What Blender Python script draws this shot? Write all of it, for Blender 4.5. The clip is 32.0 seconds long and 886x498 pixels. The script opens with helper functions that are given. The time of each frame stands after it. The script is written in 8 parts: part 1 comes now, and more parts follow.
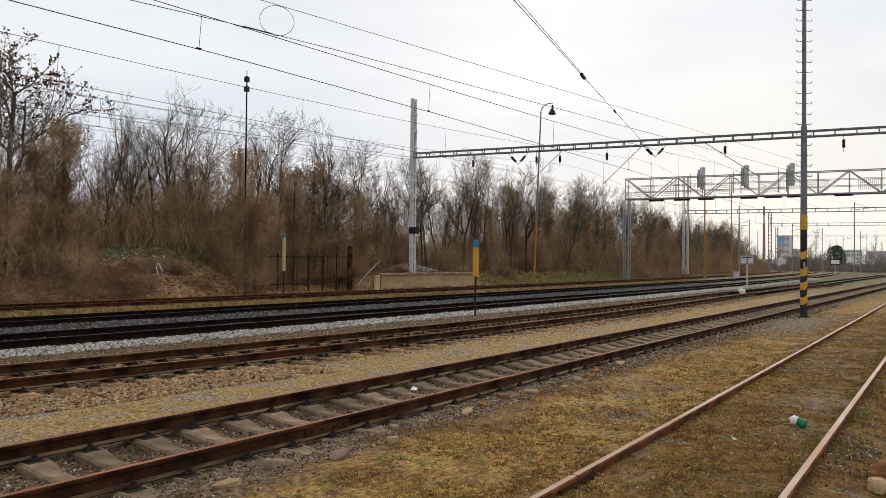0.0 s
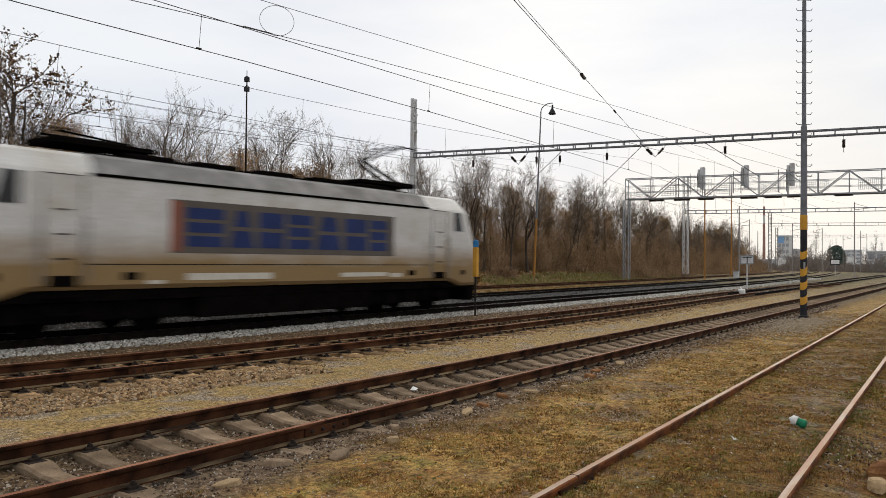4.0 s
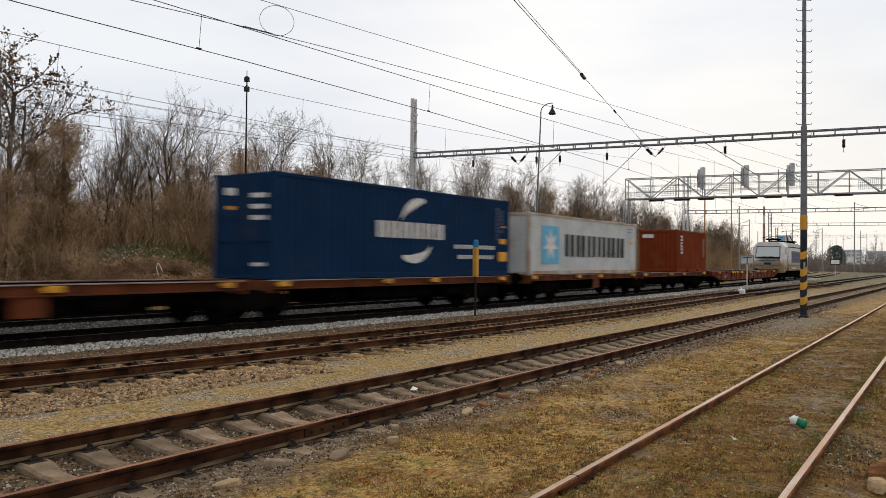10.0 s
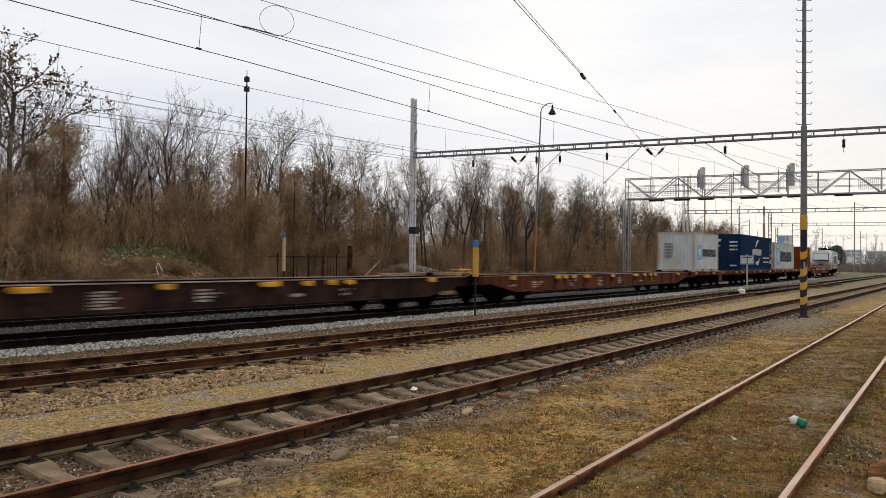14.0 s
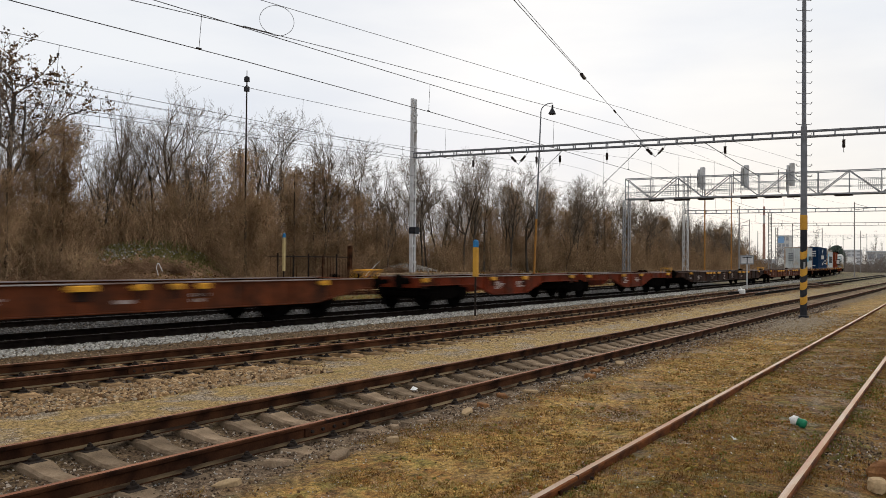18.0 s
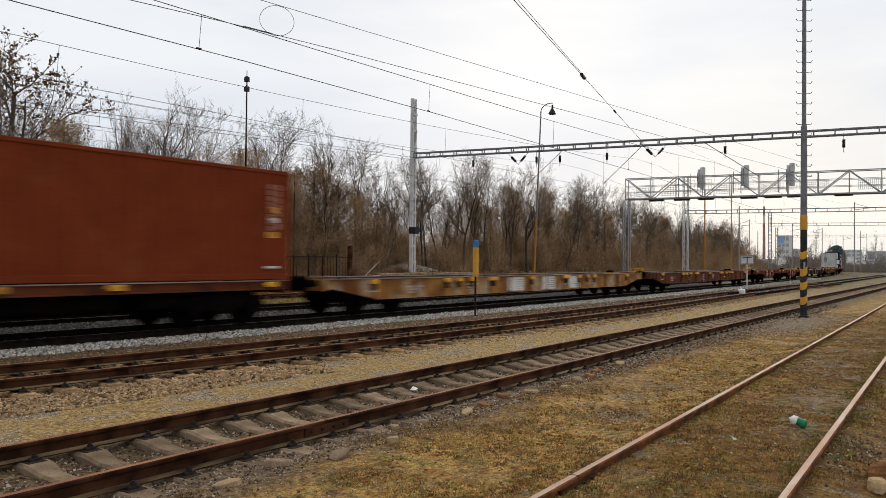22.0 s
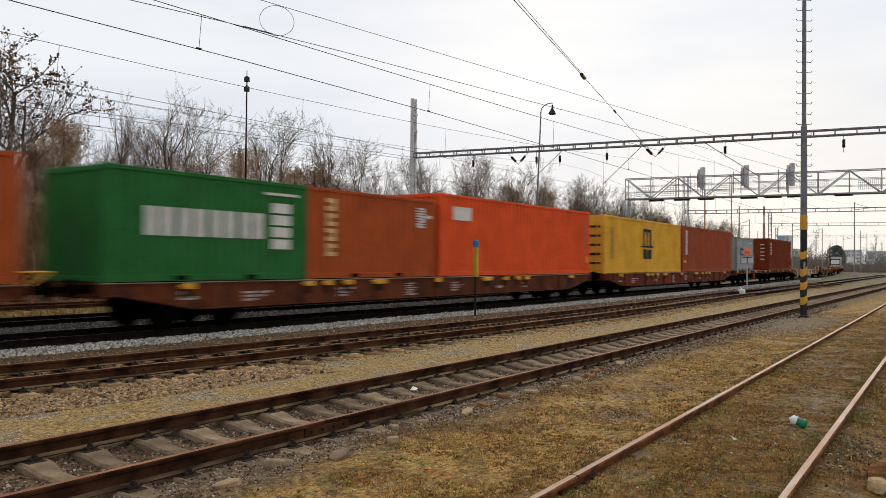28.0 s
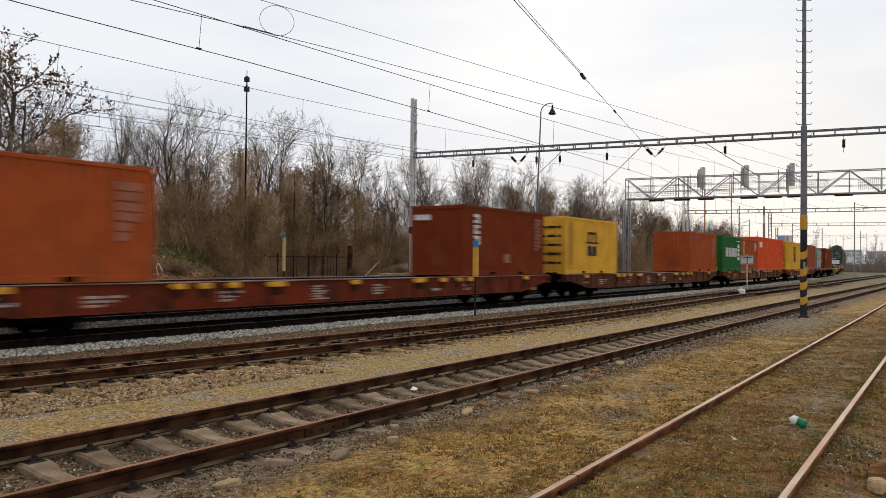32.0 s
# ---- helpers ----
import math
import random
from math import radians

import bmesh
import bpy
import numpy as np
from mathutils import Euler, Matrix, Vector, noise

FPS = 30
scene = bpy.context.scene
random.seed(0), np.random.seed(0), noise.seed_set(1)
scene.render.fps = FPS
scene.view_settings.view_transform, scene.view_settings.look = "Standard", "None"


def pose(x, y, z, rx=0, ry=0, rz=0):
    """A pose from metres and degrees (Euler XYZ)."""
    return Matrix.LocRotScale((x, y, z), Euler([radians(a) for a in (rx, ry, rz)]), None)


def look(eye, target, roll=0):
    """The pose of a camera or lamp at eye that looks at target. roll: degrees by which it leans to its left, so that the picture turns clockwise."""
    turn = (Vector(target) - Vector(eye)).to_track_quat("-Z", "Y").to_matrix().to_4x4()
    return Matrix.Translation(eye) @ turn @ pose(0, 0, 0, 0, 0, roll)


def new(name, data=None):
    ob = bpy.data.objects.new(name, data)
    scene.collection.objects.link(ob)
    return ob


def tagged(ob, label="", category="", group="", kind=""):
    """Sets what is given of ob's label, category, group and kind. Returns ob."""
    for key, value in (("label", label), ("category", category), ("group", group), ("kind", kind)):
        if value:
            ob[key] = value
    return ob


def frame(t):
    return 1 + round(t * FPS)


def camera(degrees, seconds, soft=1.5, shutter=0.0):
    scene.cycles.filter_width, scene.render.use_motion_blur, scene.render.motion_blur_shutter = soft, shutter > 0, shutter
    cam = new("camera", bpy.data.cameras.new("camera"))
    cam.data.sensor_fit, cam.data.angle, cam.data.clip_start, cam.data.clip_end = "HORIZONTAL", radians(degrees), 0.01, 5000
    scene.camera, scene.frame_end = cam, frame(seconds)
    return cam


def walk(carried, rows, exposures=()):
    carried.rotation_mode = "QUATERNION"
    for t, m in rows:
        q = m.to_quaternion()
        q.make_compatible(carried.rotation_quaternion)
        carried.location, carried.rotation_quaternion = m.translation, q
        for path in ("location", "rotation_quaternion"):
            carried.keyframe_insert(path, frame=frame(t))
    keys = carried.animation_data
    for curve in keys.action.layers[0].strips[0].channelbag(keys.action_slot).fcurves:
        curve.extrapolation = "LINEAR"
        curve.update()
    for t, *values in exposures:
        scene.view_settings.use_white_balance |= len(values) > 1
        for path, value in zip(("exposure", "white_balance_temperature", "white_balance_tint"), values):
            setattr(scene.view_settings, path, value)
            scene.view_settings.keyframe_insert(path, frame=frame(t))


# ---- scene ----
# camera on a tripod beside the sidings; x runs along the sidings, y towards the main line
EYE = Vector((0.0, 0.0, 1.893))
YAW, TILT = radians(34.06), radians(0.874)
AIM = EYE + Vector((math.cos(YAW) * math.cos(TILT), math.sin(YAW) * math.cos(TILT), math.sin(TILT))) * 10
cam = camera(58.8, 32.0, soft=0.65, shutter=0.9)
walk(cam, [(0.0, look(EYE, AIM, 0.53)), (32.0, look(EYE, AIM, 0.53))])

# ---- light: overcast winter day, low veiled sun to the east end of the station ----
world = bpy.data.worlds.new("overcast_sky")
scene.world = world
world.use_nodes = True
wn, wl = world.node_tree.nodes, world.node_tree.links
wn.clear()
w_out = wn.new("ShaderNodeOutputWorld")
w_bg = wn.new("ShaderNodeBackground")
w_sky = wn.new("ShaderNodeTexSky")
w_sky.sky_type = "NISHITA"
w_sky.sun_disc = False
w_sky.sun_elevation, w_sky.sun_rotation = radians(14), radians(62)
w_sky.dust_density = 4.0
w_co = wn.new("ShaderNodeTexCoord")
w_sep = wn.new("ShaderNodeSeparateXYZ")
w_ramp = wn.new("ShaderNodeValToRGB")
w_ramp.color_ramp.elements[0].position, w_ramp.color_ramp.elements[0].color = 0.0, (0.83, 0.835, 0.85, 1)
w_ramp.color_ramp.elements[1].position, w_ramp.color_ramp.elements[1].color = 0.16, (0.855, 0.885, 0.935, 1)
e = w_ramp.color_ramp.elements.new(0.6)
e.color = (0.95, 0.95, 0.955, 1)
# veiled glow round the low sun
w_dot = wn.new("ShaderNodeVectorMath")
w_dot.operation = "DOT_PRODUCT"
w_dot.inputs[1].default_value = (0.985, 0.17, 0.02)
w_glow = wn.new("ShaderNodeValToRGB")
w_glow.color_ramp.elements[0].position, w_glow.color_ramp.elements[0].color = 0.965, (0, 0, 0, 1)
w_glow.color_ramp.elements[1].position, w_glow.color_ramp.elements[1].color = 1.0, (0.2, 0.13, 0.02, 1)
w_map = wn.new("ShaderNodeMapping")
w_map.inputs["Scale"].default_value = (1.0, 1.0, 4.5)
w_noise = wn.new("ShaderNodeTexNoise")
w_noise.inputs["Scale"].default_value, w_noise.inputs["Detail"].default_value = 2.6, 7
w_cr = wn.new("ShaderNodeValToRGB")
w_cr.color_ramp.elements[0].position, w_cr.color_ramp.elements[0].color = 0.36, (0.91, 0.93, 0.965, 1)
w_cr.color_ramp.elements[1].position, w_cr.color_ramp.elements[1].color = 0.6, (1.03, 1.03, 1.025, 1)
w_mul = wn.new("ShaderNodeMixRGB")
w_mul.blend_type, w_mul.inputs[0].default_value = "MULTIPLY", 1.0
w_add = wn.new("ShaderNodeMixRGB")
w_add.blend_type, w_add.inputs[0].default_value = "ADD", 1.0
w_mix = wn.new("ShaderNodeMixRGB")
w_mix.blend_type, w_mix.inputs[0].default_value = "ADD", 0.002
wl.new(w_co.outputs["Generated"], w_sep.inputs[0])
wl.new(w_sep.outputs["Z"], w_ramp.inputs[0])
wl.new(w_co.outputs["Generated"], w_dot.inputs[0])
wl.new(w_dot.outputs["Value"], w_glow.inputs[0])
wl.new(w_co.outputs["Generated"], w_map.inputs["Vector"])
wl.new(w_map.outputs[0], w_noise.inputs["Vector"])
wl.new(w_noise.outputs["Fac"], w_cr.inputs[0])
wl.new(w_ramp.outputs[0], w_mul.inputs[1])
wl.new(w_cr.outputs[0], w_mul.inputs[2])
wl.new(w_mul.outputs[0], w_add.inputs[1])
wl.new(w_glow.outputs[0], w_add.inputs[2])
wl.new(w_add.outputs[0], w_mix.inputs[1])
wl.new(w_sky.outputs[0], w_mix.inputs[2])
wl.new(w_mix.outputs[0], w_bg.inputs[0])
wl.new(w_bg.outputs[0], w_out.inputs[0])
w_bg.inputs[1].default_value = 0.96
sun_data = bpy.data.lights.new("sun", "SUN")
sun_data.energy, sun_data.angle, sun_data.color = 1.15, radians(40), (1.0, 0.9, 0.74)
sun = new("sun", sun_data)
sun.matrix_world = look((60, 2, 34), (0, 0, 0))
scene.view_settings.exposure = 0.0


# ---- materials ----
def material(name, c1, c2=None, rough=0.8, metal=0.0, scale=6.0, fine=60.0, bump=0.15, dirt=None, dirt_amount=0.45,
             random_tint=0.0, stretch=(1, 1, 1), spec=0.1, world_space=False, dirt_scale=1.3):
    """Two-scale procedural surface: broad variation c1 to c2, fine grain, bump and patches of dirt."""
    m = bpy.data.materials.new(name)
    m.use_nodes = True
    n, l = m.node_tree.nodes, m.node_tree.links
    b = n["Principled BSDF"]
    co = n.new("ShaderNodeTexCoord")
    mp = n.new("ShaderNodeMapping")
    mp.inputs["Scale"].default_value = stretch
    src = co.outputs["Object"]
    if world_space:
        src = n.new("ShaderNodeNewGeometry").outputs["Position"]
    l.new(src, mp.inputs["Vector"])
    n1 = n.new("ShaderNodeTexNoise")
    n1.inputs["Scale"].default_value, n1.inputs["Detail"].default_value = scale, 5
    n2 = n.new("ShaderNodeTexNoise")
    n2.inputs["Scale"].default_value, n2.inputs["Detail"].default_value = fine, 4
    l.new(mp.outputs[0], n1.inputs["Vector"])
    l.new(mp.outputs[0], n2.inputs["Vector"])
    r1 = n.new("ShaderNodeValToRGB")
    r1.color_ramp.elements[0].position, r1.color_ramp.elements[1].position = 0.35, 0.65
    c2 = c2 or tuple(v * 0.72 for v in c1)
    r1.color_ramp.elements[0].color, r1.color_ramp.elements[1].color = (*c2, 1), (*c1, 1)
    l.new(n1.outputs["Fac"], r1.inputs[0])
    r2 = n.new("ShaderNodeValToRGB")
    r2.color_ramp.elements[0].position, r2.color_ramp.elements[1].position = 0.3, 0.7
    r2.color_ramp.elements[0].color, r2.color_ramp.elements[1].color = (0.72, 0.72, 0.72, 1), (1.15, 1.15, 1.15, 1)
    l.new(n2.outputs["Fac"], r2.inputs[0])
    mul = n.new("ShaderNodeMixRGB")
    mul.blend_type, mul.inputs[0].default_value = "MULTIPLY", 0.7
    l.new(r1.outputs[0], mul.inputs[1])
    l.new(r2.outputs[0], mul.inputs[2])
    colour = mul.outputs[0]
    if dirt:
        n3 = n.new("ShaderNodeTexNoise")
        n3.inputs["Scale"].default_value, n3.inputs["Detail"].default_value, n3.inputs["Roughness"].default_value = dirt_scale, 7, 0.65
        l.new(mp.outputs[0], n3.inputs["Vector"])
        r3 = n.new("ShaderNodeValToRGB")
        r3.color_ramp.elements[0].position, r3.color_ramp.elements[1].position = 0.62 - 0.25 * dirt_amount, 0.85 - 0.25 * dirt_amount
        l.new(n3.outputs["Fac"], r3.inputs[0])
        mx = n.new("ShaderNodeMixRGB")
        mx.inputs[2].default_value = (*dirt, 1)
        l.new(r3.outputs[0], mx.inputs[0])
        l.new(colour, mx.inputs[1])
        colour = mx.outputs[0]
    if random_tint:
        oi = n.new("ShaderNodeObjectInfo")
        hs = n.new("ShaderNodeHueSaturation")
        mr = n.new("ShaderNodeMapRange")
        mr.inputs["To Min"].default_value, mr.inputs["To Max"].default_value = 1 - random_tint, 1 + random_tint
        l.new(oi.outputs["Random"], mr.inputs["Value"])
        l.new(mr.outputs[0], hs.inputs["Value"])
        l.new(colour, hs.inputs["Color"])
        colour = hs.outputs[0]
    l.new(colour, b.inputs["Base Color"])
    b.inputs["Roughness"].default_value, b.inputs["Metallic"].default_value = rough, metal
    b.inputs["Specular IOR Level"].default_value = spec
    if bump:
        bp = n.new("ShaderNodeBump")
        bp.inputs["Strength"].default_value, bp.inputs["Distance"].default_value = bump, 0.02
        l.new(n2.outputs["Fac"], bp.inputs["Height"])
        l.new(bp.outputs[0], b.inputs["Normal"])
    return m


def island_material(name, colours, rough=0.9, scale=30.0, broad=None):
    """Stones, twigs and blades joined in one mesh: each island takes its own shade; broad: colour of whole clumps here and there."""
    m = bpy.data.materials.new(name)
    m.use_nodes = True
    n, l = m.node_tree.nodes, m.node_tree.links
    b = n["Principled BSDF"]
    g = n.new("ShaderNodeNewGeometry")
    r = n.new("ShaderNodeValToRGB")
    while len(r.color_ramp.elements) < len(colours):
        r.color_ramp.elements.new(0.5)
    for i, c in enumerate(colours):
        r.color_ramp.elements[i].position = i / (len(colours) - 1)
        r.color_ramp.elements[i].color = (*c, 1)
    l.new(g.outputs["Random Per Island"], r.inputs[0])
    nz = n.new("ShaderNodeTexNoise")
    nz.inputs["Scale"].default_value = scale
    l.new(g.outputs["Position"], nz.inputs["Vector"])
    mr = n.new("ShaderNodeMapRange")
    mr.inputs["To Min"].default_value, mr.inputs["To Max"].default_value = 0.6, 1.35
    l.new(nz.outputs["Fac"], mr.inputs["Value"])
    mul = n.new("ShaderNodeMixRGB")
    mul.blend_type, mul.inputs[0].default_value = "MULTIPLY", 1.0
    l.new(r.outputs[0], mul.inputs[1])
    l.new(mr.outputs[0], mul.inputs[2])
    colour = mul.outputs[0]
    if broad:
        n2 = n.new("ShaderNodeTexNoise")
        n2.inputs["Scale"].default_value, n2.inputs["Detail"].default_value = broad[1], 5
        l.new(g.outputs["Position"], n2.inputs["Vector"])
        r2 = n.new("ShaderNodeValToRGB")
        r2.color_ramp.elements[0].position, r2.color_ramp.elements[1].position = 0.38, 0.62
        r2.color_ramp.elements[0].color, r2.color_ramp.elements[1].color = (*broad[0], 1), (1.25, 1.25, 1.25, 1)
        l.new(n2.outputs["Fac"], r2.inputs[0])
        m2 = n.new("ShaderNodeMixRGB")
        m2.blend_type, m2.inputs[0].default_value = "MULTIPLY", 1.0
        l.new(colour, m2.inputs[1])
        l.new(r2.outputs[0], m2.inputs[2])
        colour = m2.outputs[0]
    l.new(colour, b.inputs["Base Color"])
    b.inputs["Roughness"].default_value = rough
    b.inputs["Specular IOR Level"].default_value = 0.08
    return m


RUST = material("rusty_rail", (0.082, 0.034, 0.016), (0.017, 0.0075, 0.0045), 0.9, 0.0, 2.6, 70, 0.3, spec=0.05)
RUST_DARK = material("dark_rail", (0.017, 0.013, 0.011), (0.008, 0.006, 0.005), 0.9, 0.0, 5, 90, 0.2, spec=0.02)
RUST_BRIGHT = material("bright_rusty_rail", (0.21, 0.07, 0.02), (0.05, 0.018, 0.008), 0.85, 0, 4, 70, 0.3, spec=0.12)
# dust on the rail foot, paler also for the light its slope catches
FOOT_DUST_LIT = material("dusty_rail_foot", (0.22, 0.16, 0.09), (0.03, 0.018, 0.011), 0.95, 0, 1.7, 40, 0.3, stretch=(0.7, 2, 2))
HEAD_RUST = material("rail_head_rust", (0.33, 0.14, 0.072), (0.18, 0.068, 0.034), 0.55, 0.0, 3, 60, 0.1, stretch=(0.3, 3, 3))
HEAD_WORN = material("rail_head_worn", (0.42, 0.315, 0.24), (0.36, 0.2, 0.115), 0.45, 0.0, 2, 50, 0.1, dirt=(0.3, 0.11, 0.04), dirt_amount=0.6, stretch=(0.4, 3, 3))
HEAD_DARK = material("rail_head_steel", (0.06, 0.052, 0.05), (0.03, 0.026, 0.025), 0.45, 0.3, 2, 50, 0.05)
SLEEPER = material("sleeper_concrete", (0.37, 0.275, 0.185), (0.18, 0.125, 0.08), 0.95, 0, 7, 70, 0.6, dirt=(0.05, 0.034, 0.021), dirt_amount=0.68, dirt_scale=3.5, random_tint=0.3, spec=0.08)
SLEEPER_TAN = material("sleeper_tan_concrete", (0.4, 0.26, 0.135), (0.22, 0.135, 0.065), 0.95, 0, 4, 70, 0.5, dirt=(0.08, 0.048, 0.025), dirt_amount=0.75, dirt_scale=3, random_tint=0.35, spec=0.08)
SLEEPER_DARK = material("sleeper_dark", (0.07, 0.055, 0.045), (0.04, 0.032, 0.028), 0.9, 0, 4, 70, 0.3, random_tint=0.25, spec=0.12)
IRON = material("dark_iron", (0.02, 0.016, 0.014), (0.03, 0.021, 0.016), 0.85, 0.0, 10, 80, 0.2, spec=0.12)
# blacker than the parts themselves: the shade under the train is in this colour
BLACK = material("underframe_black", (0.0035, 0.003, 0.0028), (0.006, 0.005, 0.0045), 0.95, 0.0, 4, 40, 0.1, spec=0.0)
GALV = material("galvanised_steel", (0.32, 0.33, 0.34), (0.22, 0.23, 0.24), 0.55, 0.5, 3, 50, 0.08)
LAMP_YELLOW = material("faded_ochre_paint", (0.42, 0.2, 0.05), (0.32, 0.15, 0.04), 0.7, 0, 3, 40, 0.1)
MAST_GREY = material("mast_grey_paint", (0.2, 0.21, 0.23), (0.14, 0.145, 0.155), 0.6, 0.2, 3, 40, 0.1)
PALE_PAINT = material("pale_grey_paint", (0.58, 0.59, 0.6), (0.48, 0.48, 0.48), 0.6, 0.0, 3, 40, 0.1, dirt=(0.2, 0.16, 0.12))
YELLOW = material("yellow_paint", (0.62, 0.33, 0.05), (0.48, 0.25, 0.04), 0.6, 0, 3, 40, 0.1, dirt=(0.2, 0.12, 0.04), dirt_amount=0.3)
CREAM_PAINT = material("cream_yellow_paint", (0.55, 0.44, 0.22), (0.45, 0.35, 0.17), 0.7, 0, 3, 40, 0.1, dirt=(0.25, 0.17, 0.1))
MAST_BLACK = material("black_paint", (0.02, 0.022, 0.026), (0.035, 0.035, 0.04), 0.55, 0, 3, 40, 0.1)
BLUE_CAP = material("blue_cap_paint", (0.04, 0.2, 0.42), (0.03, 0.15, 0.33), 0.5, 0, 3, 40, 0.05)
WHITE = material("white_paint", (0.78, 0.78, 0.76), (0.68, 0.67, 0.64), 0.6, 0, 3, 40, 0.05, dirt=(0.4, 0.36, 0.3), dirt_amount=0.2)
WIRE = material("wire_dark", (0.09, 0.09, 0.095), (0.05, 0.05, 0.055), 0.6, 0.4, 3, 40, 0.0)
INSULATOR = material("insulator_brown", (0.03, 0.02, 0.018), (0.02, 0.015, 0.013), 0.25, 0, 3, 40, 0.0)


# ---- mesh tools ----
class Build:
    """Collects vertices and faces of one mesh."""

    def __init__(self):
        self.v, self.f = [], []

    def add(self, verts, faces):
        o = len(self.v)
        self.v.extend(tuple(a) for a in verts)
        self.f.extend(tuple(i + o for i in f) for f in faces)
        return self

    def box(self, x0, x1, y0, y1, z0, z1, c=0.0, m=None):
        """A box; with c its edges along z and round the top are chamfered."""
        if not c:
            vs = [(x0, y0, z0), (x1, y0, z0), (x1, y1, z0), (x0, y1, z0), (x0, y0, z1), (x1, y0, z1), (x1, y1, z1), (x0, y1, z1)]
            fs = [(0, 3, 2, 1), (4, 5, 6, 7), (0, 1, 5, 4), (1, 2, 6, 5), (2, 3, 7, 6), (3, 0, 4, 7)]
        else:
            def ring(z, i):
                k = c + i
                return [(x0 + k, y0 + i, z), (x1 - k, y0 + i, z), (x1 - i, y0 + k, z), (x1 - i, y1 - k, z),
                        (x1 - k, y1 - i, z), (x0 + k, y1 - i, z), (x0 + i, y1 - k, z), (x0 + i, y0 + k, z)]
            vs = ring(z0, 0) + ring(z1 - c, 0) + ring(z1, c)
            fs = [tuple(range(7, -1, -1)), tuple(range(16, 24))]
            for r in (0, 8):
                fs += [(r + i, r + (i + 1) % 8, r + 8 + (i + 1) % 8, r + 8 + i) for i in range(8)]
        if m is not None:
            vs = [m @ Vector(a) for a in vs]
        return self.add(vs, fs)

    def rod(self, a, b, r, n=6, r2=None):
        """A round bar from a to b, tapered to r2."""
        a, b = Vector(a), Vector(b)
        d = (b - a)
        if d.length < 1e-6:
            return self
        q = d.to_track_quat("Z", "Y").to_matrix()
        r2 = r if r2 is None else r2
        vs = [a + q @ Vector((r * math.cos(2 * math.pi * i / n), r * math.sin(2 * math.pi * i / n), 0)) for i in range(n)]
        vs += [b + q @ Vector((r2 * math.cos(2 * math.pi * i / n), r2 * math.sin(2 * math.pi * i / n), 0)) for i in range(n)]
        fs = [(i, (i + 1) % n, n + (i + 1) % n, n + i) for i in range(n)]
        fs += [tuple(range(n - 1, -1, -1)), tuple(range(n, 2 * n))]
        return self.add(vs, fs)

    def bar(self, a, b, w, h):
        """A square bar from a to b."""
        a, b = Vector(a), Vector(b)
        q = (b - a).to_track_quat("Z", "Y").to_matrix()
        k = [(-w / 2, -h / 2), (w / 2, -h / 2), (w / 2, h / 2), (-w / 2, h / 2)]
        vs = [a + q @ Vector((x, y, 0)) for x, y in k] + [b + q @ Vector((x, y, 0)) for x, y in k]
        return self.add(vs, [(0, 3, 2, 1), (4, 5, 6, 7), (0, 1, 5, 4), (1, 2, 6, 5), (2, 3, 7, 6), (3, 0, 4, 7)])

    def prism(self, outline, y0, y1):
        """An outline in x, z pushed from y0 to y1."""
        n = len(outline)
        vs = [(x, y0, z) for x, z in outline] + [(x, y1, z) for x, z in outline]
        fs = [(i, (i + 1) % n, n + (i + 1) % n, n + i) for i in range(n)]
        fs += [tuple(range(n - 1, -1, -1)), tuple(range(n, 2 * n))]
        return self.add(vs, fs)

    def loft(self, rings, closed=True, caps=True):
        n = len(rings[0])
        o = []
        for r in rings:
            o.extend(r)
        fs = []
        for k in range(len(rings) - 1):
            for i in range(n if closed else n - 1):
                j = (i + 1) % n
                fs.append((k * n + i, k * n + j, (k + 1) * n + j, (k + 1) * n + i))
        if caps:
            fs += [tuple(range(n - 1, -1, -1)), tuple(range((len(rings) - 1) * n, len(rings) * n))]
        return self.add(o, fs)

    def lathe(self, profile, centre=(0, 0, 0), n=12, axis="Z"):
        rings = []
        for r, h in profile:
            ring = []
            for i in range(n):
                c, s = r * math.cos(2 * math.pi * i / n), r * math.sin(2 * math.pi * i / n)
                p = (c, s, h) if axis == "Z" else (c, h, s)
                ring.append(Vector(p) + Vector(centre))
            rings.append(ring)
        return self.loft(rings)

    def mesh(self, name, smooth=False):
        me = bpy.data.meshes.new(name)
        me.from_pydata(self.v, [], self.f)
        bm = bmesh.new()
        bm.from_mesh(me)
        if len(bm.faces) < 20000:
            bmesh.ops.recalc_face_normals(bm, faces=bm.faces)
        bm.to_mesh(me)
        bm.free()
        if smooth:
            me.polygons.foreach_set("use_smooth", [True] * len(me.polygons))
        return me


def part(name, b, mat, parent=None, label="", smooth=False, at=None):
    """One mesh object under a thing or a part. b: a Build or a mesh."""
    me = b.mesh(name, smooth) if isinstance(b, Build) else b
    if not me.materials:
        me.materials.append(mat)
    ob = new(name, me)
    if parent is not None:
        ob.parent = parent
    if at is not None:
        ob.matrix_basis = at
    if label:
        ob["label"] = label
    return ob


def thing(name, label, category, group="", kind="", at=None):
    ob = new(name)
    ob.empty_display_size = 0.2
    if at is not None:
        ob.matrix_basis = at
    return tagged(ob, label, category, group, kind)


def wobble(x, y, s=1.0):
    return noise.noise(Vector((x * s, y * s, 3.7)))


# ---- the lines of the tracks: y over x ----
def line_main(x, off=0.0):
    """Main line: a gentle left-hand curve, straight beyond it. off: a parallel track."""
    xc = min(max(x, -40.0), 250.0)
    return 16.921 + off - 0.0335 * xc + 0.0004 * xc * xc + (x - xc) * (-0.0335 + 0.0008 * xc)


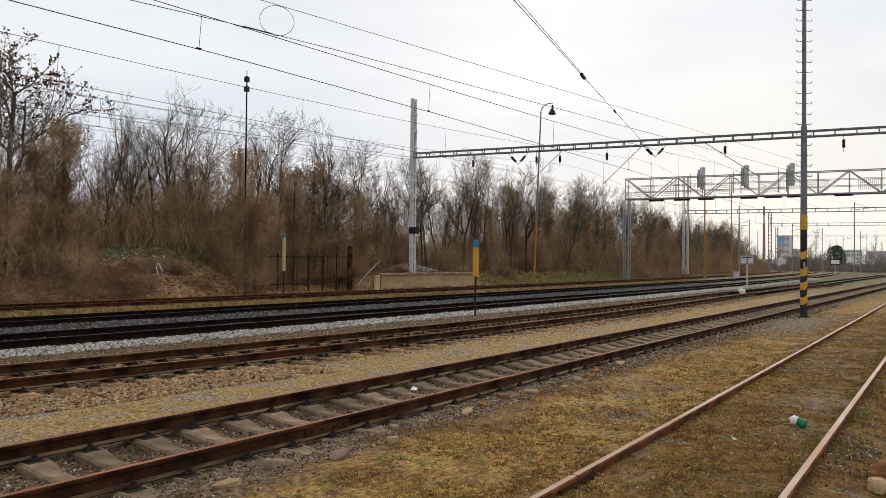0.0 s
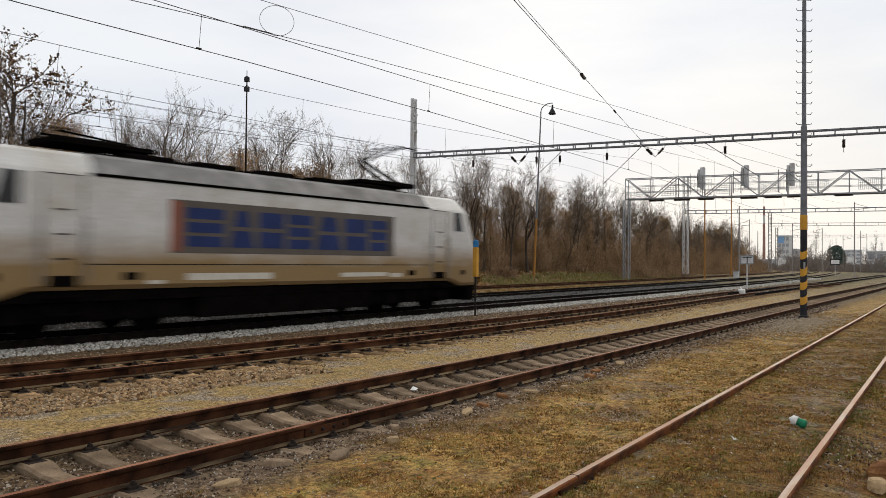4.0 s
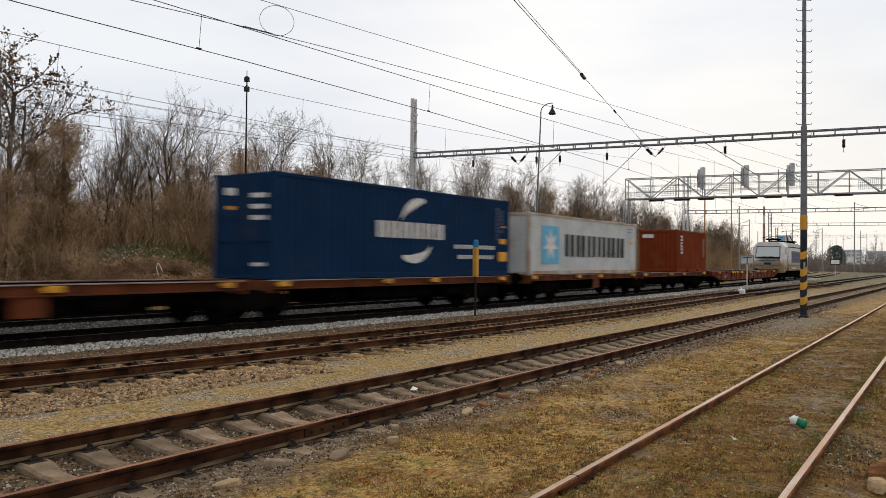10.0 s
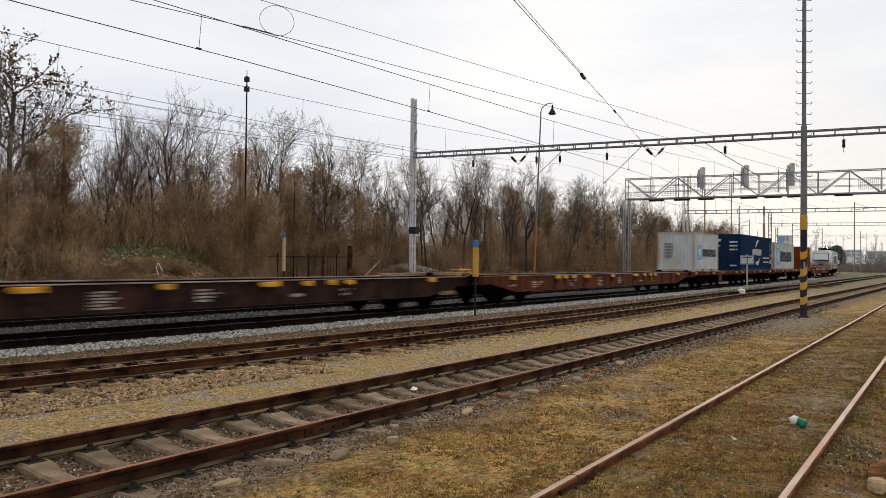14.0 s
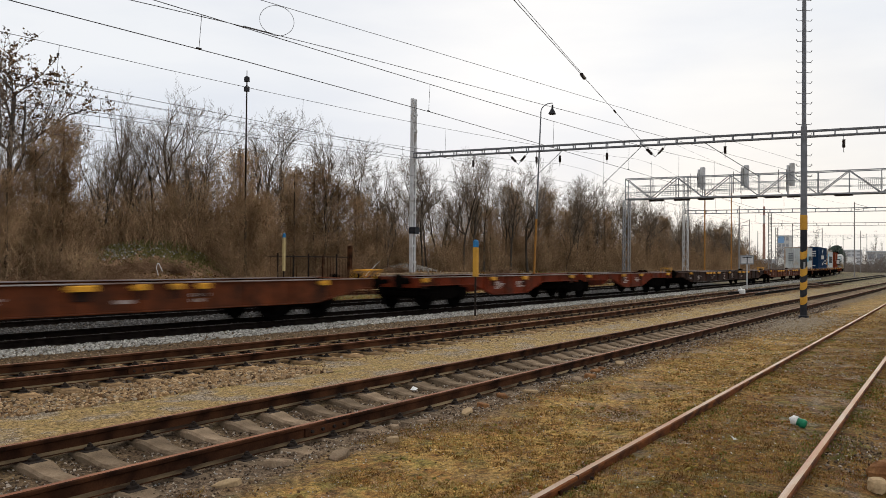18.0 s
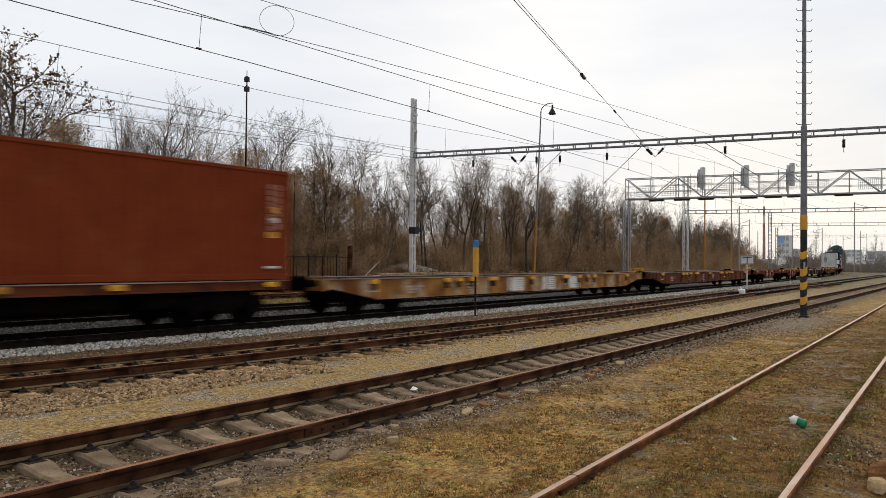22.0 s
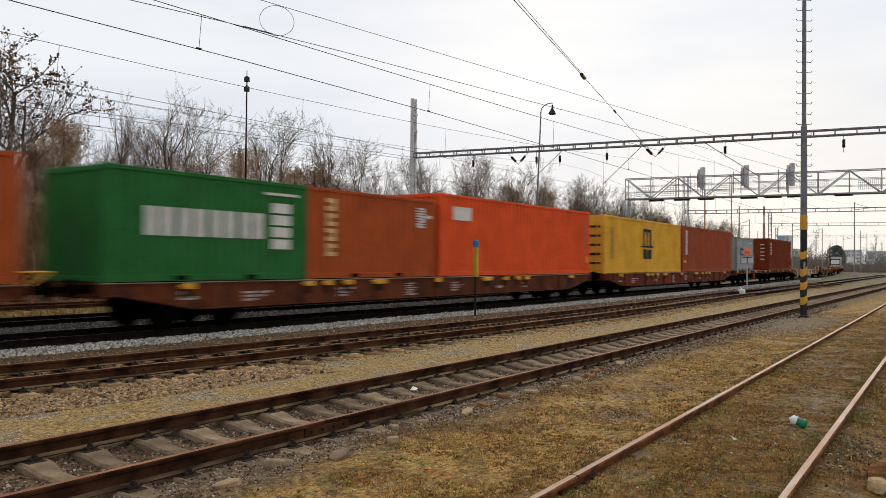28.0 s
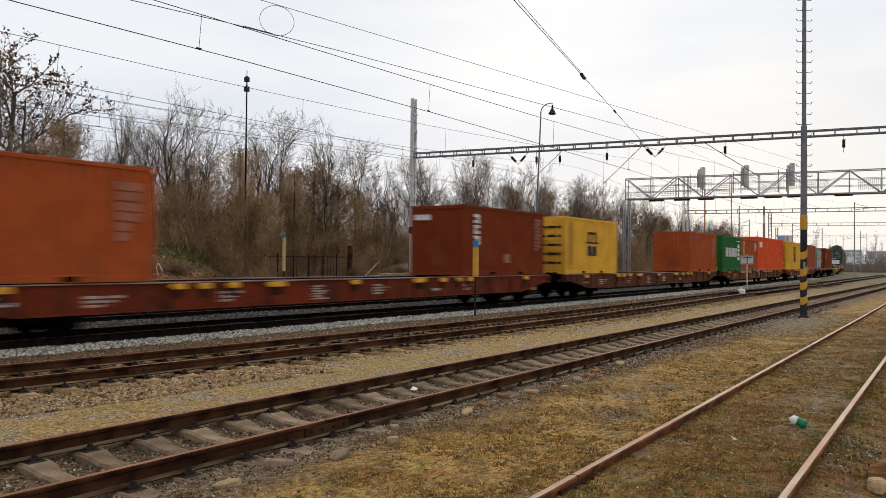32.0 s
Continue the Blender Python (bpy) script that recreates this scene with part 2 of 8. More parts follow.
def line_b(x):
    """Loop line that joins the near main track."""
    xc = min(max(x, -12.0), 74.0)
    y = 12.35 - 0.1455 * xc + 0.00433 * xc * xc - 3.55e-5 * xc ** 3
    sl = -0.1455 + 0.00866 * xc - 10.65e-5 * xc * xc
    return y + (x - xc) * sl


def line_c(x):
    return 6.528


def line_d(x):
    return 1.814 + 0.0176 * x


def line_e(x):
    """Crossover that runs on from the loop line."""
    return 11.3 + (x - 48) * 0.012


def slope_of(line, x):
    return (line(x + 0.5) - line(x - 0.5))


def rail_points(line, x0, x1, off, z, step):
    pts = []
    x = x0
    while x <= x1 + 1e-6:
        s = slope_of(line, x)
        k = math.sqrt(1 + s * s)
        pts.append(Vector((x - s * off / k, line(x) + off / k, z)))
        x += step
    return pts


RAIL_SECTION = [(-0.07, 0.0), (0.07, 0.0), (0.07, 0.012), (0.012, 0.03), (0.01, 0.11), (0.034, 0.125), (0.036, 0.15), (0.026, 0.16),
                (-0.026, 0.16), (-0.036, 0.15), (-0.034, 0.125), (-0.01, 0.11), (-0.012, 0.03), (-0.07, 0.012)]


def rail_mesh(pts, side_mat, head_mat, name="rail"):
    b = Build()
    rings = []
    for i, p in enumerate(pts):
        d = (pts[min(i + 1, len(pts) - 1)] - pts[max(i - 1, 0)]).normalized()
        nrm = Vector((-d.y, d.x, 0))
        rings.append([p + nrm * u + Vector((0, 0, w - 0.16)) for u, w in RAIL_SECTION])
    b.loft(rings)
    me = b.mesh(name)
    me.materials.append(side_mat)
    me.materials.append(head_mat)
    # upward foot faces get the dusty colour with the caught light in it
    me.materials.append(FOOT_DUST_LIT if side_mat is not RUST_DARK else RUST_DARK)
    for poly in me.polygons:
        if poly.normal.z > 0.9 and poly.center.z > pts[0].z - 0.02:
            poly.material_index = 1
        elif poly.normal.z > 0.15 and poly.center.z < pts[0].z - 0.1:
            poly.material_index = 2
    return me


def sleeper_mesh(dished=True, length=2.42):
    """Concrete sleeper: high under the rails, dished and narrower in the middle."""
    b = Build()
    rings = []
    h = length / 2
    for y, w, z in ((-h, 0.12, -0.02), (-h + 0.08, 0.145, 0.0), (-0.95, 0.145, 0.012), (-0.55, 0.14, 0.012), (-0.32, 0.11, -0.045), (0, 0.1, -0.055),
                    (0.32, 0.11, -0.045), (0.55, 0.14, 0.012), (0.95, 0.145, 0.012), (h - 0.08, 0.145, 0.0), (h, 0.12, -0.02)):
        z = z if dished else 0.0
        w = w if dished else 0.13
        rings.append([(-w, y, -0.2), (w, y, -0.2), (w, y, z - 0.025), (w - 0.025, y, z), (-w + 0.025, y, z), (-w, y, z - 0.025)])
    b.loft(rings)
    return b.mesh("sleeper")


def fastening_mesh():
    """Ribbed base plate with clips and bolts either side of the rail foot."""
    b = Build()
    b.box(-0.09, 0.09, -0.18, 0.18, 0, 0.018, 0.006)
    for s in (-1, 1):
        b.box(-0.05, 0.05, s * 0.1 - 0.03, s * 0.1 + 0.03, 0.018, 0.05, 0.01)
        b.rod((0, s * 0.105, 0.03), (0, s * 0.105, 0.085), 0.016, 6)
        b.rod((0, s * 0.105, 0.05), (0, s * 0.105, 0.07), 0.028, 6)
    return b.mesh("fastening")


def lay_track(label, line, x0, x1, z, pitch, side_mat, head_mat, sleeper_mat, sx0, sx1, dished=True, fastenings=False, step=4.0, sink=0.0, seed=1):
    rnd = random.Random(seed)
    t = thing("railway_track", label, "railway track", "tracks of the station", "structure")
    for off in (0.7535, -0.7535):
        part("rail", rail_mesh(rail_points(line, x0, x1, off, z, step), side_mat, head_mat), side_mat, t)
    me = sleeper_mesh(dished)
    me.materials.append(sleeper_mat)
    fm = fastening_mesh()
    fm.materials.append(IRON)
    x = sx0
    while x < sx1:
        a = math.degrees(math.atan(slope_of(line, x))) + rnd.uniform(-0.8, 0.8)
        s = part("sleeper", me, sleeper_mat, t, at=pose(x + rnd.uniform(-0.03, 0.03), line(x), z - 0.178 - sink + rnd.uniform(-0.012, 0.006), 0, rnd.uniform(-1, 1), a))
        if fastenings:
            for off in (0.7535, -0.7535):
                part("fastening", fm, IRON, s, at=pose(0, off, 0.0))
        x += pitch
    return t


Z_MAIN, Z_C, Z_D = 0.225, 0.18, 0.18
Z_B = 0.235


# ---- ground ----
def ground_height(x, y):
    """Flat yard with low ballast beds; a bank rises behind the far siding."""
    z = 0.0
    ym = line_main(x)
    d = y - ym
    z += 0.08 * math.exp(-((d - 2.4) / 4.0) ** 6)
    z += 0.05 * math.exp(-((d - 11) / 1.8) ** 4)
    z -= 0.085 * math.exp(-((y - line_c(x)) / 0.78) ** 8)
    z += 0.1 * math.exp(-((y - line_d(x)) / 1.25) ** 6)
    if -20 < x < 76:
        z -= 0.02 * math.exp(-((y - line_b(x)) / 1.2) ** 6)
    e = d - 13.0
    if e > 0:
        rise = 1.7 if x < 26 else (0.45 if x < 37 else 1.25)
        if 24 < x < 28:
            rise = 1.7 + (0.45 - 1.7) * (x - 24) / 4
        bank = rise * (1 - math.exp(-(e / 4.0) ** 2)) * (0.8 + 0.4 * wobble(x, y, 0.06))
        if 37.0 < x < 49.4:
            bank = 0.95 if y > 30.4 else 0.1
        z += bank
        z += 2.45 * math.exp(-(((x - 28.2) / 4.2) ** 2 + ((y - 38.5) / 3.0) ** 2))
        z += 0.6 * math.exp(-(((x - 47.6) / 2.2) ** 2 + ((y - 35.4) / 1.8) ** 2))
        z += 0.12 * wobble(x, y, 0.5)
    z += 0.022 * wobble(x, y, 0.35) + 0.012 * wobble(x, y, 1.3)
    if -2 < y < 5.7 and 2 < x < 34:
        z += 0.006 * wobble(x, y, 4.3)
    return z


def axis_steps(a):
    out = [a[0][0]]
    for start, stop, step in a:
        n = max(1, round((stop - start) / step))
        out.extend(start + (stop - start) * (i + 1) / n for i in range(n))
    return out


gx = axis_steps([(-1500, -300, 300), (-300, -60, 30), (-60, -4, 4), (-4, 3, 0.25), (3, 15, 0.1), (15, 32, 0.22), (32, 80, 0.8), (80, 200, 4), (200, 600, 40), (600, 2500, 300)])
gy = axis_steps([(-900, -100, 200), (-100, -10, 10), (-10, -1, 1), (-1, 5.6, 0.1), (5.6, 19, 0.2), (19, 28, 0.6), (28, 32, 0.2), (32, 50, 0.6), (50, 120, 5), (120, 1500, 230)])
gb = Build()
gb.v = [(x, y, ground_height(x, y)) for y in gy for x in gx]
gb.f = [(j * len(gx) + i, j * len(gx) + i + 1, (j + 1) * len(gx) + i + 1, (j + 1) * len(gx) + i) for j in range(len(gy) - 1) for i in range(len(gx) - 1)]


def ground_material():
    """Mossy yellow-brown grass broken by cinders and dirt, gravel beds along the tracks, leaf litter on the bank."""
    m = bpy.data.materials.new("yard_ground")
    m.use_nodes = True
    n, l = m.node_tree.nodes, m.node_tree.links
    b = n["Principled BSDF"]
    pos = n.new("ShaderNodeNewGeometry").outputs["Position"]
    sep = n.new("ShaderNodeSeparateXYZ")
    l.new(pos, sep.inputs[0])

    def nz(scale, detail=6, rough=0.6):
        t = n.new("ShaderNodeTexNoise")
        t.inputs["Scale"].default_value, t.inputs["Detail"].default_value, t.inputs["Roughness"].default_value = scale, detail, rough
        l.new(pos, t.inputs["Vector"])
        return t.outputs["Fac"]

    def ramp(v, stops):
        r = n.new("ShaderNodeValToRGB")
        while len(r.color_ramp.elements) < len(stops):
            r.color_ramp.elements.new(0.5)
        for el, (p, c) in zip(r.color_ramp.elements, stops):
            el.position, el.color = p, (*c, 1) if isinstance(c, tuple) else (c, c, c, 1)
        l.new(v, r.inputs[0])
        return r.outputs[0]

    def mix(f, a, c, mode="MIX"):
        x = n.new("ShaderNodeMixRGB")
        x.blend_type = mode
        for v, s in ((f, 0), (a, 1), (c, 2)):
            if isinstance(v, (int, float)):
                x.inputs[s].default_value = v
            elif isinstance(v, tuple):
                x.inputs[s].default_value = (*v, 1)
            else:
                l.new(v, x.inputs[s])
        return x.outputs[0]

    def math_node(op, a, c=0.0):
        x = n.new("ShaderNodeMath")
        x.operation = op
        for v, s in ((a, 0), (c, 1)):
            if isinstance(v, (int, float)):
                x.inputs[s].default_value = v
            else:
                l.new(v, x.inputs[s])
        return x.outputs[0]

    grain = nz(42, 5, 0.75)
    mid = nz(3.4, 7, 0.65)
    broad = nz(0.6, 5)
    warp = math_node("MULTIPLY", math_node("SUBTRACT", nz(1.1, 5), 0.5), 1.6)
    yy = math_node("DIVIDE", math_node("ADD", sep.outputs["Y"], warp), 40.0)

    def belt(y0, y1, edge=0.35):
        return ramp(yy, [((y0 - edge) / 40, 0.0), ((y0 + edge) / 40, 1.0), ((y1 - edge) / 40, 1.0), ((y1 + edge) / 40, 0.0)])

    brown_moss = ramp(mid, [(0.3, (0.04, 0.022, 0.009)), (0.4, (0.12, 0.05, 0.013)), (0.5, (0.2, 0.115, 0.03)), (0.58, (0.11, 0.062, 0.016)), (0.72, (0.09, 0.092, 0.02))])
    gold_moss = ramp(mid, [(0.3, (0.11, 0.054, 0.018)), (0.4, (0.24, 0.118, 0.034)), (0.52, (0.38, 0.235, 0.072)), (0.62, (0.25, 0.18, 0.048)), (0.74, (0.16, 0.155, 0.04))])
    tan = ramp(mid, [(0.3, (0.15, 0.09, 0.04)), (0.44, (0.28, 0.19, 0.08)), (0.54, (0.34, 0.23, 0.095)), (0.62, (0.22, 0.16, 0.055)), (0.76, (0.14, 0.12, 0.038))])
    tan = mix(ramp(nz(1.3, 6), [(0.5, 0.0), (0.6, 1.0)]), tan, ramp(nz(30, 4, 0.7), [(0.35, (0.11, 0.08, 0.055)), (0.5, (0.24, 0.19, 0.135)), (0.65, (0.4, 0.33, 0.245))]))
    cinder = ramp(nz(11, 7, 0.7), [(0.3, (0.05, 0.032, 0.02)), (0.5, (0.135, 0.092, 0.058)), (0.64, (0.22, 0.16, 0.108)), (0.76, (0.36, 0.29, 0.21))])
    rusty = ramp(nz(8, 6, 0.7), [(0.3, (0.04, 0.025, 0.013)), (0.5, (0.1, 0.064, 0.034)), (0.7, (0.19, 0.13, 0.072))])
    verge = ramp(mid, [(0.3, (0.13, 0.07, 0.028)), (0.5, (0.23, 0.135, 0.055)), (0.62, (0.15, 0.14, 0.04)), (0.78, (0.09, 0.11, 0.03))])
    litter = ramp(mid, [(0.3, (0.13, 0.072, 0.038)), (0.5, (0.28, 0.17, 0.095)), (0.68, (0.38, 0.25, 0.145)), (0.8, (0.2, 0.17, 0.07))])
    colour = mix(belt(2.6, 5.0, 0.5), brown_moss, gold_moss)
    colour = mix(math_node("MULTIPLY", ramp(broad, [(0.52, 0.0), (0.63, 1.0)]), 0.7), colour, cinder)
    olive = ramp(nz(9, 5, 0.7), [(0.35, (0.04, 0.04, 0.012)), (0.5, (0.1, 0.1, 0.026)), (0.65, (0.2, 0.17, 0.05))])
    russet = ramp(nz(9, 5, 0.7), [(0.35, (0.05, 0.022, 0.008)), (0.5, (0.16, 0.065, 0.018)), (0.65, (0.27, 0.13, 0.04))])
    colour = mix(math_node("MULTIPLY", ramp(nz(2.3, 6, 0.7), [(0.52, 0.0), (0.6, 1.0)]), 0.6), colour, olive)
    colour = mix(math_node("MULTIPLY", ramp(nz(1.7, 6, 0.7), [(0.54, 0.0), (0.62, 1.0)]), 0.7), colour, russet)
    colour = mix(math_node("MULTIPLY", ramp(nz(6.5, 6, 0.75), [(0.53, 0.0), (0.61, 1.0)]), 0.45), colour, (0.045, 0.029, 0.016))
    pebbly = ramp(nz(55, 3, 0.8), [(0.36, (0.09, 0.075, 0.062)), (0.52, (0.22, 0.19, 0.16)), (0.66, (0.45, 0.41, 0.37))])
    colour = mix(math_node("MULTIPLY", ramp(nz(0.9, 7, 0.7), [(0.55, 0.0), (0.62, 1.0)]), 0.4), colour, pebbly)
    colour = mix(belt(5.05, 7.5, 0.3), colour, cinder)
    colour = mix(math_node("MULTIPLY", belt(5.7, 7.35, 0.15), 0.75), colour, rusty)
    colour = mix(belt(7.5, 10.4), colour, tan)
    colour = mix(belt(10.2, 15.4, 0.3), colour, rusty)
    # main track beds go near black: shadow of rails and train mixed into the colour
    colour = mix(belt(15.6, 23.0, 0.3), colour, mix(0.8, rusty, (0.016, 0.014, 0.013)))
    colour = mix(belt(23.0, 29.4, 0.4), colour, verge)
    colour = mix(ramp(yy, [(28.8 / 40, 0.0), (29.8 / 40, 1.0)]), colour, litter)
    far = n.new("ShaderNodeMapRange")
    l.new(sep.outputs["X"], far.inputs["Value"])
    far.inputs["From Min"].default_value, far.inputs["From Max"].default_value = 36, 85
    colour = mix(math_node("MULTIPLY", far.outputs[0], 0.78), colour, ramp(nz(0.3, 6), [(0.38, (0.07, 0.058, 0.038)), (0.5, (0.14, 0.115, 0.07)), (0.62, (0.17, 0.15, 0.065))]))
    colour = mix(0.9, colour, ramp(grain, [(0.3, 0.28), (0.5, 1.05), (0.7, 2.0)]), "MULTIPLY")
    colour = mix(0.8, colour, ramp(nz(15, 4, 0.6), [(0.36, 0.45), (0.5, 1.0), (0.64, 1.4)]), "MULTIPLY")
    l.new(colour, b.inputs["Base Color"])
    b.inputs["Roughness"].default_value = 0.95
    b.inputs["Specular IOR Level"].default_value = 0.15
    bp = n.new("ShaderNodeBump")
    bp.inputs["Strength"].default_value, bp.inputs["Distance"].default_value = 0.7, 0.04
    l.new(math_node("ADD", grain, math_node("MULTIPLY", nz(12, 4), 1.0)), bp.inputs["Height"])
    l.new(bp.outputs[0], b.inputs["Normal"])
    return m


ground = part("ground", gb, ground_material())
tagged(ground, "mossy yellow-brown station yard ground with cinders", "ground", kind="structure")

lay_track("siding with rusty rails on dished concrete sleepers", line_c, -60, 130, Z_C, 0.6, RUST, HEAD_RUST, SLEEPER, 0.3, 70, True, True, step=8, seed=2)
lay_track("grass-grown siding with worn rusty rails", line_d, -60, 130, Z_D, 0.62, RUST_BRIGHT, HEAD_WORN, SLEEPER_DARK, 2, 4, True, False, step=8, sink=0.12, seed=3)
lay_track("loop track with rusty rails curving to the main line", line_b, -60, 78, Z_B, 0.62, RUST, HEAD_RUST, SLEEPER_TAN, -6, 74, True, True, step=2, sink=0.03, seed=4)
lay_track("near main track with dark rails in clean ballast", line_main, -60, 330, Z_MAIN, 0.62, RUST_DARK, HEAD_DARK, SLEEPER_DARK, -4, 120, False, False, step=4, sink=0.02, seed=5)
lay_track("far main track with dark rails in grey ballast", lambda x: line_main(x, 4.75), -60, 330, Z_MAIN, 0.62, RUST_DARK, HEAD_DARK, SLEEPER_DARK, 0, 110, False, False, step=4, sink=0.02, seed=6)
lay_track("disused back siding with brown rails in weeds", lambda x: line_main(x, 11.0), -60, 200, Z_MAIN, 0.65, RUST, HEAD_RUST, SLEEPER_DARK, 5, 100, False, False, step=4, sink=0.08, seed=7)
lay_track("distant crossover track with dark rails", line_e, 48, 200, 0.2, 0.62, RUST_DARK, HEAD_DARK, SLEEPER_DARK, 48, 80, False, False, step=8, sink=0.05, seed=8)


def rail_joint(x, y, z, turn, label):
    """Bolted joint: two fishplates with four bolts and the gap between the rail ends."""
    t = thing("rail_joint", label, "rail joint", "rail joints", at=pose(x, y, z, 0, 0, turn))
    for s in (-1, 1):
        b = Build()
        b.box(-0.34, 0.34, min(s * 0.012, s * 0.036), max(s * 0.012, s * 0.036), -0.128, -0.036, 0.006)
        part("fishplate", b, RUST, t)
        for k in (-0.25, -0.09, 0.09, 0.25):
            part("bolt", Build().rod((k, s * 0.034, -0.08), (k, s * 0.062, -0.08), 0.018, 6), IRON, t)
    part("rail_gap", Build().box(-0.006, 0.006, -0.0365, 0.0365, -0.03, 0.002), IRON, t, "dark gap between two rail ends")


for x, line, off, z in ((6.32, line_c, -0.7535, Z_C), (17.9, line_c, 0.7535, Z_C), (7.64, line_b, -0.7535, Z_B), (5.87, line_d, 0.7535, Z_D), (19.0, line_d, -0.7535, Z_D)):
    rail_joint(x, line(x) + off, z, math.degrees(math.atan(slope_of(line, x))), "bolted rusty rail joint with fishplates")


# ---- loose stones, gravel and moss ----
BALLAST_PALE = island_material("pale_ballast", [(0.31, 0.295, 0.265), (0.5, 0.48, 0.44), (0.14, 0.13, 0.112), (0.68, 0.65, 0.59)])
BALLAST_GREY = island_material("dark_grey_ballast", [(0.085, 0.08, 0.076), (0.14, 0.134, 0.128), (0.045, 0.042, 0.04), (0.23, 0.22, 0.21)])
BALLAST_BROWN = island_material("rusty_gravel", [(0.06, 0.04, 0.027), (0.14, 0.095, 0.064), (0.03, 0.02, 0.014), (0.23, 0.17, 0.12), (0.45, 0.38, 0.31)])
BROKEN = island_material("broken_tan_stone", [(0.16, 0.09, 0.045), (0.36, 0.235, 0.125), (0.06, 0.035, 0.022), (0.5, 0.36, 0.21), (0.29, 0.175, 0.08), (0.3, 0.26, 0.2)])
CUBE_V = np.array([(-1, -1, -1), (1, -1, -1), (1, 1, -1), (-1, 1, -1), (-1, -1, 1), (1, -1, 1), (1, 1, 1), (-1, 1, 1)], float) * 0.5
CUBE_F = np.array([(0, 3, 2, 1), (4, 5, 6, 7), (0, 1, 5, 4), (1, 2, 6, 5), (2, 3, 7, 6), (3, 0, 4, 7)])


def stones(name, label, mat, xs, ys, lo, hi, seed, lift=0.3, category="gravel"):
    """Angular stones lying at xs, ys on the ground."""
    rng = np.random.default_rng(seed)
    n = len(xs)
    size = rng.uniform(lo, hi, n)
    v = CUBE_V[None] * (1 + rng.uniform(-0.45, 0.3, (n, 8, 3)))
    v[:, 4:, :2] *= rng.uniform(0.3, 0.9, (n, 1, 1))
    v *= (size[:, None] * rng.uniform((0.6, 0.6, 0.35), (1.25, 1.15, 0.8), (n, 3)))[:, None, :]
    a, t = rng.uniform(0, 6.283, n), rng.uniform(-0.6, 0.6, n)
    ca, sa, ct, st = np.cos(a), np.sin(a), np.cos(t), np.sin(t)
    x, y, z = v[..., 0], v[..., 1], v[..., 2]
    x, z = x * ct[:, None] - z * st[:, None], x * st[:, None] + z * ct[:, None]
    x, y = x * ca[:, None] - y * sa[:, None], x * sa[:, None] + y * ca[:, None]
    zz = np.array([ground_height(float(p), float(q)) for p, q in zip(xs, ys)])
    pts = np.stack([x + np.asarray(xs)[:, None], y + np.asarray(ys)[:, None], z + (zz + size * lift)[:, None]], -1).reshape(-1, 3)
    faces = (CUBE_F[None] + np.arange(n)[:, None, None] * 8).reshape(-1, 4)
    me = bpy.data.meshes.new(name)
    me.from_pydata(pts.tolist(), [], faces.tolist())
    return tagged(part(name, me, mat), label, category, kind="stuff")


def along(line, x0, x1, o0, o1, n, seed, bias=1.0):
    """n places along a track between two side offsets, thinning out with distance for bias over 1."""
    rng = np.random.default_rng(seed)
    xs = x0 + (x1 - x0) * rng.uniform(0, 1, n) ** bias
    off = rng.uniform(o0, o1, n)
    return xs, np.array([line(float(x)) for x in xs]) + off


stones("ballast_shoulder", "pale grey crushed ballast shoulder of the main track", BALLAST_PALE, *along(line_main, 6, 62, -1.9, -1.0, 9500, 1, 1.3), 0.045, 0.11, 1)
stones("ballast_shoulder", "pale grey crushed ballast further down the line", BALLAST_PALE, *along(line_main, 60, 110, -2.0, -0.9, 2500, 2), 0.09, 0.16, 2)
stones("ballast", "dark grey ballast between the main tracks", BALLAST_GREY, *along(line_main, 8, 70, 1.1, 3.7, 8000, 3, 1.3), 0.06, 0.13, 3)
stones("ballast", "dark ballast in the main track beds", BALLAST_GREY, *along(line_main, 6, 50, -0.7, 0.7, 2500, 4, 1.2), 0.05, 0.1, 4, 0.0)
stones("gravel", "brown gravel between the siding sleepers", BALLAST_BROWN, *along(line_c, 1.5, 45, -0.72, 0.72, 9000, 5, 1.5), 0.02, 0.055, 5)
stones("gravel", "rusty gravel along the siding's near edge", BALLAST_BROWN, *along(line_c, 2.5, 40, -1.5, -0.82, 4000, 6, 1.5), 0.015, 0.045, 6)
stones("broken_stone", "broken tan stones beside the loop track", BROKEN, *along(line_b, 3, 10, -2.3, -0.95, 4200, 7, 1.5), 0.018, 0.082, 7, 0.25)
stones("broken_stone", "tan stones along the loop track's edge", BROKEN, *along(line_b, 8, 60, -1.75, -0.85, 1600, 8, 1.3), 0.02, 0.085, 8, 0.2)
stones("gravel", "rusty gravel in the loop track bed", BALLAST_BROWN, *along(line_b, 3, 60, -0.95, 1.8, 6000, 9, 1.4), 0.04, 0.09, 9)
stones("gravel", "rust-brown stones beside the ballast shoulder", BROKEN, *along(line_main, 6, 60, -4.2, -1.9, 2600, 57, 1.4), 0.02, 0.06, 57, 0.1)
stones("gravel", "rusty chippings beside the ballast shoulder", BALLAST_BROWN, *along(line_main, 6, 60, -4.4, -1.9, 4000, 58, 1.4), 0.03, 0.07, 58, 0.1)
stones("gravel", "scattered pebbles among the moss", BALLAST_BROWN, *along(line_d, 4, 30, -2.5, 4.5, 700, 10, 1.6), 0.012, 0.03, 10)
stones("gravel", "small pale pebbles in the yard", BALLAST_PALE, *along(line_d, 4, 40, -2.5, 9, 1500, 11, 1.4), 0.01, 0.035, 11)
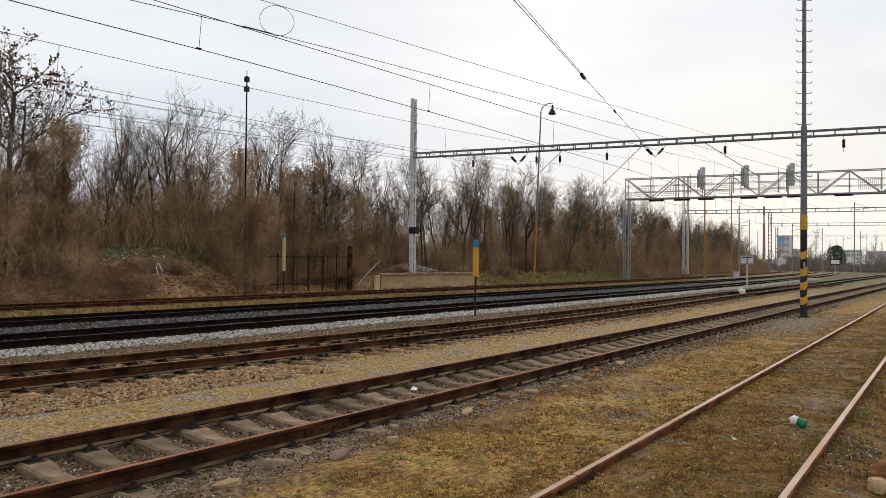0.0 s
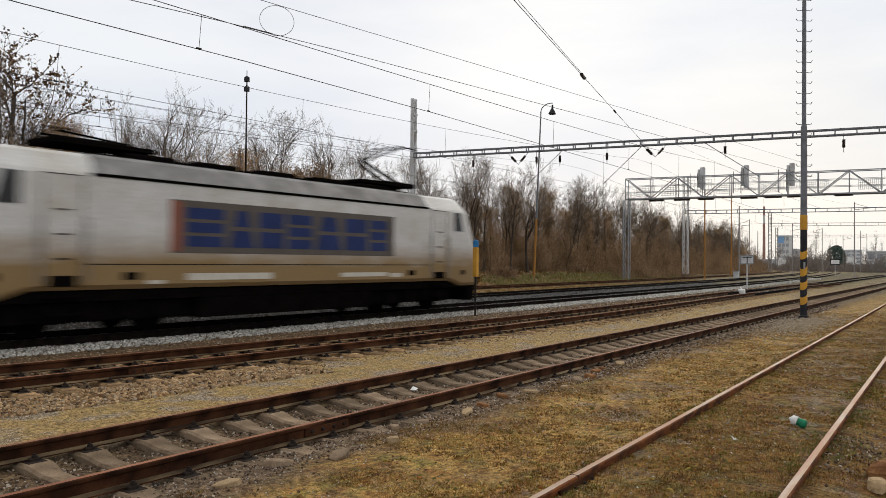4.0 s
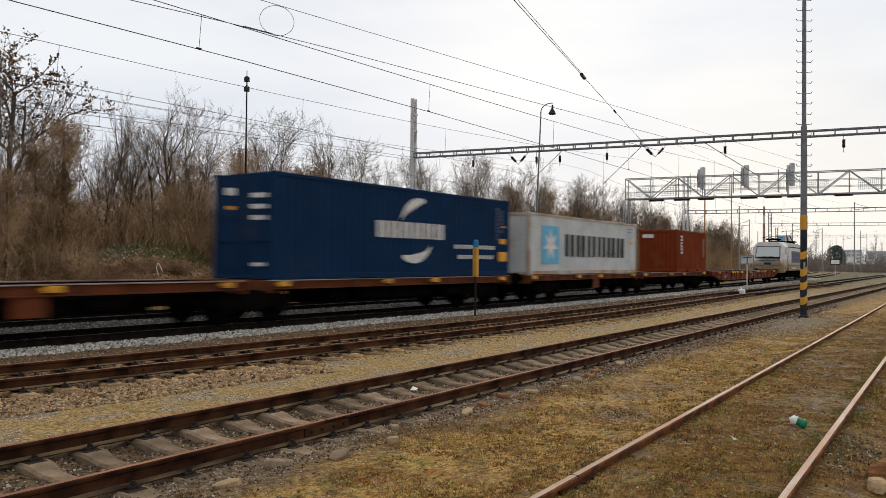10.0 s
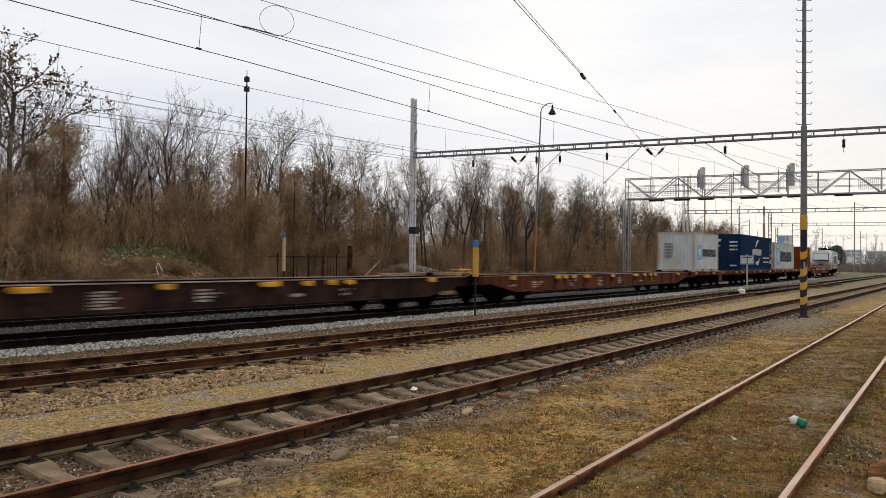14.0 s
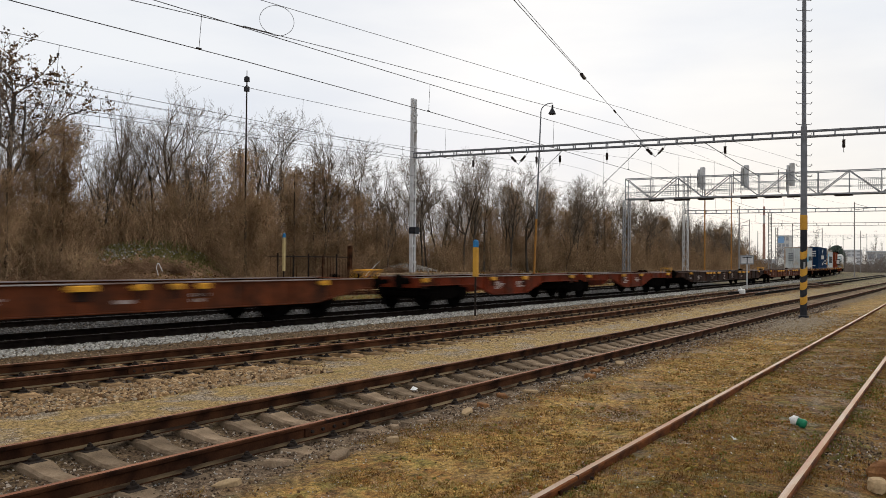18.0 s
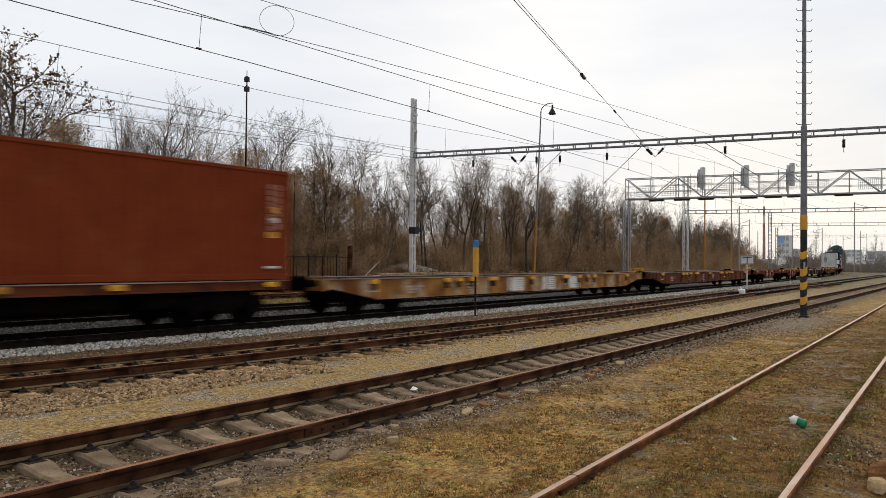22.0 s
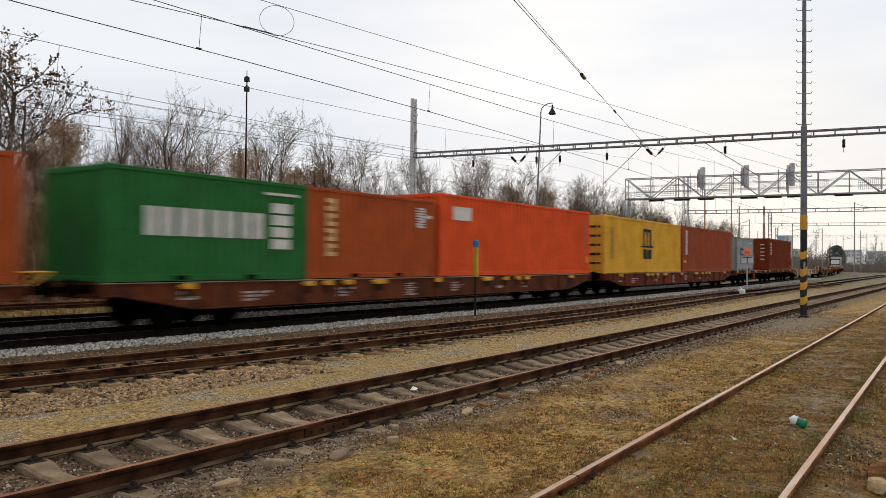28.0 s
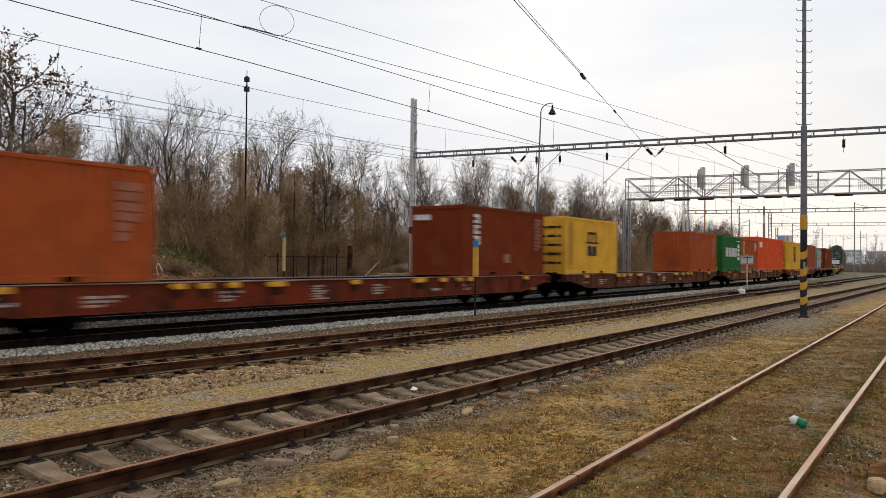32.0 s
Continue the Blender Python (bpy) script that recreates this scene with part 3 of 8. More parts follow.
stones("gravel", "beige gravel round the foot of the mast", island_material("beige_gravel", [(0.3, 0.24, 0.165), (0.44, 0.365, 0.265), (0.2, 0.15, 0.1), (0.5, 0.44, 0.35)]), 27.0 + np.random.default_rng(12).normal(0, 2.6, 4500), 4.6 + np.random.default_rng(13).normal(0, 0.55, 4500), 0.015, 0.045, 12)

MOSS = island_material("dry_moss_and_grass", [(0.11, 0.048, 0.015), (0.33, 0.185, 0.05), (0.22, 0.1, 0.026), (0.45, 0.31, 0.1), (0.15, 0.15, 0.036), (0.3, 0.1, 0.028), (0.2, 0.19, 0.05)], 0.95, 6.0, ((0.42, 0.34, 0.24), 2.6))


def tufts(name, label, xs, ys, height, width, blades, seed, mat):
    """Short tufts of moss and dry grass, blade by blade."""
    rng = np.random.default_rng(seed)
    n = len(xs)
    zz = np.array([ground_height(float(p), float(q)) for p, q in zip(xs, ys)])
    base = np.repeat(np.stack([xs, ys, zz - 0.005], -1), blades, axis=0)
    m = n * blades
    base[:, :2] += rng.normal(0, 0.035, (m, 2))
    a = rng.uniform(0, 6.283, m)
    h = height * rng.uniform(0.4, 1.2, m)
    w = width * rng.uniform(0.5, 1.2, m)
    side = np.stack([np.cos(a) * w, np.sin(a) * w, np.zeros(m)], -1)
    lean = np.stack([rng.normal(0, 0.5, m) * h, rng.normal(0, 0.5, m) * h, h], -1)
    pts = np.stack([base - side, base + side, base + lean], 1).reshape(-1, 3)
    me = bpy.data.meshes.new(name)
    me.from_pydata(pts.tolist(), [], np.arange(m * 3).reshape(-1, 3).tolist())
    return tagged(part(name, me, mat), label, "grass", kind="stuff")


cx, cy = along(line_d, 3.4, 26, -2.4, 2.7, 15000, 41, 1.8)
keep = np.array([wobble(float(p), float(q), 1.1) + 0.7 * wobble(float(p), float(q), 3.1) > 0.05 for p, q in zip(cx, cy)])
stones("moss", "low cushions of olive and russet moss", island_material("moss_cushions", [(0.1, 0.05, 0.016), (0.22, 0.125, 0.035), (0.12, 0.115, 0.028), (0.34, 0.21, 0.055), (0.22, 0.085, 0.025), (0.1, 0.105, 0.026)], 0.95, 40), cx[keep], cy[keep], 0.012, 0.045, 41, 0.1, "moss")
TAN_GRASS = island_material("pale_dry_grass", [(0.2, 0.125, 0.05), (0.36, 0.245, 0.1), (0.26, 0.175, 0.065), (0.16, 0.14, 0.042)], 0.95, 1.5, ((0.55, 0.55, 0.5), 1.0))
LEAVES = island_material("fallen_leaves", [(0.04, 0.022, 0.012), (0.11, 0.055, 0.025), (0.06, 0.035, 0.018), (0.22, 0.12, 0.05), (0.45, 0.36, 0.24)], 0.9, 2.0)


def flakes(name, label, xs, ys, lo, hi, seed, mat):
    """Fallen leaves and crumbs: small crooked flakes on the ground."""
    rng = np.random.default_rng(seed)
    n = len(xs)
    zz = np.array([ground_height(float(p), float(q)) for p, q in zip(xs, ys)])
    a, w = rng.uniform(0, 6.283, n), rng.uniform(lo, hi, n)
    u = np.stack([np.cos(a), np.sin(a), rng.normal(0, 0.35, n)], -1) * w[:, None]
    v = np.stack([-np.sin(a), np.cos(a), rng.normal(0, 0.35, n)], -1) * (w * rng.uniform(0.35, 0.8, n))[:, None]
    c = np.stack([xs, ys, zz + w * 0.35 + 0.004], -1)
    pts = np.stack([c - u, c - v, c + u, c + v], 1).reshape(-1, 3)
    me = bpy.data.meshes.new(name)
    me.from_pydata(pts.tolist(), [], np.arange(n * 4).reshape(-1, 4).tolist())
    return tagged(part(name, me, mat), label, "leaves", kind="stuff")


tx, ty = along(line_d, 3.2, 34, -2.2, 3.4, 40000, 21, 1.9)
keep = np.array([wobble(float(p), float(q), 0.8) + 0.6 * wobble(float(p), float(q), 2.1) > -0.28 for p, q in zip(tx, ty)])
tufts("moss", "dry golden-brown moss and short grass of the yard", tx[keep], ty[keep], 0.03, 0.0042, 8, 21, MOSS)
tx, ty = along(line_c, 2.5, 40, 1.5, 4.2, 4500, 22, 1.4)
tufts("grass", "pale dry grass between the siding and the loop", tx, ty, 0.018, 0.008, 5, 22, TAN_GRASS)
tx, ty = along(line_main, 8, 90, 5.8, 9.6, 5000, 23, 1.2)
tufts("grass", "dry grass and weeds before the back siding", tx, ty, 0.11, 0.02, 4, 23, MOSS)
tx, ty = along(line_main, 8, 90, 12.4, 19, 6000, 24, 1.1)
tufts("grass", "withered tall grass on the bank", tx, ty, 0.16, 0.02, 5, 24, MOSS)
GREEN = island_material("green_grass", [(0.15, 0.15, 0.048), (0.23, 0.215, 0.075), (0.31, 0.27, 0.12), (0.12, 0.11, 0.038)])
rm = np.random.default_rng(25)
tx, ty = 28.4 + rm.normal(0, 2.4, 4200), 37.5 + rm.normal(0, 0.8, 4200)
tufts("grass", "green grass on the earth mound", tx, ty, 0.16, 0.03, 5, 25, GREEN)
tx, ty = along(line_main, 52, 110, 12.6, 17, 3500, 26)
tufts("grass", "green grass at the foot of the bank", tx, ty, 0.2, 0.05, 6, 26, GREEN)
tx, ty = along(line_main, 12, 40, 8.4, 9.9, 900, 27)
tufts("grass", "green weeds along the back siding", tx, ty, 0.1, 0.02, 5, 27, GREEN)

flakes("litter", "pale scraps of paper and plastic at the foot of the bank", *along(line_main, 20, 46, 11.9, 13.6, 260, 61), 0.02, 0.06, 61, island_material("pale_scraps", [(0.5, 0.48, 0.44), (0.7, 0.69, 0.66), (0.35, 0.33, 0.3)]))
flakes("leaf_litter", "dark and pale fallen leaves scattered over the yard", *along(line_d, 3.2, 30, -2.4, 3.2, 8000, 31, 2.0), 0.006, 0.018, 31, LEAVES)
flakes("leaf_litter", "leaf crumbs between the siding and the loop", *along(line_c, 3, 30, -1.7, 4.0, 3000, 32, 1.6), 0.006, 0.018, 32, LEAVES)
flakes("leaf_litter", "fallen leaves on the bank", *along(line_main, 8, 70, 12.4, 19, 9000, 33), 0.03, 0.09, 33, LEAVES)
rr = np.random.default_rng(34)
stones("rubble", "heap of pale broken rubble behind the ramp", island_material("grey_rubble", [(0.2, 0.18, 0.155), (0.32, 0.29, 0.25), (0.12, 0.1, 0.085), (0.42, 0.38, 0.33)]), 47.6 + rr.normal(0, 1.3, 900), 35.2 + rr.normal(0, 0.8, 900), 0.08, 0.24, 34, 0.3, "rubble")
stones("rubble", "pale stones on the crest of the mound", BALLAST_PALE, 27.0 + rr.normal(0, 2.6, 900), 37.6 + rr.normal(0, 0.6, 900), 0.05, 0.16, 35, 0.3, "rubble")

MOSS_GREEN = island_material("fresh_green_moss", [(0.07, 0.085, 0.018), (0.13, 0.15, 0.03), (0.2, 0.2, 0.05), (0.1, 0.07, 0.02)], 0.95, 8)
for k, (o0, o1) in enumerate(((0.55, 0.98), (-0.98, -0.55), (-2.2, -1.3))):
    gx2, gy2 = along(line_d, 3.6, 22, o0, o1, 2600, 51 + k, 1.7)
    keep = np.array([wobble(float(p), float(q), 1.3) > -0.1 for p, q in zip(gx2, gy2)])
    tufts("moss", "fresh green moss along the grass-grown rails", gx2[keep], gy2[keep], 0.026, 0.007, 6, 51 + k, MOSS_GREEN)
stones("gravel", "pale crumbs of stone in the moss", BALLAST_PALE, *along(line_d, 3.6, 24, -2.4, 3.4, 1600, 55, 1.8), 0.008, 0.022, 55)
stones("gravel", "pale crumbs between the siding sleepers", BALLAST_PALE, *along(line_c, 2.5, 30, -1.4, 0.72, 1500, 56, 1.6), 0.012, 0.035, 56)


# ---- the train ----
RED_WAGON = material("red_brown_wagon_paint", (0.19, 0.032, 0.011), (0.11, 0.022, 0.009), 0.65, 0, 2.5, 30, 0.1, dirt=(0.04, 0.018, 0.011), dirt_amount=0.6, spec=0.05)
BROWN_WAGON = material("brown_wagon_paint", (0.16, 0.045, 0.017), (0.085, 0.026, 0.011), 0.7, 0, 2.5, 30, 0.1, dirt=(0.035, 0.018, 0.012), dirt_amount=0.6, spec=0.05)
DARK_WAGON = material("blackened_wagon_paint", (0.035, 0.019, 0.014), (0.018, 0.011, 0.009), 0.75, 0, 2.5, 30, 0.1, dirt=(0.08, 0.032, 0.018), dirt_amount=0.4, spec=0.05)
OCHRE_WAGON = material("faded_ochre_wagon_paint", (0.34, 0.17, 0.04), (0.15, 0.055, 0.018), 0.7, 0, 1.6, 30, 0.1, dirt=(0.5, 0.45, 0.36), dirt_amount=0.4, dirt_scale=1.1)
PIN_YELLOW = material("yellow_pin_paint", (0.8, 0.4, 0.04), (0.6, 0.27, 0.03), 0.6, 0, 6, 60, 0.05, dirt=(0.12, 0.06, 0.03), dirt_amount=0.3)
STENCIL = material("white_stencil", (0.55, 0.5, 0.46), (0.35, 0.28, 0.24), 0.8, 0, 8, 60, 0.0, dirt=(0.15, 0.06, 0.04), dirt_amount=0.6, dirt_scale=5)
# paler than the sills: sky light on the flange top is put into the colour
FLANGE_SKYLIT = material("worn_flange_paint", (0.26, 0.19, 0.16), (0.14, 0.08, 0.06), 0.8, 0, 3, 40, 0.1, dirt=(0.36, 0.32, 0.3), dirt_amount=0.75, stretch=(0.3, 2, 2))
# near black without sheen, so the wheels carry the shade below the wagons
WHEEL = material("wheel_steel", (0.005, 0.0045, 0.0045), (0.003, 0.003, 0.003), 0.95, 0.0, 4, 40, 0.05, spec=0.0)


def wheelset_mesh():
    b = Build()
    for s in (-1, 1):
        b.lathe([(0.1, s * 0.68), (0.1, s * 0.7), (0.38, s * 0.7), (0.4, s * 0.68), (0.485, s * 0.68), (0.485, s * 0.71), (0.46, s * 0.72), (0.45, s * 0.815), (0.38, s * 0.815),
                 (0.36, s * 0.78), (0.14, s * 0.76), (0.12, s * 0.84), (0.05, s * 0.84)], n=20, axis="Y")
    b.rod((0, -0.98, 0), (0, 0.98, 0), 0.075, 8)
    return b.mesh("wheelset", True)


def bogie_mesh():
    """Two-axle freight bogie: side frames with spring nests and axle boxes, bolster between."""
    b = Build()
    for s in (-1, 1):
        o = [(-1.3, 0.5), (-1.22, 0.72), (-0.75, 0.76), (-0.45, 0.84), (0.45, 0.84), (0.75, 0.76), (1.22, 0.72), (1.3, 0.5), (1.05, 0.42), (0.62, 0.5), (0.35, 0.36), (-0.35, 0.36), (-0.62, 0.5), (-1.05, 0.42)]
        b.prism(o, s * 0.96, s * 1.08)
        for a in (-0.9, 0.9):
            b.box(a - 0.17, a + 0.17, min(s * 0.98, s * 1.16), max(s * 0.98, s * 1.13), 0.3, 0.62, 0.04)
            for d in (-0.24, 0.24):
                b.rod((a + d, s * 1.02, 0.4), (a + d, s * 1.02, 0.68), 0.075, 8)
    b.box(-0.3, 0.3, -1.05, 1.05, 0.62, 0.86, 0.05)
    for a in (-1.28, 1.2):
        b.box(a, a + 0.08, -1.0, 1.0, 0.5, 0.62)
    return b.mesh("bogie")


WHEELSET_MESH, BOGIE_MESH = wheelset_mesh(), bogie_mesh()
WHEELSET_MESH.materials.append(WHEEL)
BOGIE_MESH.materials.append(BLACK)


def add_bogie(parent, x):
    bo = part("bogie", BOGIE_MESH, BLACK, parent, "black two-axle bogie", at=pose(x, 0, 0))
    for a in (-0.9, 0.9):
        part("wheelset", WHEELSET_MESH, WHEEL, bo, at=pose(a, 0, 0.46))


def add_buffers(parent, x, s):
    for y in (-0.875, 0.875):
        b = Build()
        b.rod((x, y, 1.0), (x + s * 0.36, y, 1.0), 0.1, 10)
        b.rod((x + s * 0.36, y, 1.0), (x + s * 0.5, y, 1.0), 0.07, 10)
        b.rod((x + s * 0.5, y, 1.0), (x + s * 0.55, y, 1.0), 0.23, 14)
        part("buffer", b, BLACK, parent)
    b = Build()
    b.bar((x, 0, 0.98), (x + s * 0.45, 0, 0.94), 0.09, 0.14)
    b.rod((x + s * 0.4, 0, 0.94), (x + s * 0.55, 0, 0.62), 0.035, 6)
    part("coupling", b, BLACK, parent)


PINS = (-10.2, -6.2, -5.45, -4.6, -3.15, 0.0, 3.15, 4.5, 5.45, 6.2, 10.3)


def deck_frame(parent, x0, x1, mat, belly, pins, drop=0.45, slope=2.4, flat=3.2):
    """One load platform from x0 to x1: two side sills (fish-bellied or straight), cross beams, centre sill, folding pins."""
    c, h = (x0 + x1) / 2, (x1 - x0) / 2
    for s in (-1, 1):
        b = Build()
        lo = 0.84 if belly else 0.89
        out = [(x0, 1.1), (x1, 1.1), (x1, lo)]
        if belly:
            out += [(x1 - flat, lo), (x1 - flat - slope, drop), (x0 + flat + slope, drop), (x0 + flat, lo)]
        out += [(x0, lo)]
        b.prism(out, s * 1.16, s * 1.175)
        # own pale part for the line of sky light along the deck edge
        part("top_flange", Build().box(x0, x1, min(s * 1.06, s * 1.24), max(s * 1.06, s * 1.24), 1.1, 1.125), FLANGE_SKYLIT, parent, "upper flange coloured pale for sky light")
        segs = [(x0, lo)] + ([(x0 + flat, lo), (x0 + flat + slope, drop), (x1 - flat - slope, drop), (x1 - flat, lo)] if belly else []) + [(x1, lo)]
        for a, e in zip(segs, segs[1:]):
            b.bar((a[0], s * 1.17, a[1]), (e[0], s * 1.17, e[1]), 0.16, 0.025)
        ribs = b
        k = x0 + 1.2
        while k < x1 - 1:
            d = abs(k - c)
            zl = lo if not belly or d > h - flat else (drop if d < h - flat - slope else drop + (d - (h - flat - slope)) / slope * (lo - drop))
            ribs.box(k - 0.01, k + 0.01, min(s * 1.175, s * 1.23), max(s * 1.175, s * 1.23), zl, 1.1)
            k += 1.56
        part("side_sill", b, mat, parent)
    b = Build()
    b.box(x0, x1, -0.32, -0.24, 0.78, 1.08)
    b.box(x0, x1, 0.24, 0.32, 0.78, 1.08)
    # centre sill and cross beams in black, for the shade inside the deck
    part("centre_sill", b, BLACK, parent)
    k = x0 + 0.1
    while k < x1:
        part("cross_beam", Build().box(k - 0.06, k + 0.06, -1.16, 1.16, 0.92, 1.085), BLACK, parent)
        k += (x1 - x0 - 0.2) / 8
    for s in (-1, 1):
        part("headstock", Build().box(min(x0, x0 + 0.1) if s < 0 else x1 - 0.1, x0 + 0.1 if s < 0 else x1, -1.24, 1.24, 0.78, 1.12, 0.01), mat, parent)
    for x in pins:
        for s in (-1, 1):
            b = Build()
            k = 0.3 if abs(abs(x) - 3.15) < 0.01 else 0.16
            b.box(x - k, x + k, min(s * 1.18, s * 1.28), max(s * 1.18, s * 1.28), 0.955, 1.085, 0.02)
            b.box(x - k - 0.06, x - k, min(s * 1.18, s * 1.26), max(s * 1.18, s * 1.26), 1.0, 1.06, 0.01)
            part("folding_pin", b, PIN_YELLOW, parent, "yellow folding container pin")
            # dark plate below each pin paints in the pin's soft shadow
            part("pin_bracket", Build().box(x - k * 0.75, x + k * 0.75, min(s * 1.176, s * 1.2), max(s * 1.176, s * 1.2), 0.86 if not belly else 0.74, 0.954, 0.008), DARK_WAGON, parent, "dark plate for the shade below the pin")


def stencil_bars(parent, rows):
    """Unreadable lettering on the sill as plain bars: x, z, width, height, lines."""
    for x, z, w, h, k in rows:
        for i in range(k):
            zz = z + h * (i + 0.15) / k
            part("stencil_bar", Build().box(x, x + w * (1 - 0.22 * ((i * 2 + int(abs(x) * 7)) % 3)), -1.181, -1.1765, zz, zz + h / k * 0.6), STENCIL, parent)


def end_rail(parent, x):
    """Raised yellow grab rail and shunter's step at the wagon's end."""
    b = Build()
    for y in (-1.15, -0.75):
        for a, e in (((x - 0.45, y, 1.12), (x - 0.4, y, 1.36)), ((x - 0.4, y, 1.36), (x + 0.4, y, 1.38)), ((x + 0.4, y, 1.38), (x - 0.02, y, 1.1))):
            b.rod(a, e, 0.017, 6)
    for k in (-0.4, 0.4):
        b.rod((x + k, -1.15, 1.37), (x + k, -0.75, 1.37), 0.017, 6)
    part("grab_rail", b, PIN_YELLOW, parent, "yellow tubular grab rail")


def flat_wagon(label, mat, rail=False, marks=True):
    w = thing("flat_wagon", label, "freight wagon", "wagons of the train")
    h = 12.37
    deck_frame(w, -h, h, mat, True, PINS, 0.48, 2.0, 0.4)
    for x in (-9.65, 9.65):
        add_bogie(w, x)
    add_buffers(w, h, 1)
    add_buffers(w, -h, -1)
    if marks:
        stencil_bars(w, [(-10.4, 0.68, 0.45, 0.26, 2), (-8.5, 0.6, 0.9, 0.28, 3), (-5.0, 0.6, 0.7, 0.3, 3), (-1.85, 0.55, 0.65, 0.42, 6), (0.85, 0.62, 0.7, 0.34, 4), (3.9, 0.64, 0.45, 0.14, 1), (5.9, 0.62, 0.6, 0.26, 2)])
    b = Build()
    b.box(-0.9, 0.9, -0.5, 0.5, 0.5, 0.8, 0.04)
    part("brake_gear", b, BLACK, w)
    part("air_tank", Build().rod((2.0, -0.3, 0.68), (3.2, -0.3, 0.68), 0.16, 10), BLACK, w)
    if rail:
        end_rail(w, h + 0.1)
    return w


def articulated_wagon(label, mat, belly, rail=False, half=6.3):
    """Two platforms that share the middle bogie."""
    w = thing("articulated_wagon", label, "freight wagon", "wagons of the train")
    e = 12.75
    for s in (-1, 1):
        x0, x1 = (0.42, e) if s > 0 else (-e, -0.42)
        deck_frame(w, x0, x1, mat, belly, tuple((x0 + x1) / 2 + k for k in (-5.7, -1.3, 1.2, 5.6)), 0.42, 1.5, 3.4)
        add_bogie(w, s * 10.75)
        add_buffers(w, s * e, s)
        xb = s * 6.5
        if not belly and s < 0:
            b = Build()
            b.box(xb + 0.3, xb + 1.0, -1.2, -1.12, 0.46, 0.89, 0.02)
            part("side_panel", b, mat, w)
            stencil_bars(w, [(xb + 0.36, 0.52, 0.56, 0.3, 4)])
        if not belly:
            b = Build()
            b.box(xb - 1.6, xb + 1.6, -0.9, 0.9, 0.5, 0.84, 0.05)
            b.box(xb - 4.0, xb + 3.9, -0.45, 0.45, 0.42, 0.8, 0.04)
            for k in range(6):
                b.box(xb - 3.6 + 1.4 * k, xb - 3.0 + 1.4 * k, -1.0, -0.5, 0.56, 0.84, 0.03)
            part("brake_gear", b, BLACK, w)
            part("air_tank", Build().rod((xb + 2.0, -0.9, 0.62), (xb + 3.0, -0.9, 0.62), 0.17, 10), BLACK, w)
        else:
            stencil_bars(w, [(xb - 1.2, 0.62, 0.7, 0.3, 4), (xb + 0.5, 0.66, 0.6, 0.24, 3)])
    add_bogie(w, 0)
    if rail:
        end_rail(w, e)
    return w


# containers: x from the rear end, z from the underside
def paint(name, c, dirt=(0.16, 0.09, 0.06), amount=0.25):
    return material(name, c, tuple(v * 0.8 for v in c), 0.7, 0, 1.1, 25, 0.06, dirt=dirt, dirt_amount=amount, dirt_scale=0.9, spec=0.04)


def corrugated(b, length, z0, z1, depth, pitch, put):
    """A trapezoid-ribbed sheet; put(u, d, z) places a point."""
    n = max(2, round(length / pitch))
    p = length / n
    us = []
    for i in range(n):
        us += [((i + 0.0) * p, 0), ((i + 0.26) * p, 0), ((i + 0.5) * p, depth), ((i + 0.76) * p, depth)]
    us.append((length, 0))
    vs = [put(u, d, z0) for u, d in us] + [put(u, d, z1) for u, d in us]
    m = len(us)
    b.add(vs, [(i, i + 1, m + i + 1, m + i) for i in range(m - 1)])


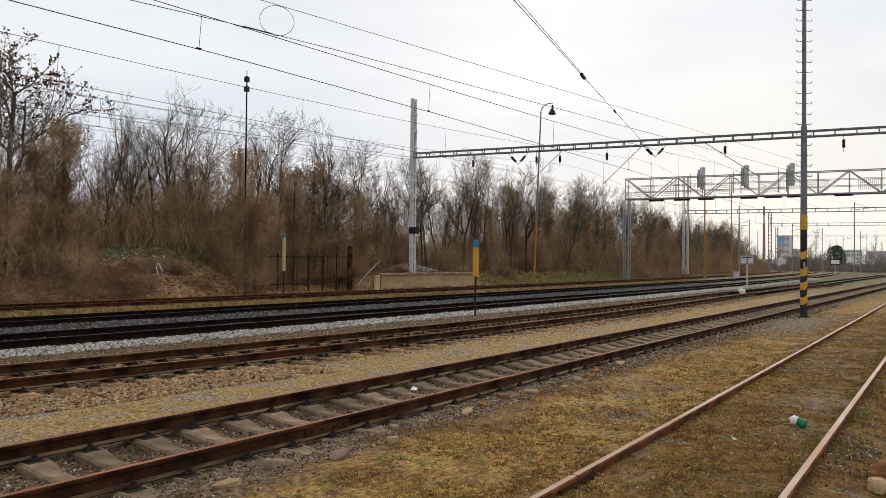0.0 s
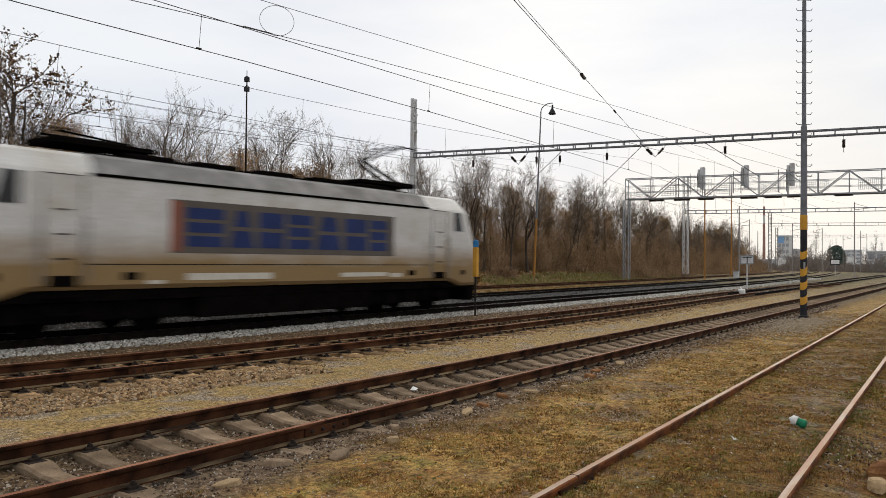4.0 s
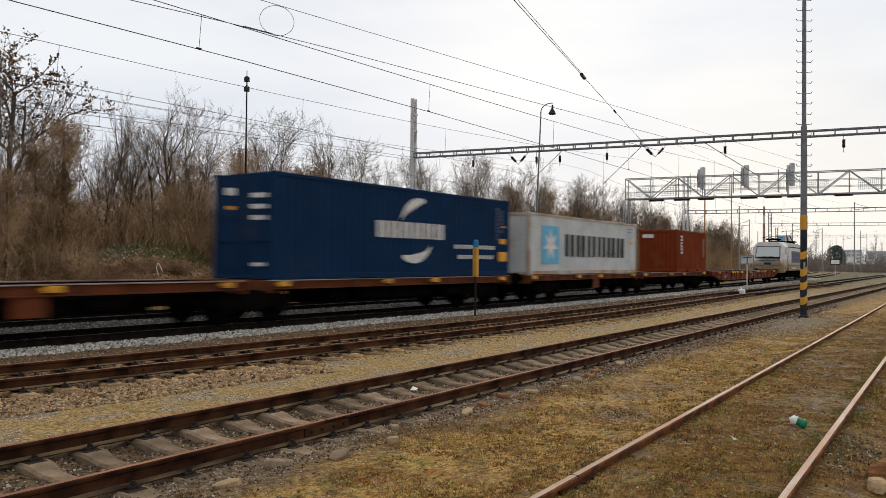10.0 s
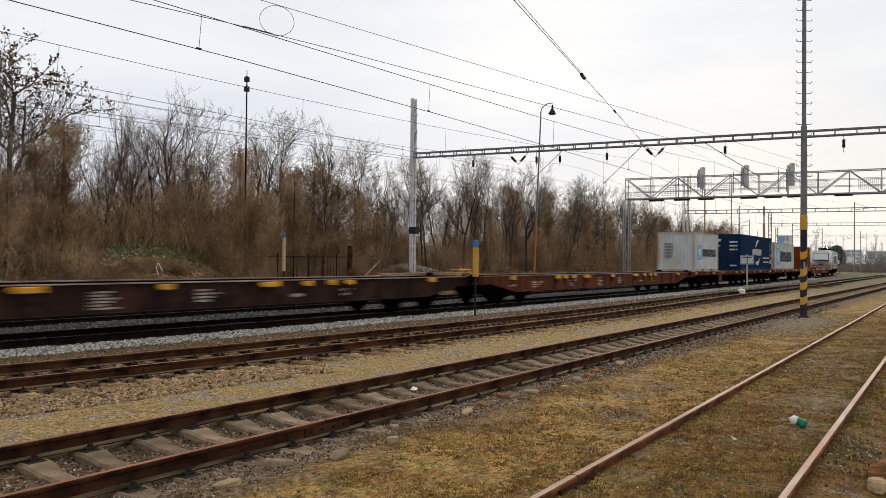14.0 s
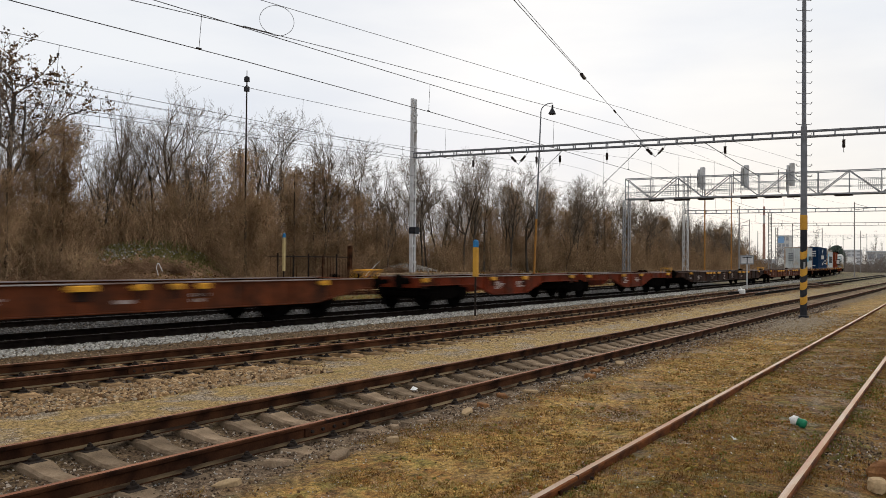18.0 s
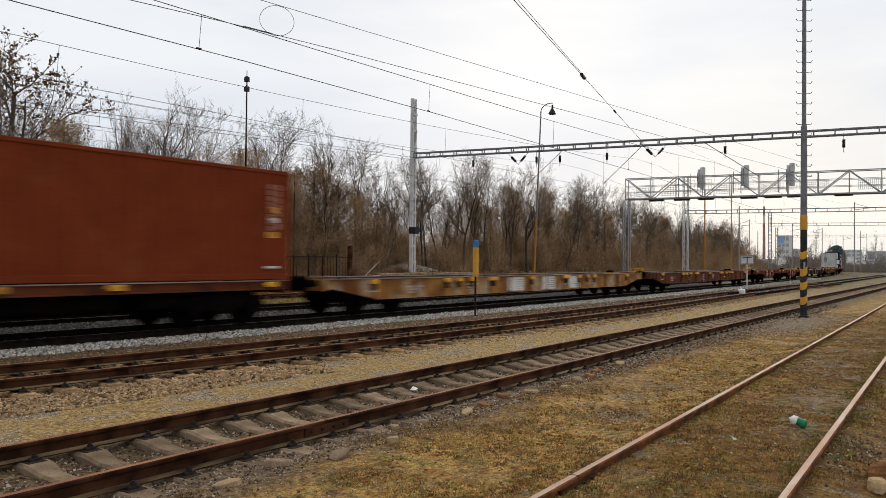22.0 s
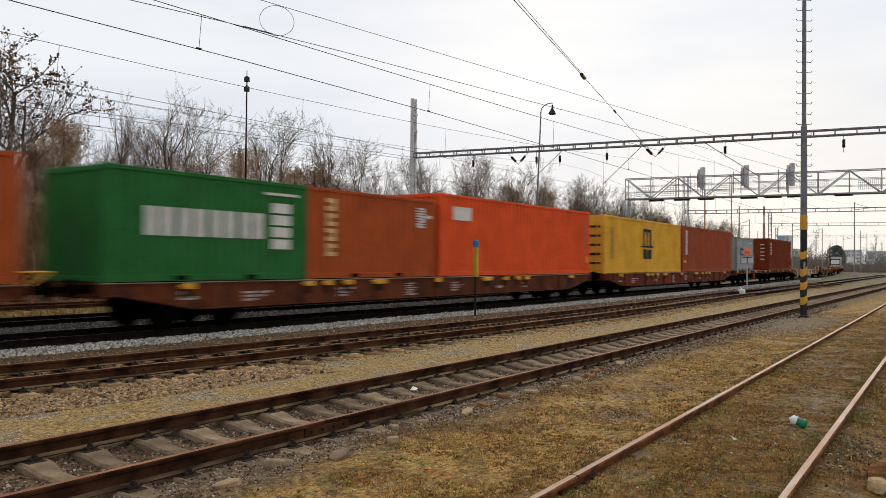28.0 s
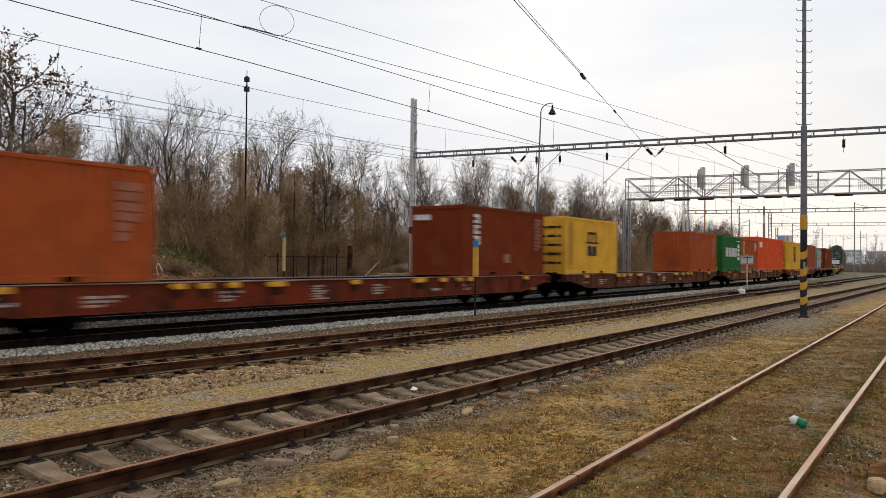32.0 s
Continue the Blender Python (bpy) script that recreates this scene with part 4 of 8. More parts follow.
def container(label, length, height, mat, marks=(), doors=True, end_marks=(), rail_mat=None):
    t = thing("shipping_container", label, "shipping container", "containers on the train")
    h, w = length / 2, 1.219
    rail_mat = rail_mat or mat
    for s in (-1, 1):
        b = Build()
        corrugated(b, length - 0.3, 0.16, height - 0.1, 0.034, 0.28, lambda u, d, z: (-h + 0.15 + u, s * (w - 0.012 - d), z))
        part("side_wall", b, mat, t)
        b = Build()
        b.box(-h + 0.15, h - 0.15, min(s * (w - 0.06), s * w), max(s * (w - 0.06), s * w), 0.02, 0.17, 0.008)
        part("bottom_rail", b, rail_mat, t)
        b = Build()
        b.box(-h + 0.15, h - 0.15, min(s * (w - 0.06), s * w), max(s * (w - 0.06), s * w), height - 0.11, height - 0.02, 0.012)
        part("top_rail", b, rail_mat, t)
        for e in (-1, 1):
            b = Build()
            b.box(min(e * (h - 0.16), e * h), max(e * (h - 0.16), e * h), min(s * (w - 0.14), s * w), max(s * (w - 0.14), s * w), 0.118, height - 0.118, 0.015)
            part("corner_post", b, rail_mat, t)
            for z in (0.0, height - 0.118):
                b = Build()
                b.box(min(e * (h - 0.178), e * (h + 0.004)), max(e * (h - 0.178), e * (h + 0.004)), min(s * (w - 0.162), s * (w + 0.004)), max(s * (w - 0.162), s * (w + 0.004)), z, z + 0.118, 0.012)
                part("corner_casting", b, rail_mat, t)
    b = Build()
    corrugated(b, length - 0.3, -(w - 0.06), w - 0.06, -0.02, 0.3, lambda u, d, z: (-h + 0.15 + u, z, height - 0.03 + d))
    part("roof", b, mat, t)
    part("floor", Build().box(-h + 0.1, h - 0.1, -w + 0.06, w - 0.06, 0.08, 0.15), BLACK, t)
    ends = [(1, False), (-1, doors)]
    for e, dr in ends:
        for z in (0.02, height - 0.14):
            part("end_sill" if z < 1 else "end_header", Build().box(min(e * (h - 0.1), e * h), max(e * (h - 0.1), e * h), -w + 0.16, w - 0.16, z, z + 0.12, 0.01), rail_mat, t)
        if not dr:
            b = Build()
            corrugated(b, 2 * w - 0.28, 0.13, height - 0.13, 0.045, 0.25, lambda u, d, z: (e * (h - 0.025 - d), -w + 0.14 + u, z))
            part("end_wall", b, mat, t)
        else:
            for s in (-1, 1):
                b = Build()
                b.box(-h + 0.02, -h + 0.07, min(s * 0.008, s * (w - 0.15)), max(s * 0.008, s * (w - 0.15)), 0.15, height - 0.15, 0.008)
                for k in range(4):
                    z = 0.3 + (height - 0.6) * k / 3.4
                    b.box(-h + 0.005, -h + 0.02, min(s * 0.1, s * (w - 0.25)), max(s * 0.1, s * (w - 0.25)), z, z + (height - 0.6) / 3.4 - 0.16)
                d = part("door_leaf", b, mat, t)
                for y in (0.28, 0.82):
                    b = Build()
                    b.rod((-h - 0.02, s * y, 0.1), (-h - 0.02, s * y, height - 0.08), 0.017, 6)
                    b.bar((-h - 0.03, s * y, 1.05), (-h - 0.03, s * (y + 0.33), 1.03), 0.03, 0.04)
                    for z in (0.25, 0.8, 1.7, height - 0.3):
                        b.box(-h - 0.035, -h + 0.01, s * y - 0.05, s * y + 0.05, z, z + 0.05)
                    part("locking_bar", b, rail_mat, d, "upright locking bar")
    if length < 7:
        for s in (-1, 1):
            for x in (-1.05, 1.05):
                part("forklift_pocket", Build().box(x - 0.18, x + 0.18, min(s * (w - 0.05), s * (w + 0.003)), max(s * (w - 0.05), s * (w + 0.003)), 0.035, 0.145), BLACK, t, "dark forklift pocket")
    for x0, x1, z0, z1, mk in marks:
        b = Build()
        b.box(-h + x0, -h + x1, -w - 0.004, -w + 0.006, z0, z1)
        part("marking", b, mk, t)
    for y0, y1, z0, z1, mk in end_marks:
        b = Build()
        b.box(-h - 0.006, -h + 0.03, y0, y1, z0, z1)
        part("marking", b, mk, t)
    return t


def star_mark(t, length, x, z, r, mat):
    """Seven-pointed pale star."""
    b = Build()
    pts = []
    for i in range(14):
        k = r if i % 2 == 0 else r * 0.42
        a = math.pi / 2 + math.pi * i / 7
        pts.append((-length / 2 + x + k * math.cos(a), z + k * math.sin(a)))
    b.prism(pts, -1.219 - 0.008, -1.219 - 0.003)
    part("star_emblem", b, mat, t)


def arc_mark(t, length, x, z, r, a0, a1, wide, mat):
    """A crescent sweep of pale paint."""
    b = Build()
    n = 14
    out = [(-length / 2 + x + r * math.cos(radians(a0 + (a1 - a0) * i / n)), z + r * math.sin(radians(a0 + (a1 - a0) * i / n))) for i in range(n + 1)]
    inn = [(-length / 2 + x + (r - wide * math.sin(math.pi * (0.12 + 0.88 * i / n))) * math.cos(radians(a0 + (a1 - a0) * i / n)),
            z + (r - wide * math.sin(math.pi * (0.12 + 0.88 * i / n))) * math.sin(radians(a0 + (a1 - a0) * i / n))) for i in range(n + 1)]
    b.loft([[(o[0], -1.225, o[1]), (q[0], -1.225, q[1]), (q[0], -1.215, q[1]), (o[0], -1.215, o[1])] for o, q in zip(out, inn)])
    part("crescent_emblem", b, mat, t)


# ---- locomotive ----
SILVER = material("silver_loco_paint", (0.62, 0.615, 0.6), (0.54, 0.53, 0.51), 0.45, 0.0, 1.0, 20, 0.03, dirt=(0.42, 0.38, 0.31), dirt_amount=0.55, dirt_scale=0.7)


def road_dust(m, z_low, z_high, colour):
    """Ochre brake dust caked on the lower sides, with a ragged upper edge."""
    n, l = m.node_tree.nodes, m.node_tree.links
    b = n["Principled BSDF"]
    before = b.inputs["Base Color"].links[0].from_socket
    co = n.new("ShaderNodeTexCoord")
    sep = n.new("ShaderNodeSeparateXYZ")
    l.new(co.outputs["Object"], sep.inputs[0])
    mp = n.new("ShaderNodeMapping")
    mp.inputs["Scale"].default_value = (0.5, 1, 2.0)
    l.new(co.outputs["Object"], mp.inputs["Vector"])
    nz = n.new("ShaderNodeTexNoise")
    nz.inputs["Scale"].default_value, nz.inputs["Detail"].default_value = 1.4, 6
    l.new(mp.outputs[0], nz.inputs["Vector"])
    add = n.new("ShaderNodeMath")
    add.operation = "MULTIPLY_ADD"
    l.new(nz.outputs["Fac"], add.inputs[0])
    add.inputs[1].default_value = 0.7
    l.new(sep.outputs["Z"], add.inputs[2])
    mr = n.new("ShaderNodeMapRange")
    mr.inputs["From Min"].default_value, mr.inputs["From Max"].default_value = z_high + 0.35, z_low + 0.35
    mr.inputs["To Max"].default_value = 0.96
    l.new(add.outputs[0], mr.inputs["Value"])
    mx = n.new("ShaderNodeMixRGB")
    l.new(mr.outputs[0], mx.inputs[0])
    l.new(before, mx.inputs[1])
    mx.inputs[2].default_value = (*colour, 1)
    l.new(mx.outputs[0], b.inputs["Base Color"])


road_dust(SILVER, 1.5, 2.3, (0.235, 0.15, 0.06))
ROOF_GREY = material("roof_grey_paint", (0.27, 0.265, 0.26), (0.15, 0.145, 0.14), 0.6, 0.1, 2, 30, 0.05)
LOGO_GREY = material("logo_panel_grey", (0.115, 0.1, 0.085), (0.095, 0.082, 0.07), 0.5, 0, 2, 30, 0.0)
LOGO_BLUE = material("logo_blue", (0.022, 0.038, 0.13), (0.018, 0.03, 0.1), 0.5, 0, 2, 30, 0.0)
MK_PALE = material("pale_small_lettering", (0.6, 0.57, 0.5), (0.5, 0.47, 0.4), 0.7, 0, 4, 40, 0.0)
LOGO_RED = material("logo_rust_red", (0.3, 0.09, 0.05), (0.25, 0.08, 0.05), 0.5, 0, 2, 30, 0.0)
# opaque pale base colour stands for the reflected sky and a pale interior
GLASS = bpy.data.materials.new("cab_glass")
GLASS.use_nodes = True
gp = GLASS.node_tree.nodes["Principled BSDF"]
gp.inputs["Base Color"].default_value, gp.inputs["Roughness"].default_value, gp.inputs["IOR"].default_value = (0.42, 0.47, 0.46, 1), 0.05, 1.6
gp.inputs["Coat Weight"].default_value = 0.6


DARK_GLASS = material("dark_side_glass", (0.01, 0.011, 0.012), (0.013, 0.013, 0.013), 0.15, 0, 2, 30, 0.0, spec=0.3)


def loco_ring(x, w, z0, zs, zt, slant, zbend, e):
    """Cross-section of the body: upright sides, canted shoulders, flat roof; slant leans the ends back above zbend."""
    pts = [(-w + 0.08, z0), (-w, z0 + 0.1), (-w, 1.6), (-w, zbend), (-w, zs - 0.08), (-w + 0.03, zs), (-w + 0.27, zt - 0.08), (-w + 0.45, zt)]
    pts += [(-y, z) for y, z in reversed(pts)]
    return [(x - e * slant * max(0.0, z - zbend), y, z) for y, z in pts]


def locomotive():
    t = thing("electric_locomotive", "silver-grey electric locomotive with blue lettered side panel, dusty", "locomotive")
    b = Build()
    rings = []
    for x, w, s in ((-8.7, 1.15, 0.475), (-8.6, 1.34, 0.475), (-8.3, 1.46, 0.44), (-7.5, 1.487, 0.1), (-6.9, 1.487, 0), (6.9, 1.487, 0), (7.5, 1.487, 0.1), (8.3, 1.46, 0.44), (8.6, 1.34, 0.475), (8.7, 1.15, 0.475)):
        e = 1 if x > 0 else -1
        end = abs(x) > 7
        rings.append(loco_ring(x, w, 0.82 if end else 1.0, 3.42, 3.86, s, 2.05, e))
    b.loft(rings)
    part("body", b, SILVER, t, "silver-grey body with dusty lower sides")
    for e in (-1, 1):
        # windscreen on the leaning front
        def front(y, z, o):
            return (e * (8.7 + o - 0.475 * (z - 2.05)), y, z)
        b = Build()
        b.add([front(-1.08, 2.38, 0.02), front(1.08, 2.38, 0.02), front(1.02, 3.36, 0.02), front(-1.02, 3.36, 0.02),
               front(-1.08, 2.38, -0.05), front(1.08, 2.38, -0.05), front(1.02, 3.36, -0.05), front(-1.02, 3.36, -0.05)],
              [(0, 1, 2, 3), (7, 6, 5, 4), (0, 4, 5, 1), (1, 5, 6, 2), (2, 6, 7, 3), (3, 7, 4, 0)])
        rim = Build()
        rim.add([front(-1.15, 2.3, 0.008), front(1.15, 2.3, 0.008), front(1.09, 3.42, 0.008), front(-1.09, 3.42, 0.008),
                 front(-1.15, 2.3, -0.06), front(1.15, 2.3, -0.06), front(1.09, 3.42, -0.06), front(-1.09, 3.42, -0.06)],
                [(0, 1, 2, 3), (7, 6, 5, 4), (0, 4, 5, 1), (1, 5, 6, 2), (2, 6, 7, 3), (3, 7, 4, 0)])
        part("windscreen_seal", rim, BLACK, t, "dark rubber seal")
        ws = part("windscreen", b, GLASS, t, "pale reflecting windscreen")
        b = Build()
        b.bar(front(-1.1, 2.26, 0.03), front(1.1, 2.26, 0.03), 0.06, 0.05)
        b.bar(front(-0.75, 2.32, 0.05), front(-0.1, 2.44, 0.05), 0.025, 0.025)
        b.bar(front(0.75, 2.32, 0.05), front(0.1, 2.44, 0.05), 0.025, 0.025)
        part("wiper", b, BLACK, ws)
        for y in (-0.85, 0.85):
            b = Build()
            b.box(min(e * 8.65, e * 8.73), max(e * 8.65, e * 8.73), y - 0.24, y + 0.24, 1.22, 1.42, 0.02)
            part("headlight", b, GALV, t, "rectangular glass headlight")
        part("nose_plate", Build().box(min(e * 8.68, e * 8.72), max(e * 8.68, e * 8.72), -0.32, 0.32, 1.6, 1.82, 0.01), LOGO_BLUE, t, "small blue plate on the nose")
        b = Build()
        b.box(min(e * 8.67, e * 8.715), max(e * 8.67, e * 8.715), -0.95, 0.95, 2.0, 2.03)
        b.box(min(e * 8.67, e * 8.715), max(e * 8.67, e * 8.715), -0.95, 0.95, 1.12, 1.15)
        part("nose_trim", b, IRON, t)
        for y in (-0.62, 0.62):
            part("nose_rail", Build().rod((e * 8.76, y - 0.35, 1.5), (e * 8.76, y + 0.35, 1.5), 0.018, 6), IRON, t)
        part("nose_vent", Build().box(min(e * 8.69, e * 8.712), max(e * 8.69, e * 8.712), -0.7, 0.7, 1.92, 2.16, 0.005), ROOF_GREY, t, "grimy strip under the windscreen")
        b = Build()
        b.prism([(e * 8.7, 0.83), (e * 8.77, 0.78), (e * 8.6, 0.28), (e * 8.2, 0.28), (e * 8.2, 0.83)], -1.25, 1.25)
        part("snow_plough", b, BLACK, t)
        add_buffers(t, e * 8.7, e)
        for s in (-1, 1):
            b = Build()
            b.prism([(e * 7.1, 2.7), (e * 7.58, 2.7), (e * 7.42, 3.34), (e * 7.1, 3.34)], s * 1.482, s * 1.5)
            part("cab_window", b, DARK_GLASS, t)
            b = Build()
            for x in (e * 5.85, e * 6.65):
                b.box(x - 0.012, x + 0.012, min(s * 1.48, s * 1.492), max(s * 1.48, s * 1.492), 1.05, 3.36)
            b.box(min(e * 5.85, e * 6.65), max(e * 5.85, e * 6.65), min(s * 1.48, s * 1.492), max(s * 1.48, s * 1.492), 3.34, 3.36)
            d = part("cab_door", b, IRON, t, "dark gaps round the cab door")
            for z in (1.62, 2.12, 2.62):
                part("door_grip", Build().box(min(e * 6.1, e * 6.4), max(e * 6.1, e * 6.4), min(s * 1.485, s * 1.497), max(s * 1.485, s * 1.497), z, z + 0.035), IRON, d)
            part("door_step", Build().box(min(e * 5.95, e * 6.55), max(e * 5.95, e * 6.55), min(s * 1.486, s * 1.495), max(s * 1.486, s * 1.495), 1.08, 1.3), BLACK, d, "dark step recess")
            for x in (e * 5.76, e * 6.74):
                part("hand_rail", Build().rod((x, s * 1.53, 1.15), (x, s * 1.53, 2.5), 0.018, 6), GALV, d)
            b = Build()
            b.box(min(e * 5.9, e * 6.6), max(e * 5.9, e * 6.6), min(s * 1.35, s * 1.5), max(s * 1.35, s * 1.5), 0.5, 0.55)
            b.box(min(e * 5.9, e * 6.6), max(e * 5.9, e * 6.6), min(s * 1.35, s * 1.5), max(s * 1.35, s * 1.5), 0.85, 0.9)
            part("cab_step", b, BLACK, t)
            part("side_vent", Build().box(min(e * 4.6, e * 4.95), max(e * 4.6, e * 4.95), min(s * 1.488, s * 1.496), max(s * 1.488, s * 1.496), 1.2, 1.36), BLACK, t, "small dark opening in the side")
            part("side_vent", Build().box(min(e * 7.5, e * 7.72), max(e * 7.5, e * 7.72), min(s * 1.488, s * 1.496), max(s * 1.488, s * 1.496), 1.2, 1.36), BLACK, t, "small dark opening in the side")
    for s in (-1, 1):
        part("logo_panel", Build().box(-3.85, 3.9, min(s * 1.485, s * 1.494), max(s * 1.485, s * 1.494), 1.8, 3.02), LOGO_GREY, t, "grey panel on the side")
        x = -3.45
        for i, wd in enumerate((1.05, 0.75, 0.8, 0.85, 0.95, 0.9, 0.75)):
            cut = 0.22 if i % 3 == 1 else 0.0
            for zb, zt in ((1.95, 2.2), (2.28, 2.52), (2.6, 2.86)) if i % 3 == 0 else ((1.95, 2.36), (2.46, 2.86)):
                f0, f1 = (zb - 1.95) / 0.91 * cut, (zt - 1.95) / 0.91 * cut
                part("logo_block", Build().prism([(x + f0, zb), (x + wd - f0, zb), (x + wd - f1, zt), (x + f1, zt)], min(s * 1.492, s * 1.499), max(s * 1.492, s * 1.499)), LOGO_BLUE, t, "dark blue logo block")
            x += wd + 0.16
        part("logo_bar", Build().box(-3.83, -3.6, min(s * 1.492, s * 1.498), max(s * 1.492, s * 1.498), 1.83, 2.99), LOGO_RED, t, "rust-red stripe of the logo")
        part("sill_seam", Build().box(-5.8, 5.8, min(s * 1.485, s * 1.4905), max(s * 1.485, s * 1.4905), 1.52, 1.545), IRON, t, "dark seam along the sill")
        part("shoulder_panel", Build().add([(-5.6, s * 1.47, 3.44), (5.6, s * 1.47, 3.44), (5.6, s * 1.235, 3.79), (-5.6, s * 1.235, 3.79), (-5.6, s * 1.43, 3.4), (5.6, s * 1.43, 3.4), (5.6, s * 1.2, 3.74), (-5.6, s * 1.2, 3.74)],
                                           [(0, 1, 2, 3), (7, 6, 5, 4), (0, 4, 5, 1), (1, 5, 6, 2), (2, 6, 7, 3), (3, 7, 4, 0)]), ROOF_GREY, t, "grey roof shoulder with grilles")
        b = Build()
        b.box(-5.7, 5.7, min(s * 1.475, s * 1.505), max(s * 1.475, s * 1.505), 3.37, 3.43)
        part("gutter_strip", b, BLACK, t)
        part("skirt", Build().box(-8.2, 8.2, min(s * 0.9, s * 1.36), max(s * 0.9, s * 1.36), 0.76, 1.0, 0.04), BLACK, t)
        for xc in (-5.22, 5.22):
            part("bogie_frame", Build().box(xc - 2.05, xc + 2.05, min(s * 1.02, s * 1.2), max(s * 1.02, s * 1.2), 0.34, 0.76, 0.05), BLACK, t)
            for k in (-1.3, 1.3):
                part("axle_box", Build().rod((xc + k, s * 1.18, 0.5), (xc + k, s * 1.3, 0.5), 0.2, 10), BLACK, t)
            for k in (-0.45, 0.45):
                part("spring", Build().rod((xc + k, s * 1.26, 0.4), (xc + k, s * 1.26, 0.8), 0.12, 8), BLACK, t)
        part("equipment_box", Build().box(-3.0, 3.0, min(s * 0.9, s * 1.38), max(s * 0.9, s * 1.38), 0.28, 0.76, 0.05), BLACK, t)
        for x0, x1, z0, z1 in ((-3.4, -0.9, 1.17, 1.33), (1.6, 3.6, 1.19, 1.31), (-4.4, -4.0, 1.1, 1.18), (3.75, 4.3, 1.16, 1.28)):
            part("side_stencil", Build().box(x0, x1, min(s * 1.488, s * 1.4935), max(s * 1.488, s * 1.4935), z0, z1), MK_PALE, t, "small pale lettering bar")
    part("roof_sheet", Build().prism([(-5.6, 3.84), (5.6, 3.84), (5.6, 3.875), (-5.6, 3.875)], -1.06, 1.06), ROOF_GREY, t, "grey roof sheet")
    for s in (-1, 1):
        part("roof_edge", Build().add([(-5.6, s * 1.236, 3.792), (5.6, s * 1.236, 3.792), (5.6, s * 1.05, 3.878), (-5.6, s * 1.05, 3.878), (-5.6, s * 1.2, 3.74), (5.6, s * 1.2, 3.74), (5.6, s * 1.03, 3.82), (-5.6, s * 1.03, 3.82)],
                                      [(0, 1, 2, 3), (7, 6, 5, 4), (0, 4, 5, 1), (1, 5, 6, 2), (2, 6, 7, 3), (3, 7, 4, 0)]), ROOF_GREY, t)
    b = Build()
    b.box(-5.5, 5.5, -0.85, 0.85, 3.86, 3.94, 0.03)
    for x in (-4.4, -2.6, -0.6, 1.4, 3.4):
        b.box(x, x + 1.4, -0.6, 0.6, 3.92, 4.08, 0.05)
    for x in (-5.3, -4.9, 4.9, 5.3):
        b.rod((x, -0.4, 3.9), (x, -0.4, 4.2), 0.06, 8)
        b.rod((x, 0.4, 3.9), (x, 0.4, 4.2), 0.06, 8)
    part("roof_equipment", b, BLACK, t, "dark roof gear with insulators")
    for xc, up in ((-5.2, False), (5.2, True)):
        b = Build()
        s = 1 if xc > 0 else -1
        b.box(xc - 0.9, xc + 0.9, -0.6, 0.6, 4.12, 4.26, 0.04)
        b.box(xc + (0.2 if s < 0 else -1.7), xc + (1.7 if s < 0 else -0.2), -0.5, 0.5, 4.14, 4.24, 0.03)
        ez, ex = (4.85, xc - s * 1.25) if up else (4.3, xc - s * 1.2)
        tz, tx = (5.42, xc + s * 0.25) if up else (4.4, xc + s * 0.7)
        for y in (-0.25, 0.25):
            b.rod((xc + s * 0.5, y, 4.22), (ex, y * 0.6, ez), 0.045, 6)
            b.rod((ex, y * 0.6, ez), (tx, y * 1.6, tz), 0.03, 6)
        for dx in (-0.18, 0.18):
            b.rod((tx + dx, -0.95, tz - 0.08), (tx + dx, -0.6, tz + 0.03), 0.02, 5)
            b.rod((tx + dx, -0.6, tz + 0.03), (tx + dx, 0.6, tz + 0.03), 0.02, 5)
            b.rod((tx + dx, 0.6, tz + 0.03), (tx + dx, 0.95, tz - 0.08), 0.02, 5)
        part("pantograph", b, BLACK, t, "raised pantograph" if up else "folded pantograph")
    for x in (-5.22, 5.22):
        bo = part("bogie", BOGIE_MESH, BLACK, t, at=pose(x, 0, 0))
        for a in (-1.3, 1.3):
            part("wheelset", WHEELSET_MESH, WHEEL, bo, at=pose(a, 0, 0.46))
    t.scale = (1.04, 1, 1)
    return t


# ---- the consist: things with their places along the train, metres from a mark in its middle ----
MK_WHITE = material("white_lettering", (0.68, 0.66, 0.62), (0.55, 0.53, 0.5), 0.7, 0, 4, 40, 0.0)
MK_DARK = material("dark_lettering", (0.016, 0.016, 0.017), (0.024, 0.024, 0.024), 0.7, 0, 4, 40, 0.0)
MK_CHAR = material("charcoal_lettering", (0.035, 0.036, 0.038), (0.05, 0.05, 0.052), 0.7, 0, 4, 40, 0.0)
MK_SKY = material("sky_blue_square", (0.14, 0.42, 0.62), (0.12, 0.38, 0.56), 0.6, 0, 4, 40, 0.0)
MK_ORANGE = material("orange_patch", (0.8, 0.2, 0.06), (0.75, 0.18, 0.05), 0.6, 0, 4, 40, 0.0)
MK_AMBER = material("amber_patch", (0.75, 0.36, 0.05), (0.65, 0.3, 0.04), 0.6, 0, 4, 40, 0.0)
MK_BLUE = material("dark_blue_patch", (0.03, 0.05, 0.2), (0.03, 0.045, 0.17), 0.6, 0, 4, 40, 0.0)
MK_CREAM = material("cream_lettering", (0.6, 0.42, 0.2), (0.5, 0.34, 0.15), 0.7, 0, 4, 40, 0.0)
MK_DIM_BLUE = material("dim_blue_lettering", (0.06, 0.085, 0.14), (0.04, 0.06, 0.1), 0.7, 0, 4, 40, 0.0)
MK_DIM_OCHRE = material("dim_ochre_lettering", (0.4, 0.22, 0.05), (0.3, 0.16, 0.04), 0.7, 0, 4, 40, 0.0)
